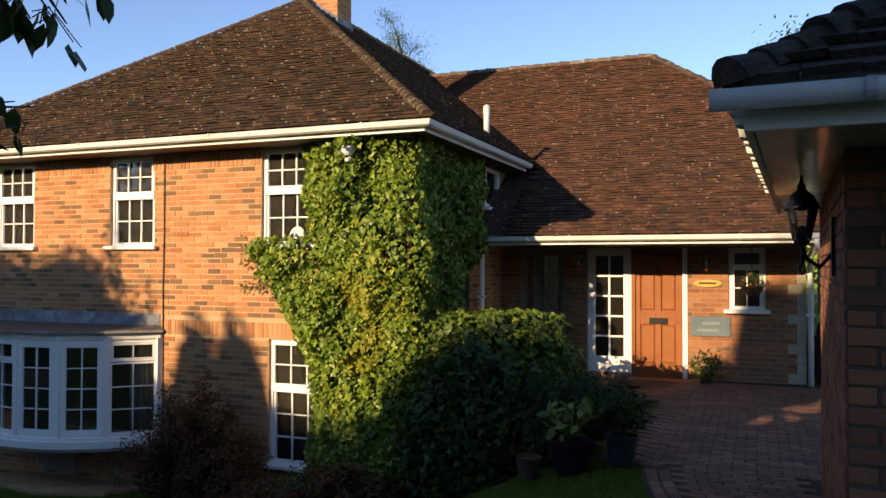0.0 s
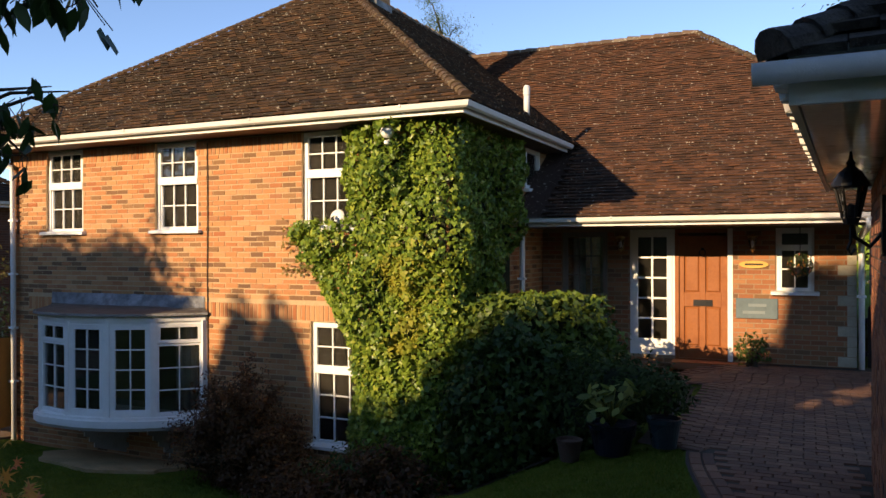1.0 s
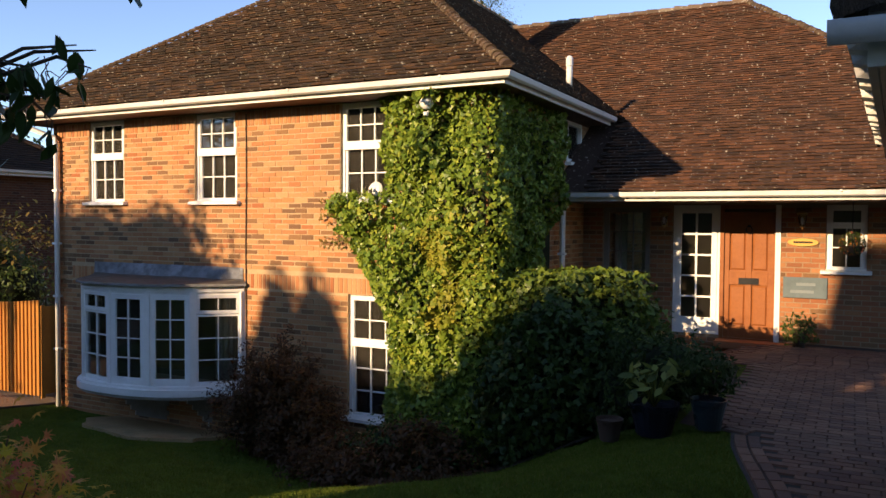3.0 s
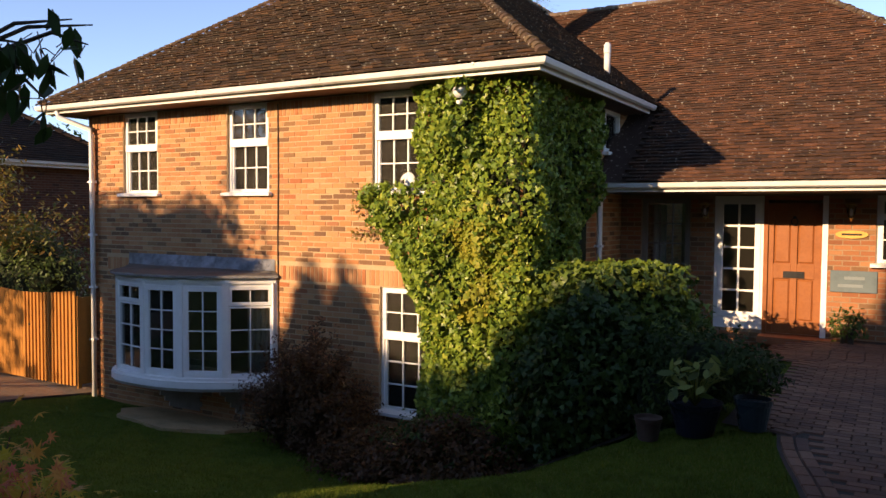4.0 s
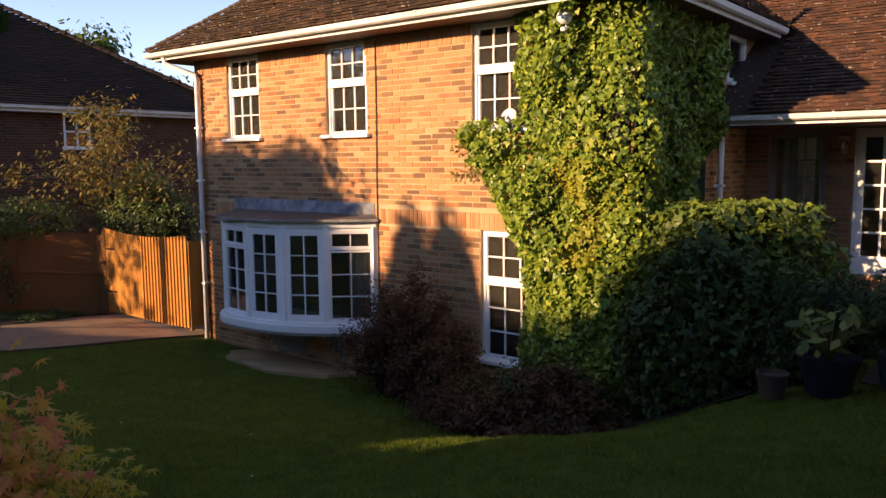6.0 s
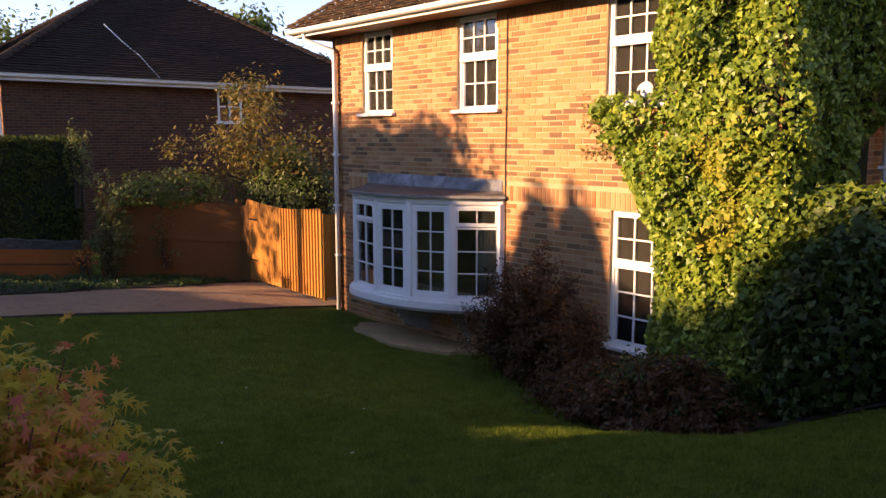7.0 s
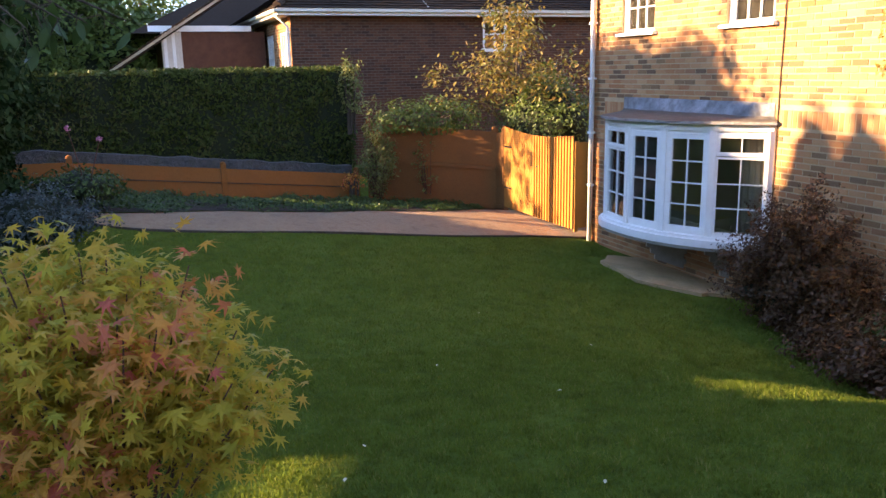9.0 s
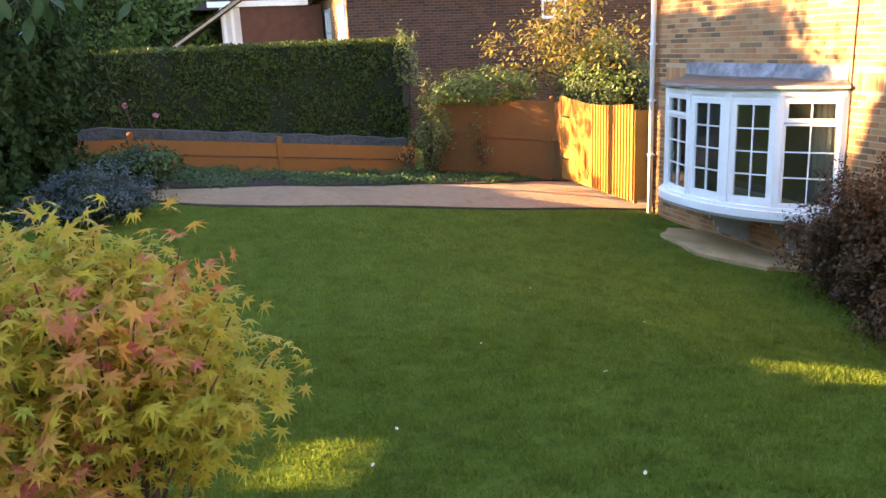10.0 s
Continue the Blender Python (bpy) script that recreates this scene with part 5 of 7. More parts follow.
g = Geo().poly([(ne0, ns0, NE + .05), (ne0, nn1, NE + .05), apex]).poly([(nw0, ns0, NE + .05), (ne0, ns0, NE + .05), apex]).poly([(ne0, nn1, NE + .05), (nw0, nn1, NE + .05), apex]).poly([(nw0, nn1, NE + .05), (nw0, ns0, NE + .05), apex])
nroof = part("roof", g, M_ntile, nbh)
tiled("east_tiles", (ne0 + .03, ns0, NE + .03), (0, 1, 0), (-1, 0, NK), nn1 - ns0, 6.9, lambda p: ns0 + (ne0 - p.x) < p.y < nn1 - (ne0 - p.x), M_ntile, nroof, tile_w=0.24, gauge=0.14, seed=43)
tiled("south_tiles", (nw0, ns0 - .03, NE + .03), (1, 0, 0), (0, 1, NK), ne0 - nw0, 6.9, lambda p: nw0 + (p.y - ns0) < p.x < ne0 - (p.y - ns0), M_ntile, nroof, tile_w=0.24, gauge=0.14, seed=44)
for c_ in ((ne0, ns0), (ne0, nn1)):
    hip_caps("hip_tiles", (*c_, NE + .1), Vector(apex) + Vector((0, 0, .05)), M_ntile, nroof, pitch=0.28, r=0.12, seed=7)
eaves([(nw0, ns0), (ne0, ns0), (ne0, nn1)], NE + .02, 0, nbh, mat=M_cream)
part("soffit", Geo().box(nw0 + .1, ne0 - .03, ns0 + .03, NY0 + .1, NE - .12, NE - .11).box(NX - .1, ne0 - .03, NY0 + .11, nn1, NE - .12, NE - .11), M_soffit, nbh)
downpipe([(NX + .1, ns0 - .03, NE), (NX + .1, ns0 - .03, NE - .1), (NX - .05, NY0 - .07, NE - .4), (NX - .05, NY0 - .07, 1.0)], nbh)
part("roof_cable", Geo().tube([(-17.5, -0.05, 6.08), (-16.7, 0.2, 5.50), (-16.1, 0.4, 5.12), (-15.6, 0.45, 4.80), (-15.1, 0.52, 4.48)], 0.016, 6), M_cream, nbh, "pale cable lying on the tiles")
M_verge = surface("weathered_verge", [(0.58, 0.54, 0.46), (0.68, 0.64, 0.55)], 0.8, grain=(20, 0.4))
# Annexe wall brick, with shade put into its colour.
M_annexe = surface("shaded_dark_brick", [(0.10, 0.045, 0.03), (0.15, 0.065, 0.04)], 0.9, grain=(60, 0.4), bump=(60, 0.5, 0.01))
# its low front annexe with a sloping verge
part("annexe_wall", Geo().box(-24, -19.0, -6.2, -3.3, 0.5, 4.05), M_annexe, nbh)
part("annexe_pier", Geo().box(-19.35, -18.99, -6.25, -5.70, 0.5, 4.05), M_verge, nbh, "pale sunlit rendered pier")
for ya in (-6.2, -5.97):
    part("pier_trim", Geo().box(-18.989, -18.97, ya, ya + 0.09, 0.5, 4.05), M_white, nbh)
part("annexe_roof", Geo().hexa([(-24, -7.9, 2.75), (-18.7, -7.9, 2.75), (-18.7, -3.2, 5.75), (-24, -3.2, 5.75), (-24, -7.9, 2.87), (-18.7, -7.9, 2.87), (-18.7, -3.2, 5.87), (-24, -3.2, 5.87)]), M_ntile, nbh)
tiled("annexe_tiles", (-24, -7.93, 2.86), (1, 0, 0), (0, 4.7, 3.0), 5.3, 5.6, lambda p: True, M_tile, nbh, tile_w=0.24, gauge=0.14, seed=45)
part("bargeboard", Geo().hexa([(-18.7, -7.9, 2.80), (-18.66, -7.9, 2.80), (-18.66, -3.2, 5.80), (-18.7, -3.2, 5.80), (-18.7, -7.9, 2.88), (-18.66, -7.9, 2.88), (-18.66, -3.2, 5.88), (-18.7, -3.2, 5.88)]), M_verge, nbh)
part("annexe_fascia", Geo().box(-18.95, -18.9, -6.6, -3.7, 4.06, 4.22), M_white, nbh)
part("chimney", Geo().box(-31, -30.2, -2.8, -2.0, 3, 8.2), M_gbrick, nbh)
part("far_roof", Geo().poly([(-27, -7, 4.4), (-27, 1, 4.4), (-30.5, -1.5, 7.2)]).poly([(-27, -7, 4.4), (-30.5, -1.5, 7.2), (-34, -7, 4.4)]).poly([(-27, 1, 4.4), (-34, 1, 4.4), (-30.5, -1.5, 7.2)]), M_ntile, nbh)
# concrete apron under the bow window
g = Geo()
ring = [(-3.35 + 1.25 * math.cos(a * math.pi / 12) * (1 + 0.08 * math.sin(a * 2.1)), -0.35 + 0.75 * math.sin(a * math.pi / 12) * (1 + 0.1 * math.cos(a * 1.3))) for a in range(24)]
g.poly([(x, min(y, -0.02), ground_z(x, y) + 0.05) for x, y in ring])
for k in range(24):
    a, b = ring[k], ring[(k + 1) % 24]
    g.poly([(b[0], min(b[1], -.02), ground_z(*b) + .05), (a[0], min(a[1], -.02), ground_z(*a) + .05), (a[0], min(a[1], -.02), ground_z(*a) - .1), (b[0], min(b[1], -.02), ground_z(*b) - .1)])
tagged(new("concrete_apron", g.mesh("concrete_apron", M_concrete)), "rough sandy concrete apron under the bow window", "paving", kind="structure")
pg = thing("passage_gate", (6.95, 4.2, 1.2), "dark picket gate in the side passage", "gate")
for k in range(5):
    part("picket", Geo().hexa([(0.08 + k * .2, 0, 0), (0.2 + k * .2, 0, 0), (0.2 + k * .2, .03, 0), (0.08 + k * .2, .03, 0), (0.08 + k * .2, 0, .9), (0.2 + k * .2, 0, .9), (0.2 + k * .2, .03, .9), (0.08 + k * .2, .03, .9)]).lathe([(0.06, 0.9), (0.05, 0.95), (0, 1.0)], (0.14 + k * .2, .015, 0), 8), M_black, pg)
for z in (0.2, 0.7):
    part("rail", Geo().box(0.03, 1.1, 0.031, 0.06, z, z + .08), M_black, pg)

# ---- plants ----
def leafmat(name, cols, rough=0.45, translucent=0.3, spec=0.22, stain=None):
    return surface(name, cols, rough, pick="island", grain=(30, 0.2), bump=None, stain=stain, translucent=translucent, specular=spec)


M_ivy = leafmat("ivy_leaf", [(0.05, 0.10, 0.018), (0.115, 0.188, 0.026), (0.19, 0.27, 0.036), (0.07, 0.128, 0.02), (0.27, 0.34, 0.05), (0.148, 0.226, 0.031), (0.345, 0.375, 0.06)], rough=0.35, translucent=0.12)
M_ivyy = leafmat("yellowing_ivy_leaf", [(0.20, 0.26, 0.035), (0.31, 0.33, 0.048), (0.40, 0.36, 0.058), (0.25, 0.30, 0.042)])
# Bush ivy: half-lit and shaded copies of the climber's leaf colours.
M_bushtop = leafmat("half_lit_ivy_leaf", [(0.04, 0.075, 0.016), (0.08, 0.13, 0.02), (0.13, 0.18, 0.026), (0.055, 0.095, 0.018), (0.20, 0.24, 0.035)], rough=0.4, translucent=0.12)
M_bush = leafmat("shaded_ivy_leaf", [(0.022, 0.048, 0.013), (0.034, 0.068, 0.015), (0.046, 0.088, 0.018), (0.075, 0.12, 0.024)])
# Shrub greens roughly halved, holding the shade around the pots.
M_shade = leafmat("shaded_shrub_leaf", [(0.028, 0.052, 0.014), (0.04, 0.068, 0.018), (0.055, 0.085, 0.022)], rough=0.6, spec=0.15)
M_hedge = leafmat("hedge_leaf", [(0.038, 0.06, 0.016), (0.05, 0.076, 0.018), (0.07, 0.088, 0.022), (0.10, 0.096, 0.03)], rough=0.7, spec=0.15)
M_hedged = leafmat("dark_hedge_leaf", [(0.034, 0.055, 0.012), (0.052, 0.078, 0.017), (0.068, 0.09, 0.019)], rough=0.75, spec=0.12)
M_rose = leafmat("rose_leaf", [(0.12, 0.15, 0.045), (0.18, 0.19, 0.06), (0.09, 0.12, 0.035), (0.22, 0.20, 0.07)])
M_berb = leafmat("purple_shrub_leaf", [(0.075, 0.033, 0.013), (0.10, 0.042, 0.015), (0.062, 0.034, 0.013), (0.145, 0.055, 0.018)], translucent=0.2)
M_apple = leafmat("autumn_apple_leaf", [(0.14, 0.13, 0.03), (0.22, 0.15, 0.035), (0.09, 0.12, 0.03), (0.28, 0.19, 0.05), (0.20, 0.11, 0.03)])
M_shrub = leafmat("shrub_leaf", [(0.05, 0.09, 0.02), (0.08, 0.12, 0.03), (0.11, 0.15, 0.04)])
M_maple = leafmat("maple_leaf", [(0.50, 0.375, 0.05), (0.57, 0.41, 0.054), (0.40, 0.345, 0.05), (0.60, 0.365, 0.05), (0.32, 0.315, 0.046), (0.62, 0.315, 0.054), (0.47, 0.38, 0.052)], translucent=0.45, spec=0.1)
M_maplered = leafmat("red_maple_leaf", [(0.66, 0.27, 0.06), (0.68, 0.34, 0.06), (0.62, 0.13, 0.09), (0.70, 0.38, 0.06)], translucent=0.5)
M_cherry = leafmat("cherry_leaf", [(0.03, 0.06, 0.015), (0.04, 0.08, 0.02)], translucent=0.2)
M_dark_ev = leafmat("evergreen_leaf", [(0.012, 0.028, 0.008), (0.02, 0.04, 0.011), (0.03, 0.05, 0.014)], rough=0.8, translucent=0.1, spec=0.1)
M_grey = leafmat("silver_leaf", [(0.045, 0.066, 0.062), (0.068, 0.09, 0.085), (0.034, 0.052, 0.047)], translucent=0.15)
M_tree = leafmat("tree_leaf", [(0.05, 0.09, 0.02), (0.09, 0.14, 0.03), (0.14, 0.18, 0.04), (0.07, 0.11, 0.025)])
M_twig = surface("red_brown_twig", [(0.09, 0.04, 0.03), (0.13, 0.06, 0.04)], 0.8, grain=(40, 0.3))
M_hosta = leafmat("pale_hosta_leaf", [(0.20, 0.24, 0.05), (0.27, 0.28, 0.065), (0.15, 0.20, 0.04)])
# Opaque dark filler inside foliage, in place of shade between leaves.
M_core = surface("foliage_core_dark", [(0.012, 0.018, 0.008), (0.022, 0.028, 0.012)], 0.95, grain=(10, 0.4))

IVY = [(0, -0.1), (0.42, -0.38), (0.52, 0.05), (0.30, 0.28), (0, 0.75), (-0.30, 0.28), (-0.52, 0.05), (-0.42, -0.38)]
OVAL = [(0, -0.6), (0.26, -0.2), (0.24, 0.25), (0, 0.7), (-0.24, 0.25), (-0.26, -0.2)]
SLIM = [(0, -0.7), (0.12, 0.0), (0, 0.8), (-0.12, 0.0)]
LOBES = []
for k in range(7):
    a = radians(-126 + 42 * k)
    L = (0.55, 0.8, 0.95, 1.05, 0.95, 0.8, 0.55)[k]
    LOBES += [(math.sin(a) * L, math.cos(a) * L), (math.sin(a + 0.30) * 0.30, math.cos(a + 0.30) * 0.30)]
LOBES = LOBES[:-1] + [(0, -0.12)]


def leaf(g, p, n, size, shape, r, droop=0.5, m=0, fold=0.12, wild=0.45):
    """One leaf at p facing about n, its tip hanging or turned at random."""
    n = (n + Vector((r.gauss(0, 1), r.gauss(0, 1), r.gauss(0, 1))) * wild).normalized()
    t = Vector((r.gauss(0, 1), r.gauss(0, 1), r.gauss(0, 1) - droop * 2.5))
    t = (t - n * t.dot(n))
    t = t.normalized() if t.length > 1e-4 else n.orthogonal().normalized()
    s = n.cross(t)
    k = len(g.v)
    for u, w in shape:
        q = p + s * (u * size) + t * (w * size) - n * (abs(u) * fold * size + max(0, w) ** 2 * fold * size)
        g.v.append((q.x, q.y, q.z))
    g.f.append(tuple(range(k, k + len(shape))))
    g.m.append(m)


def wobble(p, s, a):
    return a * noise.noise(Vector(p) * s)


# ivy on the front wall and round its corner
def ivy_left(z):
    """Left edge of the ivy on the front wall at a height."""
    if z > 3.42:
        return 0.60 + 0.05 * math.sin(z * 9)
    if z > 2.9:
        return -0.20 + 0.10 * math.sin(z * 13)
    if z > 1.7:
        return -0.05 + (2.9 - z) * 0.64
    return 0.76 + 0.05 * math.sin(z * 7)


ivy = thing("ivy", (1.4, -0.1, 0), "green and yellowing ivy climbing the house corner", "climber")
iv0 = Vector(ivy.location)
g, gy_, r = Geo(), Geo(), random.Random(21)


def ivy_face(s, th, z):
    """A place on the ivy, s metres along the front and round the rounded corner, and the way it faces."""
    if s < X1 - 0.25:
        return Vector((s, -th, z)), Vector((0, -1, 0))
    if s > X1 + 0.25:
        return Vector((X1 + 0.6 * th, s - X1, z)), Vector((1, 0, 0))
    a = (s - X1 + 0.25) / 0.5 * math.pi / 2
    n_ = Vector((math.sin(a), -math.cos(a), 0))
    return Vector((X1 - 0.25, 0.25, z)) + n_ * (0.25 + th * (1 - 0.25 * a) + 0.17 * math.sin(2 * a)), n_


for k in range(31000):
    z = r.uniform(0.1, 4.72)
    x0 = ivy_left(z)
    x1 = X1 + (2.75 - 0.95 * smooth(3.4, 2.5, z) + 0.15 * math.sin(z * 6) if z > 1.2 else 0.4)
    x = r.uniform(x0, x1)
    if x > X1 + 0.5 and r.random() < 0.3:
        continue
    e = max(0.0, min(1, (x - x0) / 0.35, (4.95 - z) / 0.3, (x1 - x) / 0.4))
    big = noise.noise((x * 1.1, z * 1.1, 2)) + 0.6 * noise.noise((x * 2.7, z * 2.7, 4))
    th = max(0.10, 0.07 + e * (0.19 + 0.42 * big + 0.16 * noise.noise((x * 7.0, z * 7.0, 6))) + 0.14 * smooth(2.4, 0.8, z))
    p, n_ = ivy_face(x, th * r.uniform(0.55, 1.0), z + r.gauss(0, 0.02))
    # No yellow leaves round the corner, so its shaded side stays darker.
    yellow = noise.noise((x * 1.6 + 3, z * 1.6, 8)) + r.gauss(0, 0.09) - (9 if x > X1 + 0.2 else 0) - 1.1 * max(0.0, math.hypot(x - 1.75, (z - 2.7) * 0.7) - 0.45) > 0.02
    leaf(gy_ if yellow else g, p - iv0, n_ + Vector((0, 0, 0.30)), r.uniform(0.040, 0.085), IVY, r, 0.6, wild=0.85)
part("yellow_leaves", gy_, M_ivyy, ivy, "yellow-green autumn ivy leaves", kind="stuff")
part("leaves", g, M_ivy, ivy, kind="stuff")
g = Geo()
for k in range(16):
    x, z, pts = r.uniform(1.0, 2.0), 0.1, []
    while z < 4.5:
        pts.append(Vector((max(x, ivy_left(z) + 0.06), -0.03, z)) - iv0)
        z += 0.3
        x += r.uniform(-0.12, 0.10) + (0.03 if x < 1 else 0)
    g.tube(pts, [0.022 * (1 - 0.8 * j / len(pts)) for j in range(len(pts))], 5)
for x, z in ((-0.1, 3.2), (0.0, 3.05), (-0.05, 2.75), (0.05, 3.3)):
    g.tube([Vector((x + 0.4, -0.03, z)) - iv0, Vector((x + 0.1, -0.06, z + 0.03)) - iv0, Vector((x - 0.28, -0.08, z + r.uniform(-.05, .12))) - iv0], [0.008, 0.006, 0.003], 4)
part("stem_growth", g, M_bark, ivy, kind="stuff")
g = Geo()
for k in range(150):
    z = r.choice((3.24, 3.12, 2.78, 3.36)) + r.gauss(0, 0.05)
    leaf(g, Vector((r.uniform(-0.42, 0.15), -r.uniform(0.04, 0.12), z)) - iv0, Vector((0, -1, 0.3)), r.uniform(0.03, 0.06), IVY, r)
part("tendril_leaves", g, M_apple, ivy, "yellowing young tendril leaves", kind="stuff")
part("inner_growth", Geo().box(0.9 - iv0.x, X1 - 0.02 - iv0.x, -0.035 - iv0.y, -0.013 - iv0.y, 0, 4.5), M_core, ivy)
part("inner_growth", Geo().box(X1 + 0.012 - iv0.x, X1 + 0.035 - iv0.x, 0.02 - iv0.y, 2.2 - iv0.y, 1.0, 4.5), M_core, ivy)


def mound(name, at, rad, n, size, shape, mat, label, category, seed, lumps=0.25, top=None, droop=0.3, core=True, parts="leaves", flat=0.0, wild=0.45):
    """A leafy shrub: an uneven body of many leaves round stems; rad: half sizes, at: base centre."""
    ob = thing(name, at, label, category)
    r, g = random.Random(seed), Geo()
    rx, ry, rz = rad

    def skin(d):
        return 1 + lumps * noise.noise(Vector((d.x * 2.3 + seed, d.y * 2.3, d.z * 2.3))) + lumps * 0.5 * noise.noise(Vector((d.x * 6 + seed, d.y * 6, d.z * 6)))

    for k in range(n):
        d = Vector((r.gauss(0, 1), r.gauss(0, 1), r.gauss(0.25, 1))).normalized()
        if d.z < -0.45:
            d.z = -0.45
        s = skin(d) * r.uniform(0.80, 1.03)
        zz = rz * (1 + d.z * s)
        if flat and zz > flat * 2 * rz:
            zz = flat * 2 * rz + 0.2 * (zz - flat * 2 * rz)
        leaf(g, Vector((d.x * rx * s, d.y * ry * s, max(0.02, zz))), Vector((d.x / rx, d.y / ry, d.z / rz + 0.3)).normalized(), size * r.uniform(0.6, 1.2), shape, r, droop, wild=wild)
    part(parts, g, mat, ob, kind="stuff")
    g = Geo()
    for k in range(7):
        a = r.uniform(0, 6.28)
        t = Vector((math.cos(a) * rx * 0.6, math.sin(a) * ry * 0.6, rz * r.uniform(1.0, 1.5)))
        g.tube([(r.uniform(-.1, .1), r.uniform(-.1, .1), -0.1), t * 0.5 + Vector((0, 0, 0.1)), t], [0.03, 0.02, 0.008], 5)
    part("stems", g, M_bark, ob)
    if core:
        g, nu, nv = Geo(), 18, 9
        for j in range(nv + 1):
            for i in range(nu):
                a, b = 2 * math.pi * i / nu, math.pi * (j / nv - 0.5)
                d = Vector((math.cos(a) * math.cos(b), math.sin(a) * math.cos(b), math.sin(b)))
                s = 0.74 * skin(d)
                zz = rz * (1 + max(-0.6, d.z) * s)
                if flat:
                    zz = min(zz, flat * 2 * rz - 0.08)
                g.v.append((d.x * rx * s, d.y * ry * s, max(-0.1, zz)))
        g.f = [(j * nu + i, j * nu + (i + 1) % nu, (j + 1) * nu + (i + 1) % nu, (j + 1) * nu + i) for j in range(nv) for i in range(nu)]
        g.m = [0] * len(g.f)
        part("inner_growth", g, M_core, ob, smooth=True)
    return ob


def gz(x, y, d=0.0):
    return (x, y, ground_z(x, y) + d)


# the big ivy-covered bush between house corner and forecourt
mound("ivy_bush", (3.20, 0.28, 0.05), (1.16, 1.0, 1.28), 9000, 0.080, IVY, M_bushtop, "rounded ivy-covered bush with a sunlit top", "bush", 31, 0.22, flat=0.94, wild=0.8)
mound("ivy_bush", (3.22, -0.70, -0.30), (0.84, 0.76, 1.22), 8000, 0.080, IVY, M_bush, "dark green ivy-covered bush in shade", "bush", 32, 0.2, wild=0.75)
mound("green_shrub", (4.18, -0.95, 0.55), (0.48, 0.62, 0.66), 3600, 0.055, OVAL, M_shade, "loose dark green shrub behind the pots", "shrub", 44, 0.45, wild=0.7)
def arching(name, at, spread, height, stems, per, size, mat, label, seed, wide=1.0):
    """A twiggy shrub of arching stems set with small leaves."""
    ob = thing(name, at, label, "shrub")
    r, g, wood = random.Random(seed), Geo(), Geo()
    for k in range(stems):
        a = r.uniform(0, 6.283)
        f = math.sqrt(r.random())
        e = Vector((math.cos(a) * spread * f * wide, math.sin(a) * spread * f * 0.62, height * (1 - 0.62 * f * f) * r.uniform(0.55, 1.08)))
        b = Vector((e.x * 0.25, e.y * 0.25, 0))
        m_ = Vector((e.x * 0.6, e.y * 0.6, e.z * 0.85))
        wood.tube([b, m_, e], [0.008, 0.005, 0.002], 4)
        for j in range(per):
            t = r.random() ** 0.8
            q = b.lerp(m_, t * 2) if t < 0.5 else m_.lerp(e, t * 2 - 1)
            leaf(g, q + Vector((r.gauss(0, .05), r.gauss(0, .05), r.gauss(0, .05))), Vector((e.x * .5, e.y * .5 - .2, .7)), size * r.uniform(0.6, 1.2), OVAL, r, 0.3)
    part("twig_growth", wood, M_twig, ob, kind="stuff")
    part("leaves", g, mat, ob, kind="stuff")
    return ob


arching("purple_shrub", gz(-0.75, -0.62, -0.03), 1.15, 1.72, 170, 95, 0.042, M_berb, "tall twiggy purple-leaved shrub against the brick wall", 33)
mound("purple_shrub", gz(-0.65, -0.62, -0.1), (0.85, 0.42, 0.52), 5200, 0.042, OVAL, M_berb, "dense dark purple shrub beside the bow window", "shrub", 41, 0.5)
arching("purple_shrub", gz(-0.15, -0.80, -0.03), 0.95, 0.85, 110, 80, 0.042, M_berb, "spreading twiggy purple-leaved shrub beside the window", 39)
arching("purple_shrub", gz(0.80, -1.10, -0.05), 1.15, 0.62, 150, 80, 0.045, M_berb, "low dark purple shrub below the window", 34)
mound("purple_shrub", gz(0.55, -0.85, -0.05), (0.95, 0.4, 0.24), 4600, 0.042, OVAL, M_berb, "low dense purple-brown shrub below the window", "shrub", 42, 0.5)
arching("purple_shrub", gz(1.90, -1.55, -0.05), 1.05, 0.85, 150, 80, 0.05, M_berb, "low dark purple-brown shrub at the foot of the ivy", 35)
mound("dark_shrub", gz(1.75, -1.25, -0.05), (0.8, 0.5, 0.42), 3600, 0.05, OVAL, M_bush, "dark green shrub at the foot of the ivy", "shrub", 43, 0.5)
mound("green_shrub", gz(4.55, -1.25), (0.42, 0.50, 0.42), 2400, 0.05, OVAL, M_shade, "leafy green shrub beside the forecourt", "shrub", 36, 0.4)
mound("green_shrub", gz(5.0, -1.75, 0.22), (0.27, 0.27, 0.24), 1300, 0.045, OVAL, M_shade, "bushy green plant growing in a pot", "shrub", 37, 0.4, core=False)


def pot(x, y, r0, h, mat, label):
    ob = thing("plant_pot", gz(x, y, 0.03), label, "pot", "pots by the forecourt")
    part("pot", Geo().lathe([(0.0, 0.0), (r0 * 0.7, 0.0), (r0 * 0.95, h * 0.8), (r0, h * 0.85), (r0 * 1.04, h), (r0 * 0.95, h), (r0 * 0.9, h * 0.85), (0.0, h * 0.85)], sides=24), mat, ob, smooth=False)
    return ob


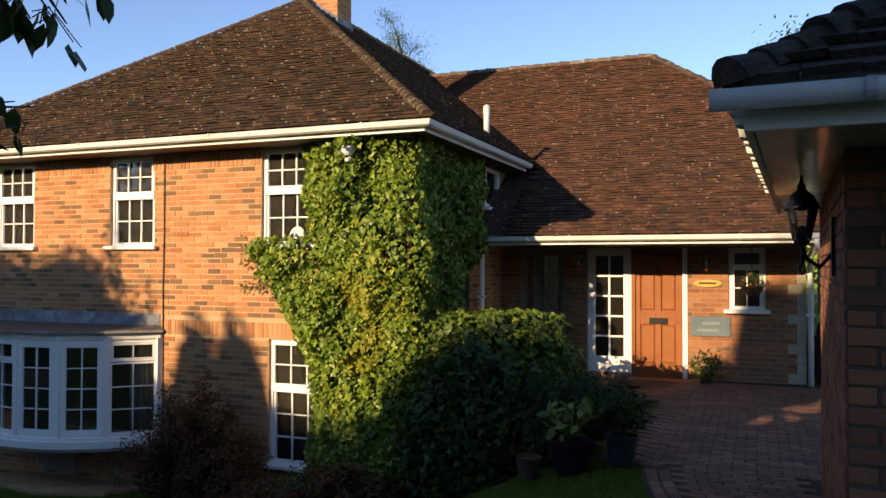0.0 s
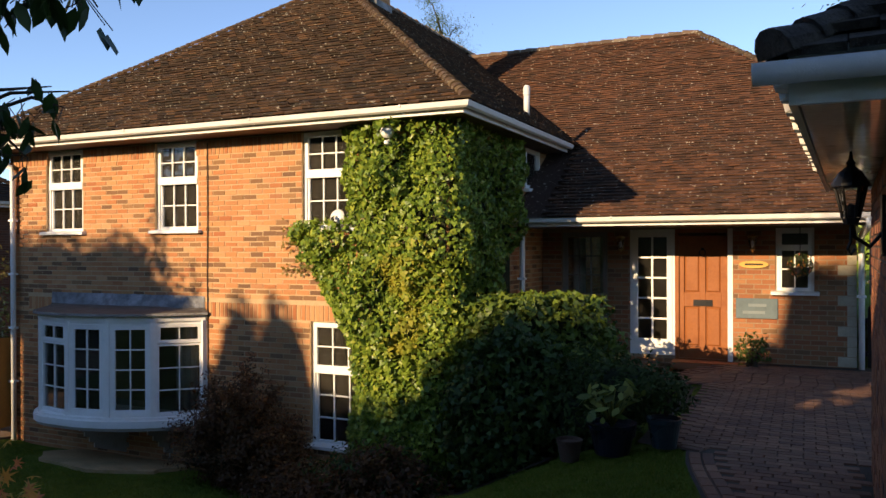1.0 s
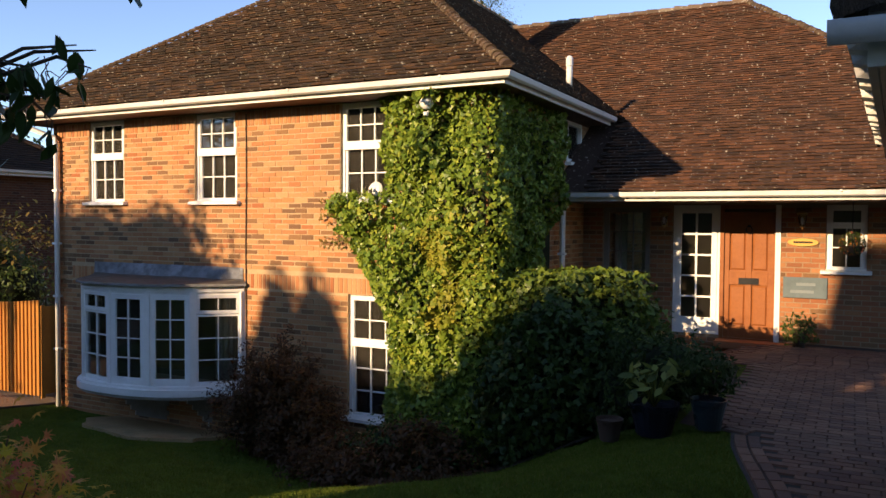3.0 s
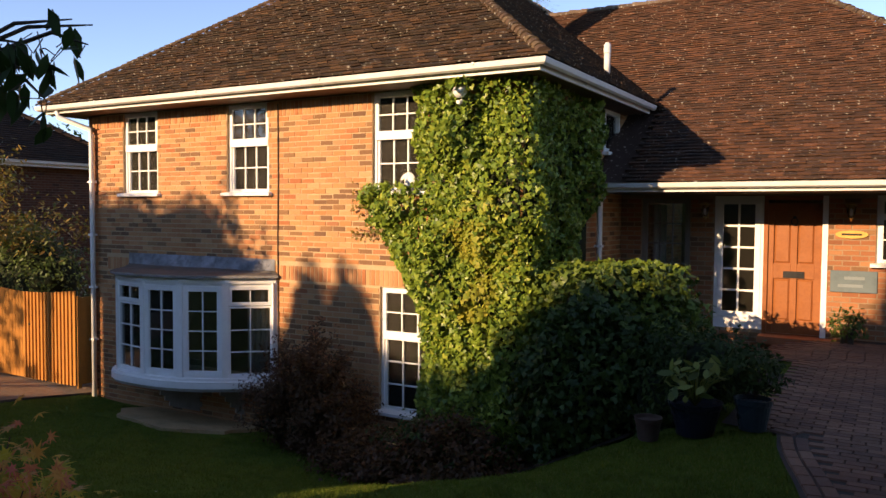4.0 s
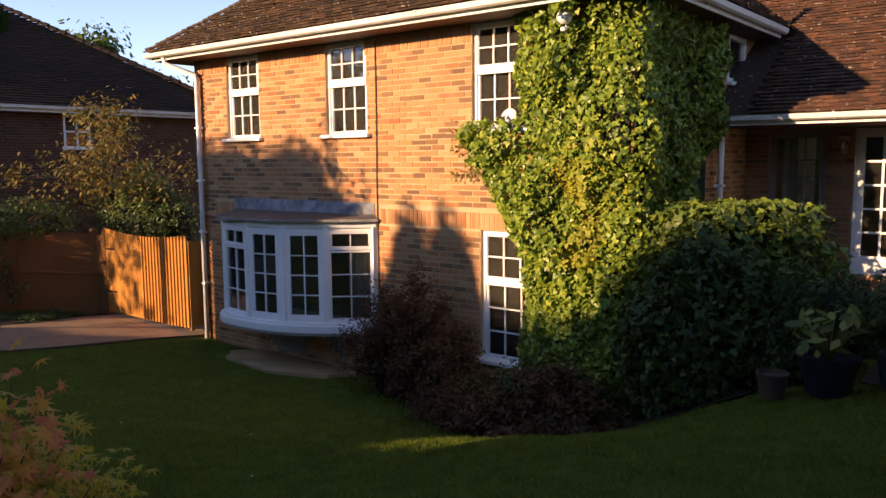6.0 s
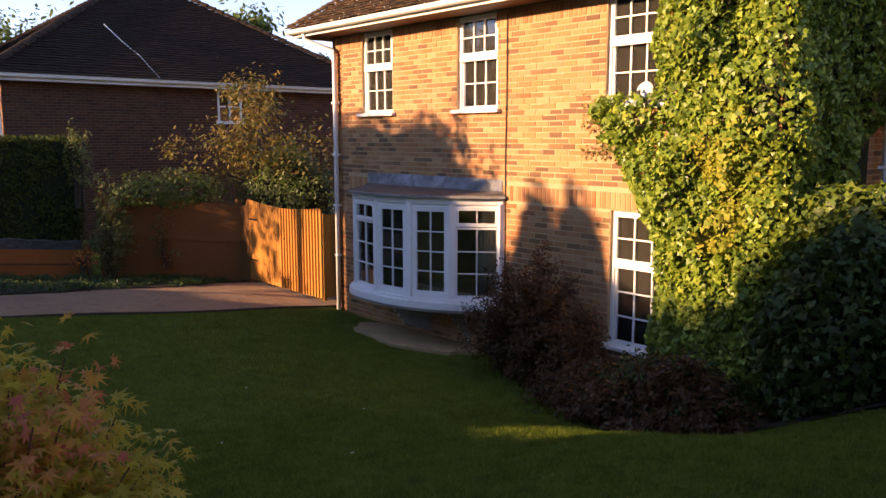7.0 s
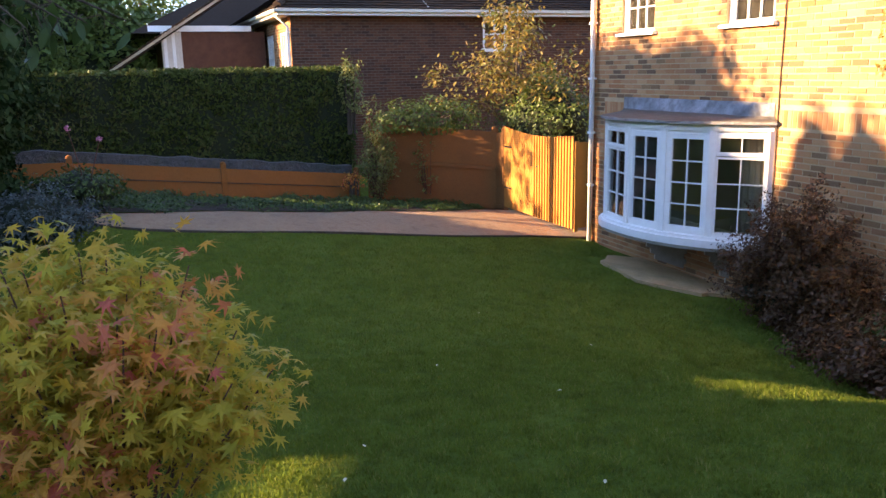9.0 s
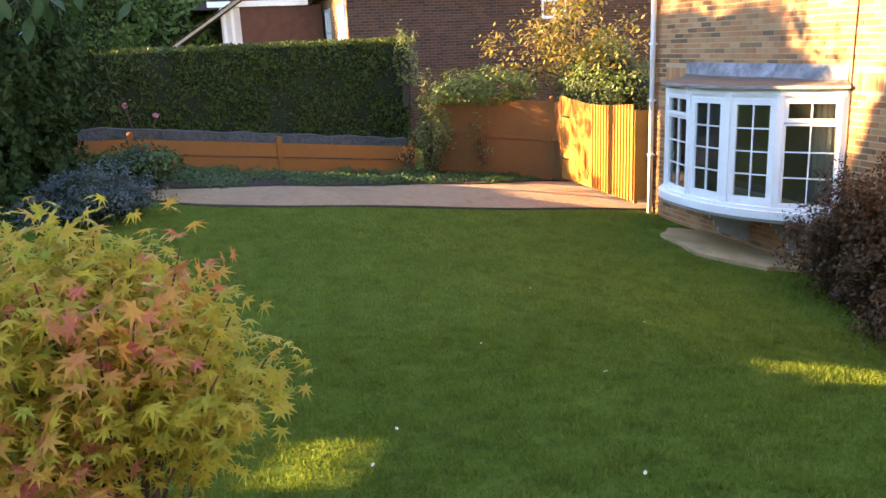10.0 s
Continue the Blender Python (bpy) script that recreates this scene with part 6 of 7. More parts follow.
M_blue = surface("blue_glazed_pot", [(0.010, 0.012, 0.020), (0.015, 0.018, 0.030)], 0.3, grain=(10, 0.3))
M_terra = surface("terracotta", [(0.075, 0.042, 0.03), (0.11, 0.06, 0.042)], 0.85, grain=(20, 0.3), stain=(5, (0.12, 0.11, 0.08), 0.5))
M_teal = surface("teal_glazed_pot", [(0.022, 0.035, 0.04), (0.03, 0.05, 0.055)], 0.3, grain=(10, 0.3))
pot(4.62, -2.05, 0.215, 0.28, M_blue, "wide dark blue glazed pot on the paving edge")
pot(5.06, -1.95, 0.15, 0.26, M_teal, "teal glazed pot at the lawn corner")
pot(4.20, -1.95, 0.12, 0.20, M_terra, "old terracotta pot under the bush")
fat = thing("fatsia", gz(4.62, -2.05, 0.27), "yellow-green large-leaved plant in a blue pot", "plant")
r = random.Random(50)
for k in range(64):
    a, e = r.uniform(0, 6.28), r.uniform(0.1, 1.4)
    tip = Vector((math.cos(a) * 0.30 * math.cos(e * .7), math.sin(a) * 0.30 * math.cos(e * .7), 0.08 + 0.30 * math.sin(e))) * r.uniform(0.7, 1.0)
    g = Geo().tube([(0, 0, 0), tip * 0.55 + Vector((0, 0, .06)), tip], 0.004, 4)
    leaf(g, tip + tip.normalized() * 0.03, Vector((math.cos(a) * .5, math.sin(a) * .5, 1)), r.uniform(0.08, 0.13), OVAL, r, 0.3)
    part("leaf", g, M_hosta if k % 3 else M_shrub, fat)
mound("porch_plant", gz(5.47, 3.45, 0.0), (0.24, 0.2, 0.24), 500, 0.05, OVAL, M_shrub, "small dark potted plant by the front door", "plant", 38, 0.5, core=False)
hb = thing("hanging_basket", (6.12, 3.55, 2.72), "wire hanging basket with red flowers by the kitchen window", "basket")
part("basket", Geo().lathe([(0.0, -0.12), (0.08, -0.10), (0.15, 0.0), (0.16, 0.02)], sides=14), M_bark, hb)
part("hook", Geo().tube([(0, 0, 0.0), (0, 0, 0.62), (0, 0.1, 0.66)], 0.006, 5), M_black, hb)
g, g2, r = Geo(), Geo(), random.Random(51)
for k in range(240):
    d = Vector((r.gauss(0, 1), r.gauss(0, 1), r.gauss(0, .7))).normalized()
    leaf(g if k % 4 else g2, d * 0.17 + Vector((0, 0, 0.05)), d, r.uniform(0.025, 0.045), OVAL, r)
part("leaves", g, M_shrub, hb, kind="stuff")
part("flowers", g2, M_maplered, hb, "small red flowers", kind="stuff")

# clipped hedge along the neighbour's boundary
hg = thing("clipped_hedge", (-12.06, -6.4, 1.0), "tall clipped dark green hedge with a sunlit top", "hedge")
g, g2, g3, r = Geo(), Geo(), Geo(), random.Random(61)
hy0, hy1, hx0, hx1, hz0, hz1 = -5.6, 3.75, -1.5, 0.36, -0.32, 1.93
for k in range(21000):
    f = r.random()
    y = r.uniform(hy0, hy1)
    if f < 0.70:
        z = r.uniform(hz0, hz1)
        p, n_ = Vector((hx1 + (wobble((y, z, 0), 1.6, 0.14) + wobble((y, z, 5), 5.0, 0.06)) - r.uniform(0, 0.10), y, z)), Vector((1, 0, 0.2))
    elif f < 0.90:
        x = r.uniform(hx0, hx1)
        p, n_ = Vector((x, y, hz1 + wobble((x, y, 3), 2.0, 0.05) + r.uniform(-0.08, 0.03))), Vector((0, 0, 1))
    else:
        x, z = r.uniform(hx0, hx1), r.uniform(hz0, hz1)
        p, n_ = Vector((x, hy1 + r.uniform(-0.1, 0.04), z)), Vector((0, 1, 0.2))
    tone = noise.noise(p * 1.3) + 0.7 * noise.noise(p * 3.1) + r.gauss(0, 0.22)
    leaf(g if tone < 0.0 else g2 if tone < 0.75 else g3, p, n_, r.uniform(0.045, 0.095), OVAL, r, 0.2, wild=0.7)
part("leaves", g, M_hedged, hg, kind="stuff")
part("lighter_leaves", g2, M_hedge, hg, "lighter green hedge leaves", kind="stuff")
part("young_leaves", g3, M_shrub, hg, "young bright hedge leaves", kind="stuff")
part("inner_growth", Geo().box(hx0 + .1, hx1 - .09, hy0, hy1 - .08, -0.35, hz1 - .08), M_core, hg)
part("stems", Geo().box(-0.6, -0.5, -5, 3, -0.9, -0.2), M_bark, hg)


def tree(name, at, trunk_h, spread, crown_h, n, size, shape, mat, label, seed, limbs=9, lean=(0, 0), trunk_r=0.12, gaps=0.35, category="tree", clump=0.45):
    """A tapered trunk, limbs and leaves gathered in uneven clumps along the limbs."""
    ob = thing(name, at, label, category)
    r, wood, g = random.Random(seed), Geo(), Geo()
    top = Vector((lean[0], lean[1], trunk_h + crown_h * 0.8))
    mid = Vector((lean[0] * 0.4 + r.uniform(-.1, .1), lean[1] * 0.4, trunk_h))
    wood.tube([(0, 0, -0.2), mid * 0.5, mid, (mid + top) / 2, top], [trunk_r, trunk_r * .85, trunk_r * .7, trunk_r * .4, trunk_r * .1], 8)
    tips = []
    for k in range(limbs):
        f = r.uniform(0.0, 1.0)
        b = mid.lerp(top, f * 0.9)
        a = 2.399 * k + r.uniform(-.4, .4)
        reach = spread * (1 - 0.55 * f) * r.uniform(0.6, 1.05)
        e = b + Vector((math.cos(a) * reach, math.sin(a) * reach, crown_h * r.uniform(0.05, 0.35)))
        c = b.lerp(e, 0.5) + Vector((0, 0, 0.08 * crown_h))
        wood.tube([b, c, e], [trunk_r * .4, trunk_r * .25, trunk_r * .06], 5)
        tips += [b.lerp(c, .7), c, c.lerp(e, .5), e]
        for j in range(3):
            q = c.lerp(e, r.random()) + Vector((r.gauss(0, .3), r.gauss(0, .3), r.gauss(0.1, .2))) * reach * 0.5
            wood.tube([c.lerp(e, .3), q], [trunk_r * .12, trunk_r * .03], 4)
            tips.append(q)
    tips.append(top)
    part("trunk", wood, M_bark, ob)
    tips = [(t, r.uniform(0.5, 1.2)) for t in tips if r.random() > gaps * 0.4]
    for k in range(n):
        t, s = r.choice(tips)
        d = Vector((r.gauss(0, 1), r.gauss(0, 1), r.gauss(0, .8)))
        p = t + d * (clump * s * spread * 0.33)
        leaf(g, p, Vector((d.x * .4, d.y * .4, 1)), size * r.uniform(0.6, 1.3), shape, r, 0.6)
    part("crown", g, mat, ob, kind="stuff")
    return ob


tree("apple_tree", (-10.5, 0.85, 0.2), 1.6, 2.2, 2.7, 4300, 0.085, OVAL, M_apple, "small apple tree with sparse yellow-brown autumn leaves", 71, 11, trunk_r=0.07, clump=0.36)
mound("garden_shrub", (-9.8, 1.25, 0.2), (1.45, 1.1, 1.25), 6500, 0.07, OVAL, M_shrub, "leafy green shrub behind the side gate", "shrub", 72, 0.4)
arching("climbing_rose", (-9.95, -2.70, 0.25), 0.62, 2.15, 60, 60, 0.055, M_rose, "straggling rose with pale leaves in front of the fence", 73)
mound("climbing_rose", (-11.66, -2.72, 1.55), (0.26, 0.30, 0.78), 900, 0.06, OVAL, M_rose, "pale climbing rose over the hedge end", "climber", 82, 0.6, core=False)
mound("climbing_rose", (-10.2, -1.5, 1.35), (0.75, 1.2, 0.42), 3400, 0.065, OVAL, M_shrub, "leafy climber spilling over the fence top", "climber", 74, 0.6, core=False)
arching("climbing_rose", (-9.85, -1.6, 0.25), 0.5, 1.7, 12, 20, 0.06, M_rose, "thin rose stems trailing on the tall fence", 83)
g, r = Geo(), random.Random(85)
for k in range(230):
    y = r.uniform(-9.6, -0.7)
    x = r.uniform(-9.95, far(y) - 0.12)
    rad_, h_ = r.uniform(0.18, 0.38), r.uniform(0.03, 0.12) + (0.08 if x < -9.4 else 0)
    for j in range(110):
        a, f = r.uniform(0, 6.28), math.sqrt(r.random())
        qx, qy = x + math.cos(a) * rad_ * f, y + math.sin(a) * rad_ * f
        leaf(g, Vector((qx, qy, ground_z(qx, qy) + 0.04 + h_ * (1 - f * f) * r.uniform(0.5, 1.0))), Vector((0.3, 0, 1)), r.uniform(0.03, 0.06), OVAL, r, 0.3)
tagged(new("border_plants", g.mesh("border_plants", M_bush)), "low dark green border plants below the fences", "border", kind="stuff")
mound("pink_shrub", (-10.0, -3.2, 0.35), (0.15, 0.28, 0.22), 170, 0.05, OVAL, M_maplered, "small red-pink flowering shrub by the fence", "shrub", 77, 0.6, core=False)
mound("silver_shrub", gz(-5.6, -8.75, -0.12), (0.95, 0.8, 0.36), 6500, 0.045, OVAL, M_grey, "grey-leaved lavender mound at the lawn edge", "shrub", 78, 0.75, wild=0.8)
mound("dark_shrub", gz(-7.3, -8.3), (0.7, 0.75, 0.32), 2000, 0.06, OVAL, M_bush, "dark green shrub near the low fence", "shrub", 79, 0.5)
mound("evergreen_shrub", gz(-7.3, -10.06, -1.5), (1.5, 1.35, 3.1), 32000, 0.105, OVAL, M_dark_ev, "tall dark evergreen shrub at the garden edge", "shrub", 80, 0.7, core=False, wild=0.9)
rs = thing("rose_bush", gz(-7.0, -8.1), "thin rose stems with pink blooms", "flower")
part("stems", Geo().tube([(0, 0, 0), (0.05, 0.1, 0.6), (0.0, 0.25, 1.1)], 0.008, 5).tube([(0, 0, 0), (-.05, -.05, 0.7), (0.05, -.15, 1.25)], 0.008, 5), M_twig, rs)
g, r = Geo(), random.Random(81)
for c in ((0, .25, 1.12), (.05, -.15, 1.3)):
    for k in range(24):
        d = Vector((r.gauss(0, 1), r.gauss(0, 1), r.gauss(0, 1))).normalized()
        leaf(g, Vector(c) + d * 0.04, d, 0.035, OVAL, r)
part("blooms", g, leafmat("pink_petal", [(0.6, 0.16, 0.28), (0.65, 0.25, 0.36)]), rs, "pink rose blooms", kind="stuff")

# Japanese maple close to the path
mp = thing("japanese_maple", (3.70, -7.60, ground_z(3.70, -7.60)), "young Japanese maple with yellow-green and red autumn leaves", "maple")
wood, g, g2, r = Geo(), Geo(), Geo(), random.Random(91)
mb = Vector(mp.location)
for k in range(46):
    a, f = 2.399 * k, (k + 0.5) / 46
    rad_ = 0.42 * math.sqrt(f) * r.uniform(0.8, 1.1)
    h = 1.12 - 0.42 * (rad_ / 0.52) ** 2 + r.uniform(-0.12, 0.14)
    e = Vector((math.cos(a) * rad_, math.sin(a) * rad_, h))
    c = Vector((e.x * 0.45, e.y * 0.45, h * 0.62))
    part("stem", Geo().tube([(r.uniform(-.05, .05), r.uniform(-.05, .05), -0.05), c * 0.55, c, e], [0.009, 0.007, 0.004, 0.002], 5), M_twig, mp)
    red = 0.40 if (0.05 < e.x and -0.15 < e.y < 0.3) else 0.02
    isred = r.random() < red
    for j in range(105):
        s = r.random() ** 0.7 * 1.05
        p = c.lerp(e, s) + Vector((r.triangular(-.15, .15), r.triangular(-.15, .15), r.triangular(-.12, .12)))
        tgt = g2 if (isred and s > 0.6) else g
        leaf(tgt, p, Vector((p.x * .4, p.y * .4, 1)), r.uniform(0.029, 0.050), LOBES, r, 0.5, fold=0.25, wild=0.6)
part("leaves", g, M_maple, mp, kind="stuff")
part("red_leaves", g2, M_maplered, mp, "pink and orange-red leaves", kind="stuff")

# overhanging cherry bough
ch_t = thing("cherry_tree", (2.1, -9.6, ground_z(2.1, -9.6)), "cherry tree with an overhanging bough of dark leaves", "tree")
cb0 = Vector(ch_t.location)
wood, g, r = Geo(), Geo(), random.Random(95)
tr_top = Vector((2.2, -9.4, 4.6)) - cb0
wood.tube([(0, 0, -.2), (0.03, 0.05, 1.6), tr_top], [0.13, 0.11, 0.06], 8)
boughs = [((4.41, -7.88, 3.76), (4.56, -7.79, 3.66)), ((4.45, -7.83, 3.80), (4.58, -7.76, 3.65)), ((4.47, -7.82, 3.80), (4.61, -7.74, 3.68)), ((4.49, -7.80, 3.81), (4.63, -7.70, 3.65)),
          ((4.54, -7.75, 3.83), (4.69, -7.68, 3.74)), ((4.39, -7.87, 3.71), (4.54, -7.80, 3.66)),
          ((3.88, -7.67, 3.40), (4.17, -7.46, 3.54)), ((3.88, -7.67, 3.40), (4.20, -7.42, 3.53)), ((3.97, -7.54, 3.46), (4.18, -7.42, 3.48)), ((3.90, -7.63, 3.40), (4.09, -7.55, 3.47)),
          ((3.90, -7.63, 3.39), (4.10, -7.51, 3.39)), ((3.95, -7.56, 3.39), (4.10, -7.49, 3.33)), ((3.88, -7.67, 3.43), (4.06, -7.59, 3.48)), ((3.87, -7.67, 3.32), (4.05, -7.58, 3.39)), ((3.85, -7.68, 3.25), (4.04, -7.58, 3.32)),
          ((3.0, -7.95, 3.10), (3.12, -7.72, 2.97)), ((3.0, -7.95, 3.10), (3.10, -7.62, 2.99)), ((2.9, -7.9, 3.12), (3.10, -7.55, 2.98)), ((2.9, -7.9, 3.12), (3.08, -7.44, 2.99))]
for c, e in boughs:
    c, e = Vector(c) - cb0, Vector(e) - cb0
    wood.tube([tr_top, c, c.lerp(e, .6) + Vector((0, 0, .04)), e], [0.03, 0.010, 0.006, 0.002], 5)
    for j in range(8):
        q = c.lerp(e, r.uniform(0.45, 1.02))
        p = q + Vector((r.gauss(0, .03), r.gauss(0, .03), r.gauss(-0.02, .025)))
        wood.tube([q, p], 0.0018, 3)
        leaf(g, p - Vector((0, 0, .03)), Vector((r.gauss(0, 1), r.gauss(0, 1), .5)), r.uniform(0.050, 0.075), OVAL, r, 1.6, fold=0.3)
part("trunk", wood, M_bark, ch_t)
part("leaves", g, M_cherry, ch_t, kind="stuff")

# trees far behind
tree("birch_tree", (-10.2, 26.5, 0), 9.4, 1.9, 6.2, 8000, 0.11, SLIM, M_tree, "weeping birch rising behind the roof", 101, 16, trunk_r=0.10, clump=0.6)
tree("far_tree", (8.6, 24, 0), 4.6, 3.4, 7.2, 9000, 0.15, OVAL, M_tree, "broad green tree behind the wing roof", 102, 13, trunk_r=0.3)
for k, (x, y, h, s) in enumerate(((-32, 10.3, 5.6, 4.2), (-37, 2, 5.5, 5.0), (-34, -9, 5, 5.0), (-30, -14, 4.5, 4.6), (-42, -6, 7, 6.0), (-27.6, 9.0, 6.0, 2.4), (-26.8, 12.4, 5.0, 2.2), (-38, -18, 7, 6.5), (-27, -19, 4, 4.5))):
    tree("far_tree", (x, y, 0.5), h * 0.4, s, h, 7000, 0.22, OVAL, M_tree, "tall green tree beyond the neighbouring house", 110 + k, 14, trunk_r=0.3, clump=0.6)

mound("far_hedge", (-31, -8.5, 0.5), (2.0, 5.5, 2.6), 7000, 0.30, OVAL, M_tree, "loose green hedge behind the neighbouring house", "hedge", 155, 0.5)

# unseen tall tree screen, shaped to shade the garden, and trees beyond it
HX = [-20, -15.4, -15.1, -12.7, -12.55, -11.3, -10.4, -9.55, -9.15, -9.02, -8.85, -8.35, -8.2, -8.05, -7.8, -7.69, -7.54, -7.43, -7.35, -7.22, -7.14, -7.03, -6.9, -6.8, -6.69, -6.58, -6.47, -6.33, -6.21, -6.1, -6.0, -4.4, -3.7, -2.05, -1.75, -1.6, 1.5, 12]
HZ = [6.0, 6.0, 3.5, 3.5, 8.1, 8.12, 8.0, 8.1, 7.95, 7.65, 7.28, 7.15, 6.5, 6.1, 6.12, 6.47, 6.95, 7.12, 7.18, 7.1, 6.93, 6.72, 6.86, 7.06, 7.16, 7.06, 6.97, 6.8, 6.6, 6.05, 5.85, 5.8, 6.75, 7.2, 7.75, 8.7, 9.2, 9.2]
# Openings cut in the screen to throw sunlit patches: x, x, z, z.
GAPS = [(-2.48, -2.35, 4.46, 4.58), (-2.35, -2.08, 4.49, 4.67), (-2.08, -1.8, 4.56, 4.73), (-1.25, -0.62, 3.75, 3.91), (-0.25, 0.2, 6.3, 6.75), (-0.1, 0.3, 6.75, 7.0), (0.95, 2.15, 6.6, 7.8), (-12.75, -11.9, 4.4, 6.45)]


def hedge_top(x):
    return float(np.interp(x, HX, HZ))


bh = thing("shade_screen", (0, -16, 0.6), "tall unseen evergreen screen shaped to cast the garden's shadows", "hedge")
g = Geo()
xs = [-20 + 0.05 * k for k in range(641)]
for xa, xb in zip(xs, xs[1:]):
    za, zb = hedge_top(xa) - 0.72 + wobble((xa, 0, 9), 3.0, 0.07), hedge_top(xb) - 0.72 + wobble((xb, 0, 9), 3.0, 0.07)
    cuts = [-0.6]
    for a_, b_, c_, d_ in GAPS:
        if a_ < (xa + xb) / 2 < b_:
            cuts += [c_ - 0.6, d_ - 0.6]
    cuts.append(None)
    for lo_, hi_ in zip(cuts[::2], cuts[1::2]):
        ua, ub = (za, zb) if hi_ is None else (hi_, hi_)
        g.hexa([(xa, -0.2, lo_), (xb, -0.2, lo_), (xb, 0.0, lo_), (xa, 0.0, lo_), (xa, -0.2, ua), (xb, -0.2, ub), (xb, 0, ub), (xa, 0, ua)], skip=(3, 5))
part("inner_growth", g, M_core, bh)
g, r = Geo(), random.Random(120)
for k in range(9000):
    x = r.uniform(-18, 10)
    z = hedge_top(x) - 0.6 - r.expovariate(1.2) + 0.12
    if any(a_ - 0.1 < x < b_ + 0.1 and c_ - 0.7 < z < d_ - 0.5 for a_, b_, c_, d_ in GAPS):
        continue
    leaf(g, Vector((x, r.uniform(-0.3, 0.1), max(0, z))), Vector((0, 0.6, 0.6)), r.uniform(0.08, 0.18), OVAL, r)
part("leaves", g, M_dark_ev, bh, kind="stuff")

# Sparse leaves added to dapple the light on the side gate.
g, r = Geo(), random.Random(121)
for k in range(1500):
    x = r.uniform(-15.3, -12.2)
    z = r.uniform(2.6, 6.2)
    if noise.noise((x * 1.5, z * 1.5, 1)) + 0.45 * (-13.4 - x) + r.gauss(0, 0.1) > 0.12:
        leaf(g, Vector((x, r.uniform(-0.4, 0.1), z)), Vector((0, 0.8, 0.3)), r.uniform(0.10, 0.20), OVAL, r)
part("thin_foliage", g, M_dark_ev, bh, kind="stuff")
# Out-of-view trees added so the panes reflect dark leaves, not sky.
for k in range(9):
    tree("backdrop_tree", (-38 + 8 * k, -32 - 2 * (k % 2), 0.3), 2.0, 5.0, 8.0 if k < 2 else 4.6, 3200, 0.42, OVAL, M_dark_ev, "unseen dark tree that blocks sky from window reflections", 160 + k, 12, trunk_r=0.3, clump=0.7)

# sunlit hedge at the end of the back garden
mound("garden_hedge", (8.6, 34, 0.8), (5, 1.0, 2.2), 5000, 0.22, OVAL, leafmat("bright_hedge_leaf", [(0.20, 0.30, 0.04), (0.26, 0.36, 0.05)]), "bright green hedge at the end of the back garden", "hedge", 130, 0.2)

# ---- planting bed along the house ----
def bed_line(x):
    """Front edge of the bed at the foot of the house."""
    return float(np.interp(x, (-6.1, -1.7, -0.8, 0.5, 1.8, 2.4, 3.2, 3.9, 4.7), (-0.15, -0.2, -0.6, -1.15, -1.42, -1.58, -1.5, -1.45, -1.9)))


g = Geo()
xs = [-1.9 + 0.25 * k for k in range(24)]
for xa, xb in zip(xs, xs[1:]):
    for k in range(6):
        q = [(v, bed_line(v) * (1 - f / 6) - 0.02) for f, v in ((k, xa), (k, xb), (k + 1, xb), (k + 1, xa))]
        g.poly([(x, y, ground_z(x, y) + 0.03 + 0.02 * noise.noise((x * 4, y * 4, 0))) for x, y in q])
tagged(new("house_bed", g.mesh("house_bed", M_soil, True)), "dark soil planting bed along the foot of the house", "bed", kind="structure")

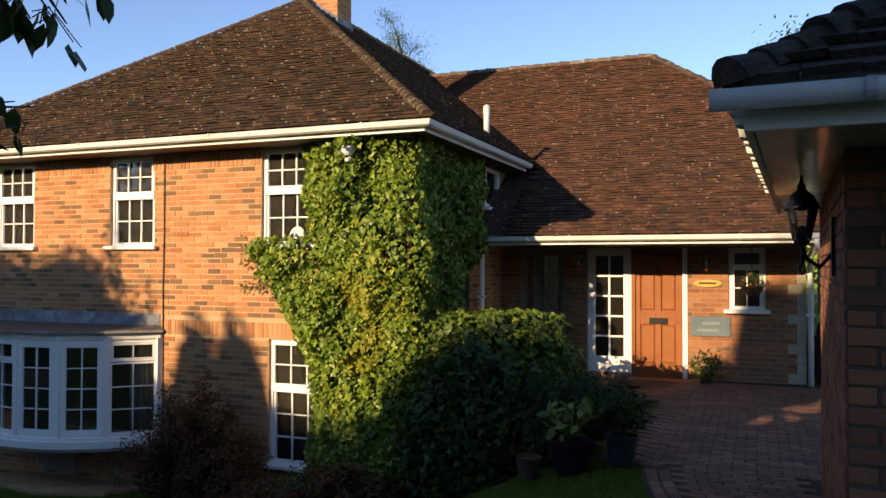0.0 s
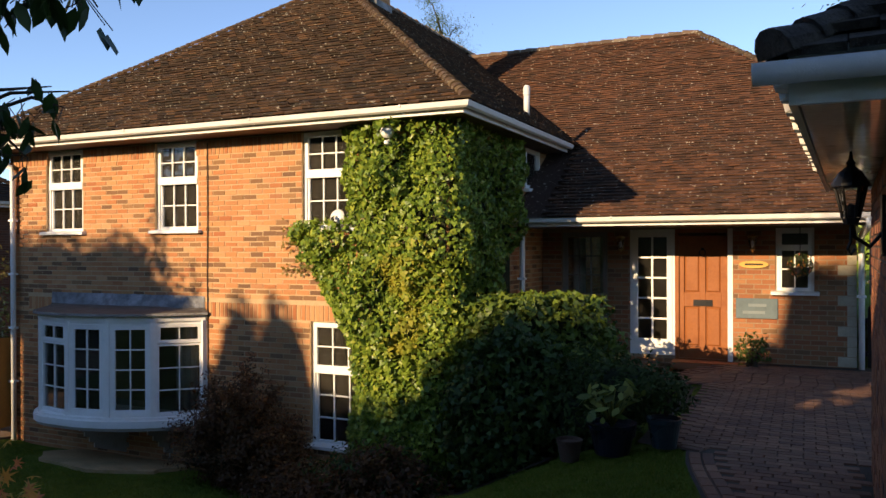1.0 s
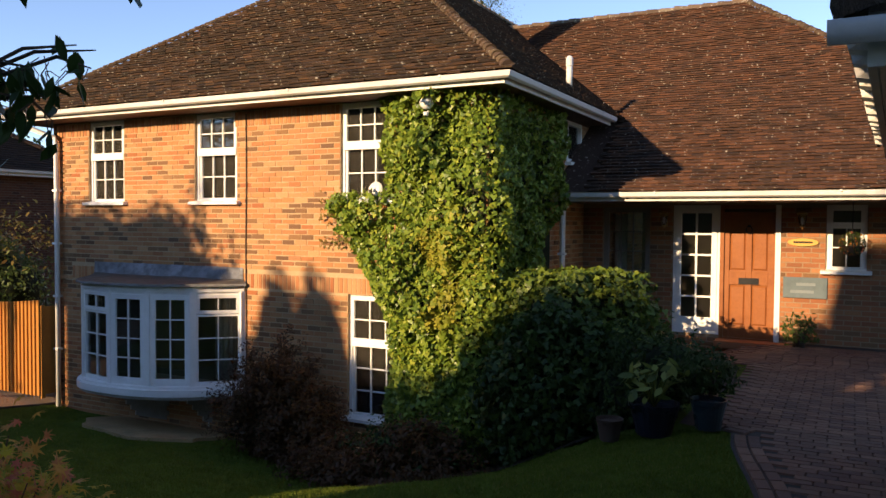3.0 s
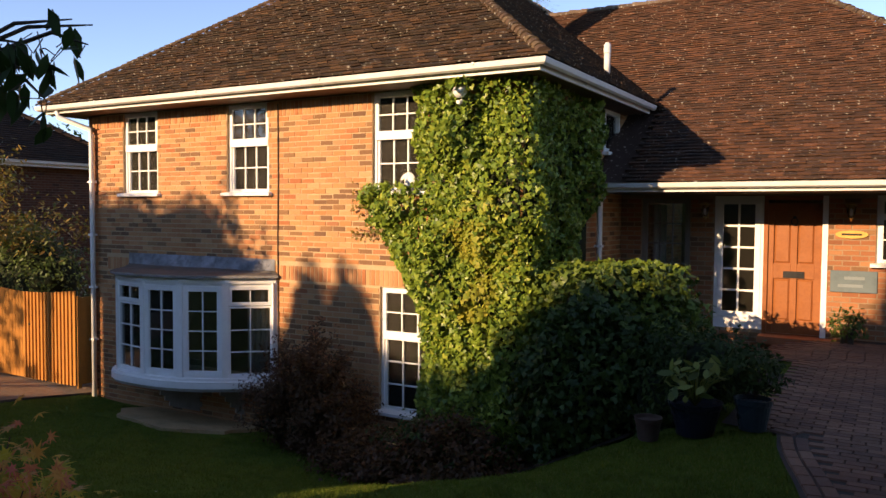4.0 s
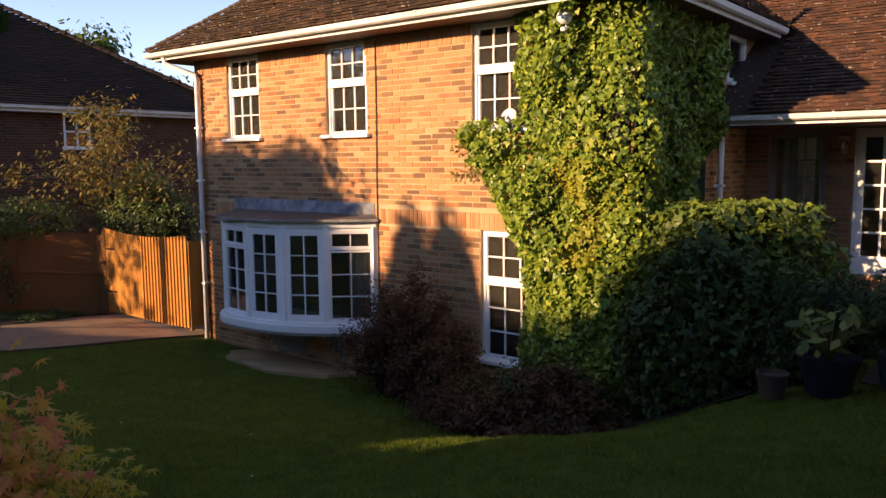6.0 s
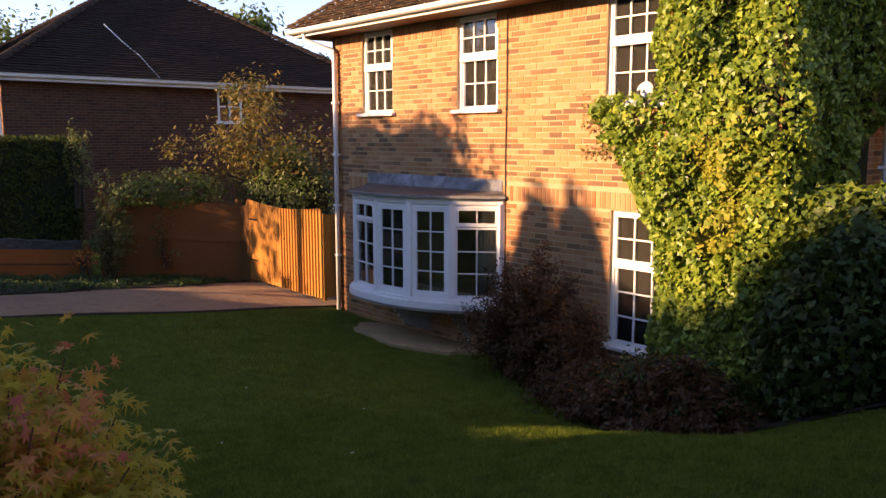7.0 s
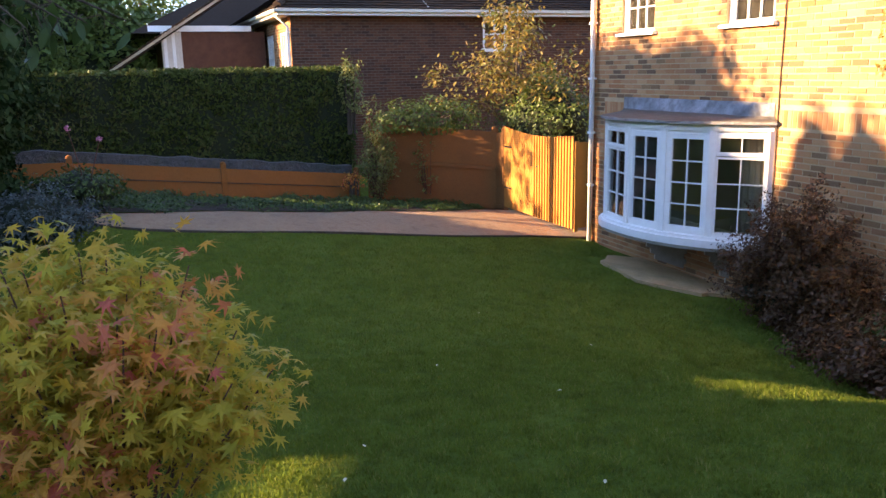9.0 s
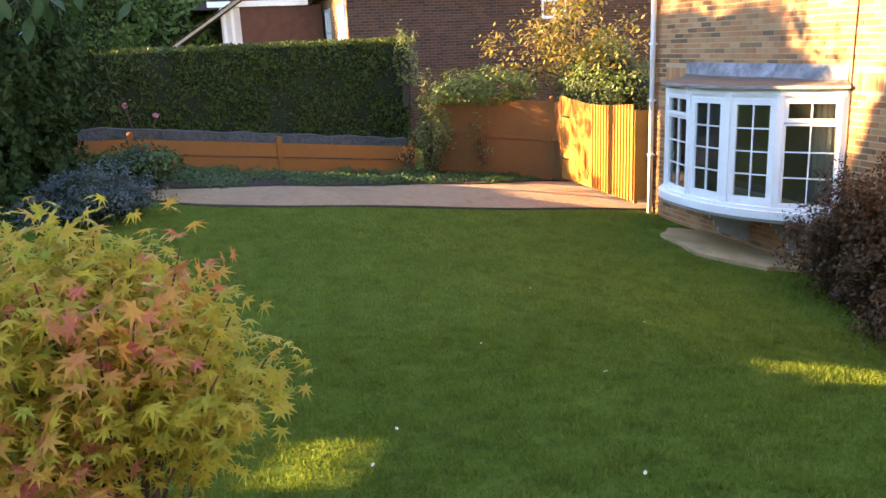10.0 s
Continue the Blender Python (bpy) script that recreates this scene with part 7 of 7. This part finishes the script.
# ---- turf ----
def turf(name, n, x0, x1, y0, y1, h, seed, label):
    """Grass blades as single triangles, leaning at random, thicker in tufts."""
    rs_ = np.random.RandomState(seed)
    x, y = rs_.uniform(x0, x1, n), rs_.uniform(y0, y1, n)
    keep = np.array([a > near(b) + 0.05 and a < lawn_edge(b) - 0.02 and b < bed_line(a) and not (-4.7 < a < -2.0 and b > -1.0) for a, b in zip(x, y)])
    x, y = x[keep], y[keep]
    z = np.array([ground_z(a, b) + 0.015 * noise.noise((a * 0.8, b * 0.8, 0)) for a, b in zip(x, y)])
    n = len(x)
    clump = np.array([noise.noise((p * 5.0, q * 5.0, 3)) + 0.7 * noise.noise((p * 14.0, q * 14.0, 5)) for p, q in zip(x, y)])
    hh = h * rs_.uniform(0.5, 1.2, n) * np.clip(1.0 + 0.9 * clump, 0.35, 2.0)
    a, w = rs_.uniform(0, 6.283, n), rs_.uniform(0.003, 0.006, n)
    lx, ly = rs_.normal(0, 0.5, n) * hh, rs_.normal(0, 0.5, n) * hh
    v = np.empty((n, 3, 3))
    v[:, 0] = np.stack([x - np.cos(a) * w, y - np.sin(a) * w, z - 0.005], 1)
    v[:, 1] = np.stack([x + np.cos(a) * w, y + np.sin(a) * w, z - 0.005], 1)
    v[:, 2] = np.stack([x + lx, y + ly, z + hh], 1)
    me = bpy.data.meshes.new(name)
    me.vertices.add(3 * n)
    me.vertices.foreach_set("co", v.ravel())
    me.loops.add(3 * n)
    me.loops.foreach_set("vertex_index", np.arange(3 * n, dtype=np.int32))
    me.polygons.add(n)
    me.polygons.foreach_set("loop_start", np.arange(0, 3 * n, 3, dtype=np.int32))
    me.update(calc_edges=True)
    me.materials.append(M_blade)
    return tagged(new(name, me), label, "grass", kind="stuff")


M_blade = leafmat("grass_blade", [(0.092, 0.142, 0.017), (0.128, 0.186, 0.025), (0.16, 0.205, 0.034), (0.10, 0.15, 0.019), (0.24, 0.24, 0.065)], rough=0.8, translucent=0.3, spec=0.05, stain=(5.0, (0.06, 0.085, 0.014), 0.6))
turf("grass", 260000, 0.0, 5.6, -8.4, -1.4, 0.024, 1, "short mown grass blades of the near lawn")
turf("grass", 130000, -7.0, 0.0, -9.0, -0.2, 0.030, 2, "short mown grass blades of the far lawn")
M_fallen = leafmat("fallen_leaf", [(0.5, 0.42, 0.25), (0.6, 0.55, 0.38)], translucent=0.1)
r = random.Random(140)
for x, y in ((2.35, -6.55), (2.75, -6.75), (0.75, -5.55), (1.9, -5.2), (-1.5, -4.2), (3.3, -5.8), (0.2, -3.9)):
    g = Geo()
    a = r.uniform(0, 6.28)
    g.poly([(0.028 * (u * math.cos(a) - w * math.sin(a)), 0.028 * (u * math.sin(a) + w * math.cos(a)), 0.03 + 0.012 * abs(u) * r.random()) for u, w in OVAL])
    ob = new("fallen_leaf", g.mesh("fallen_leaf", M_fallen))
    ob.location = (x, y, ground_z(x, y) + 0.01)
    tagged(ob, "pale dry fallen leaf lying on the lawn", "leaf", "fallen leaves")

for x, y, rx, rz, sd in ((-29.0, -14.0, 3.0, 5.0, 151), (-30.5, -11.0, 3.0, 4.8, 152), (-26.0, -17.5, 3.2, 5.8, 153)):
    mound("conifer", (x, y, 0.6), (rx, rx, rz), 26000, 0.15, OVAL, M_tree, "large dark conifer beyond the hedge", "tree", sd, 0.6, wild=0.8)
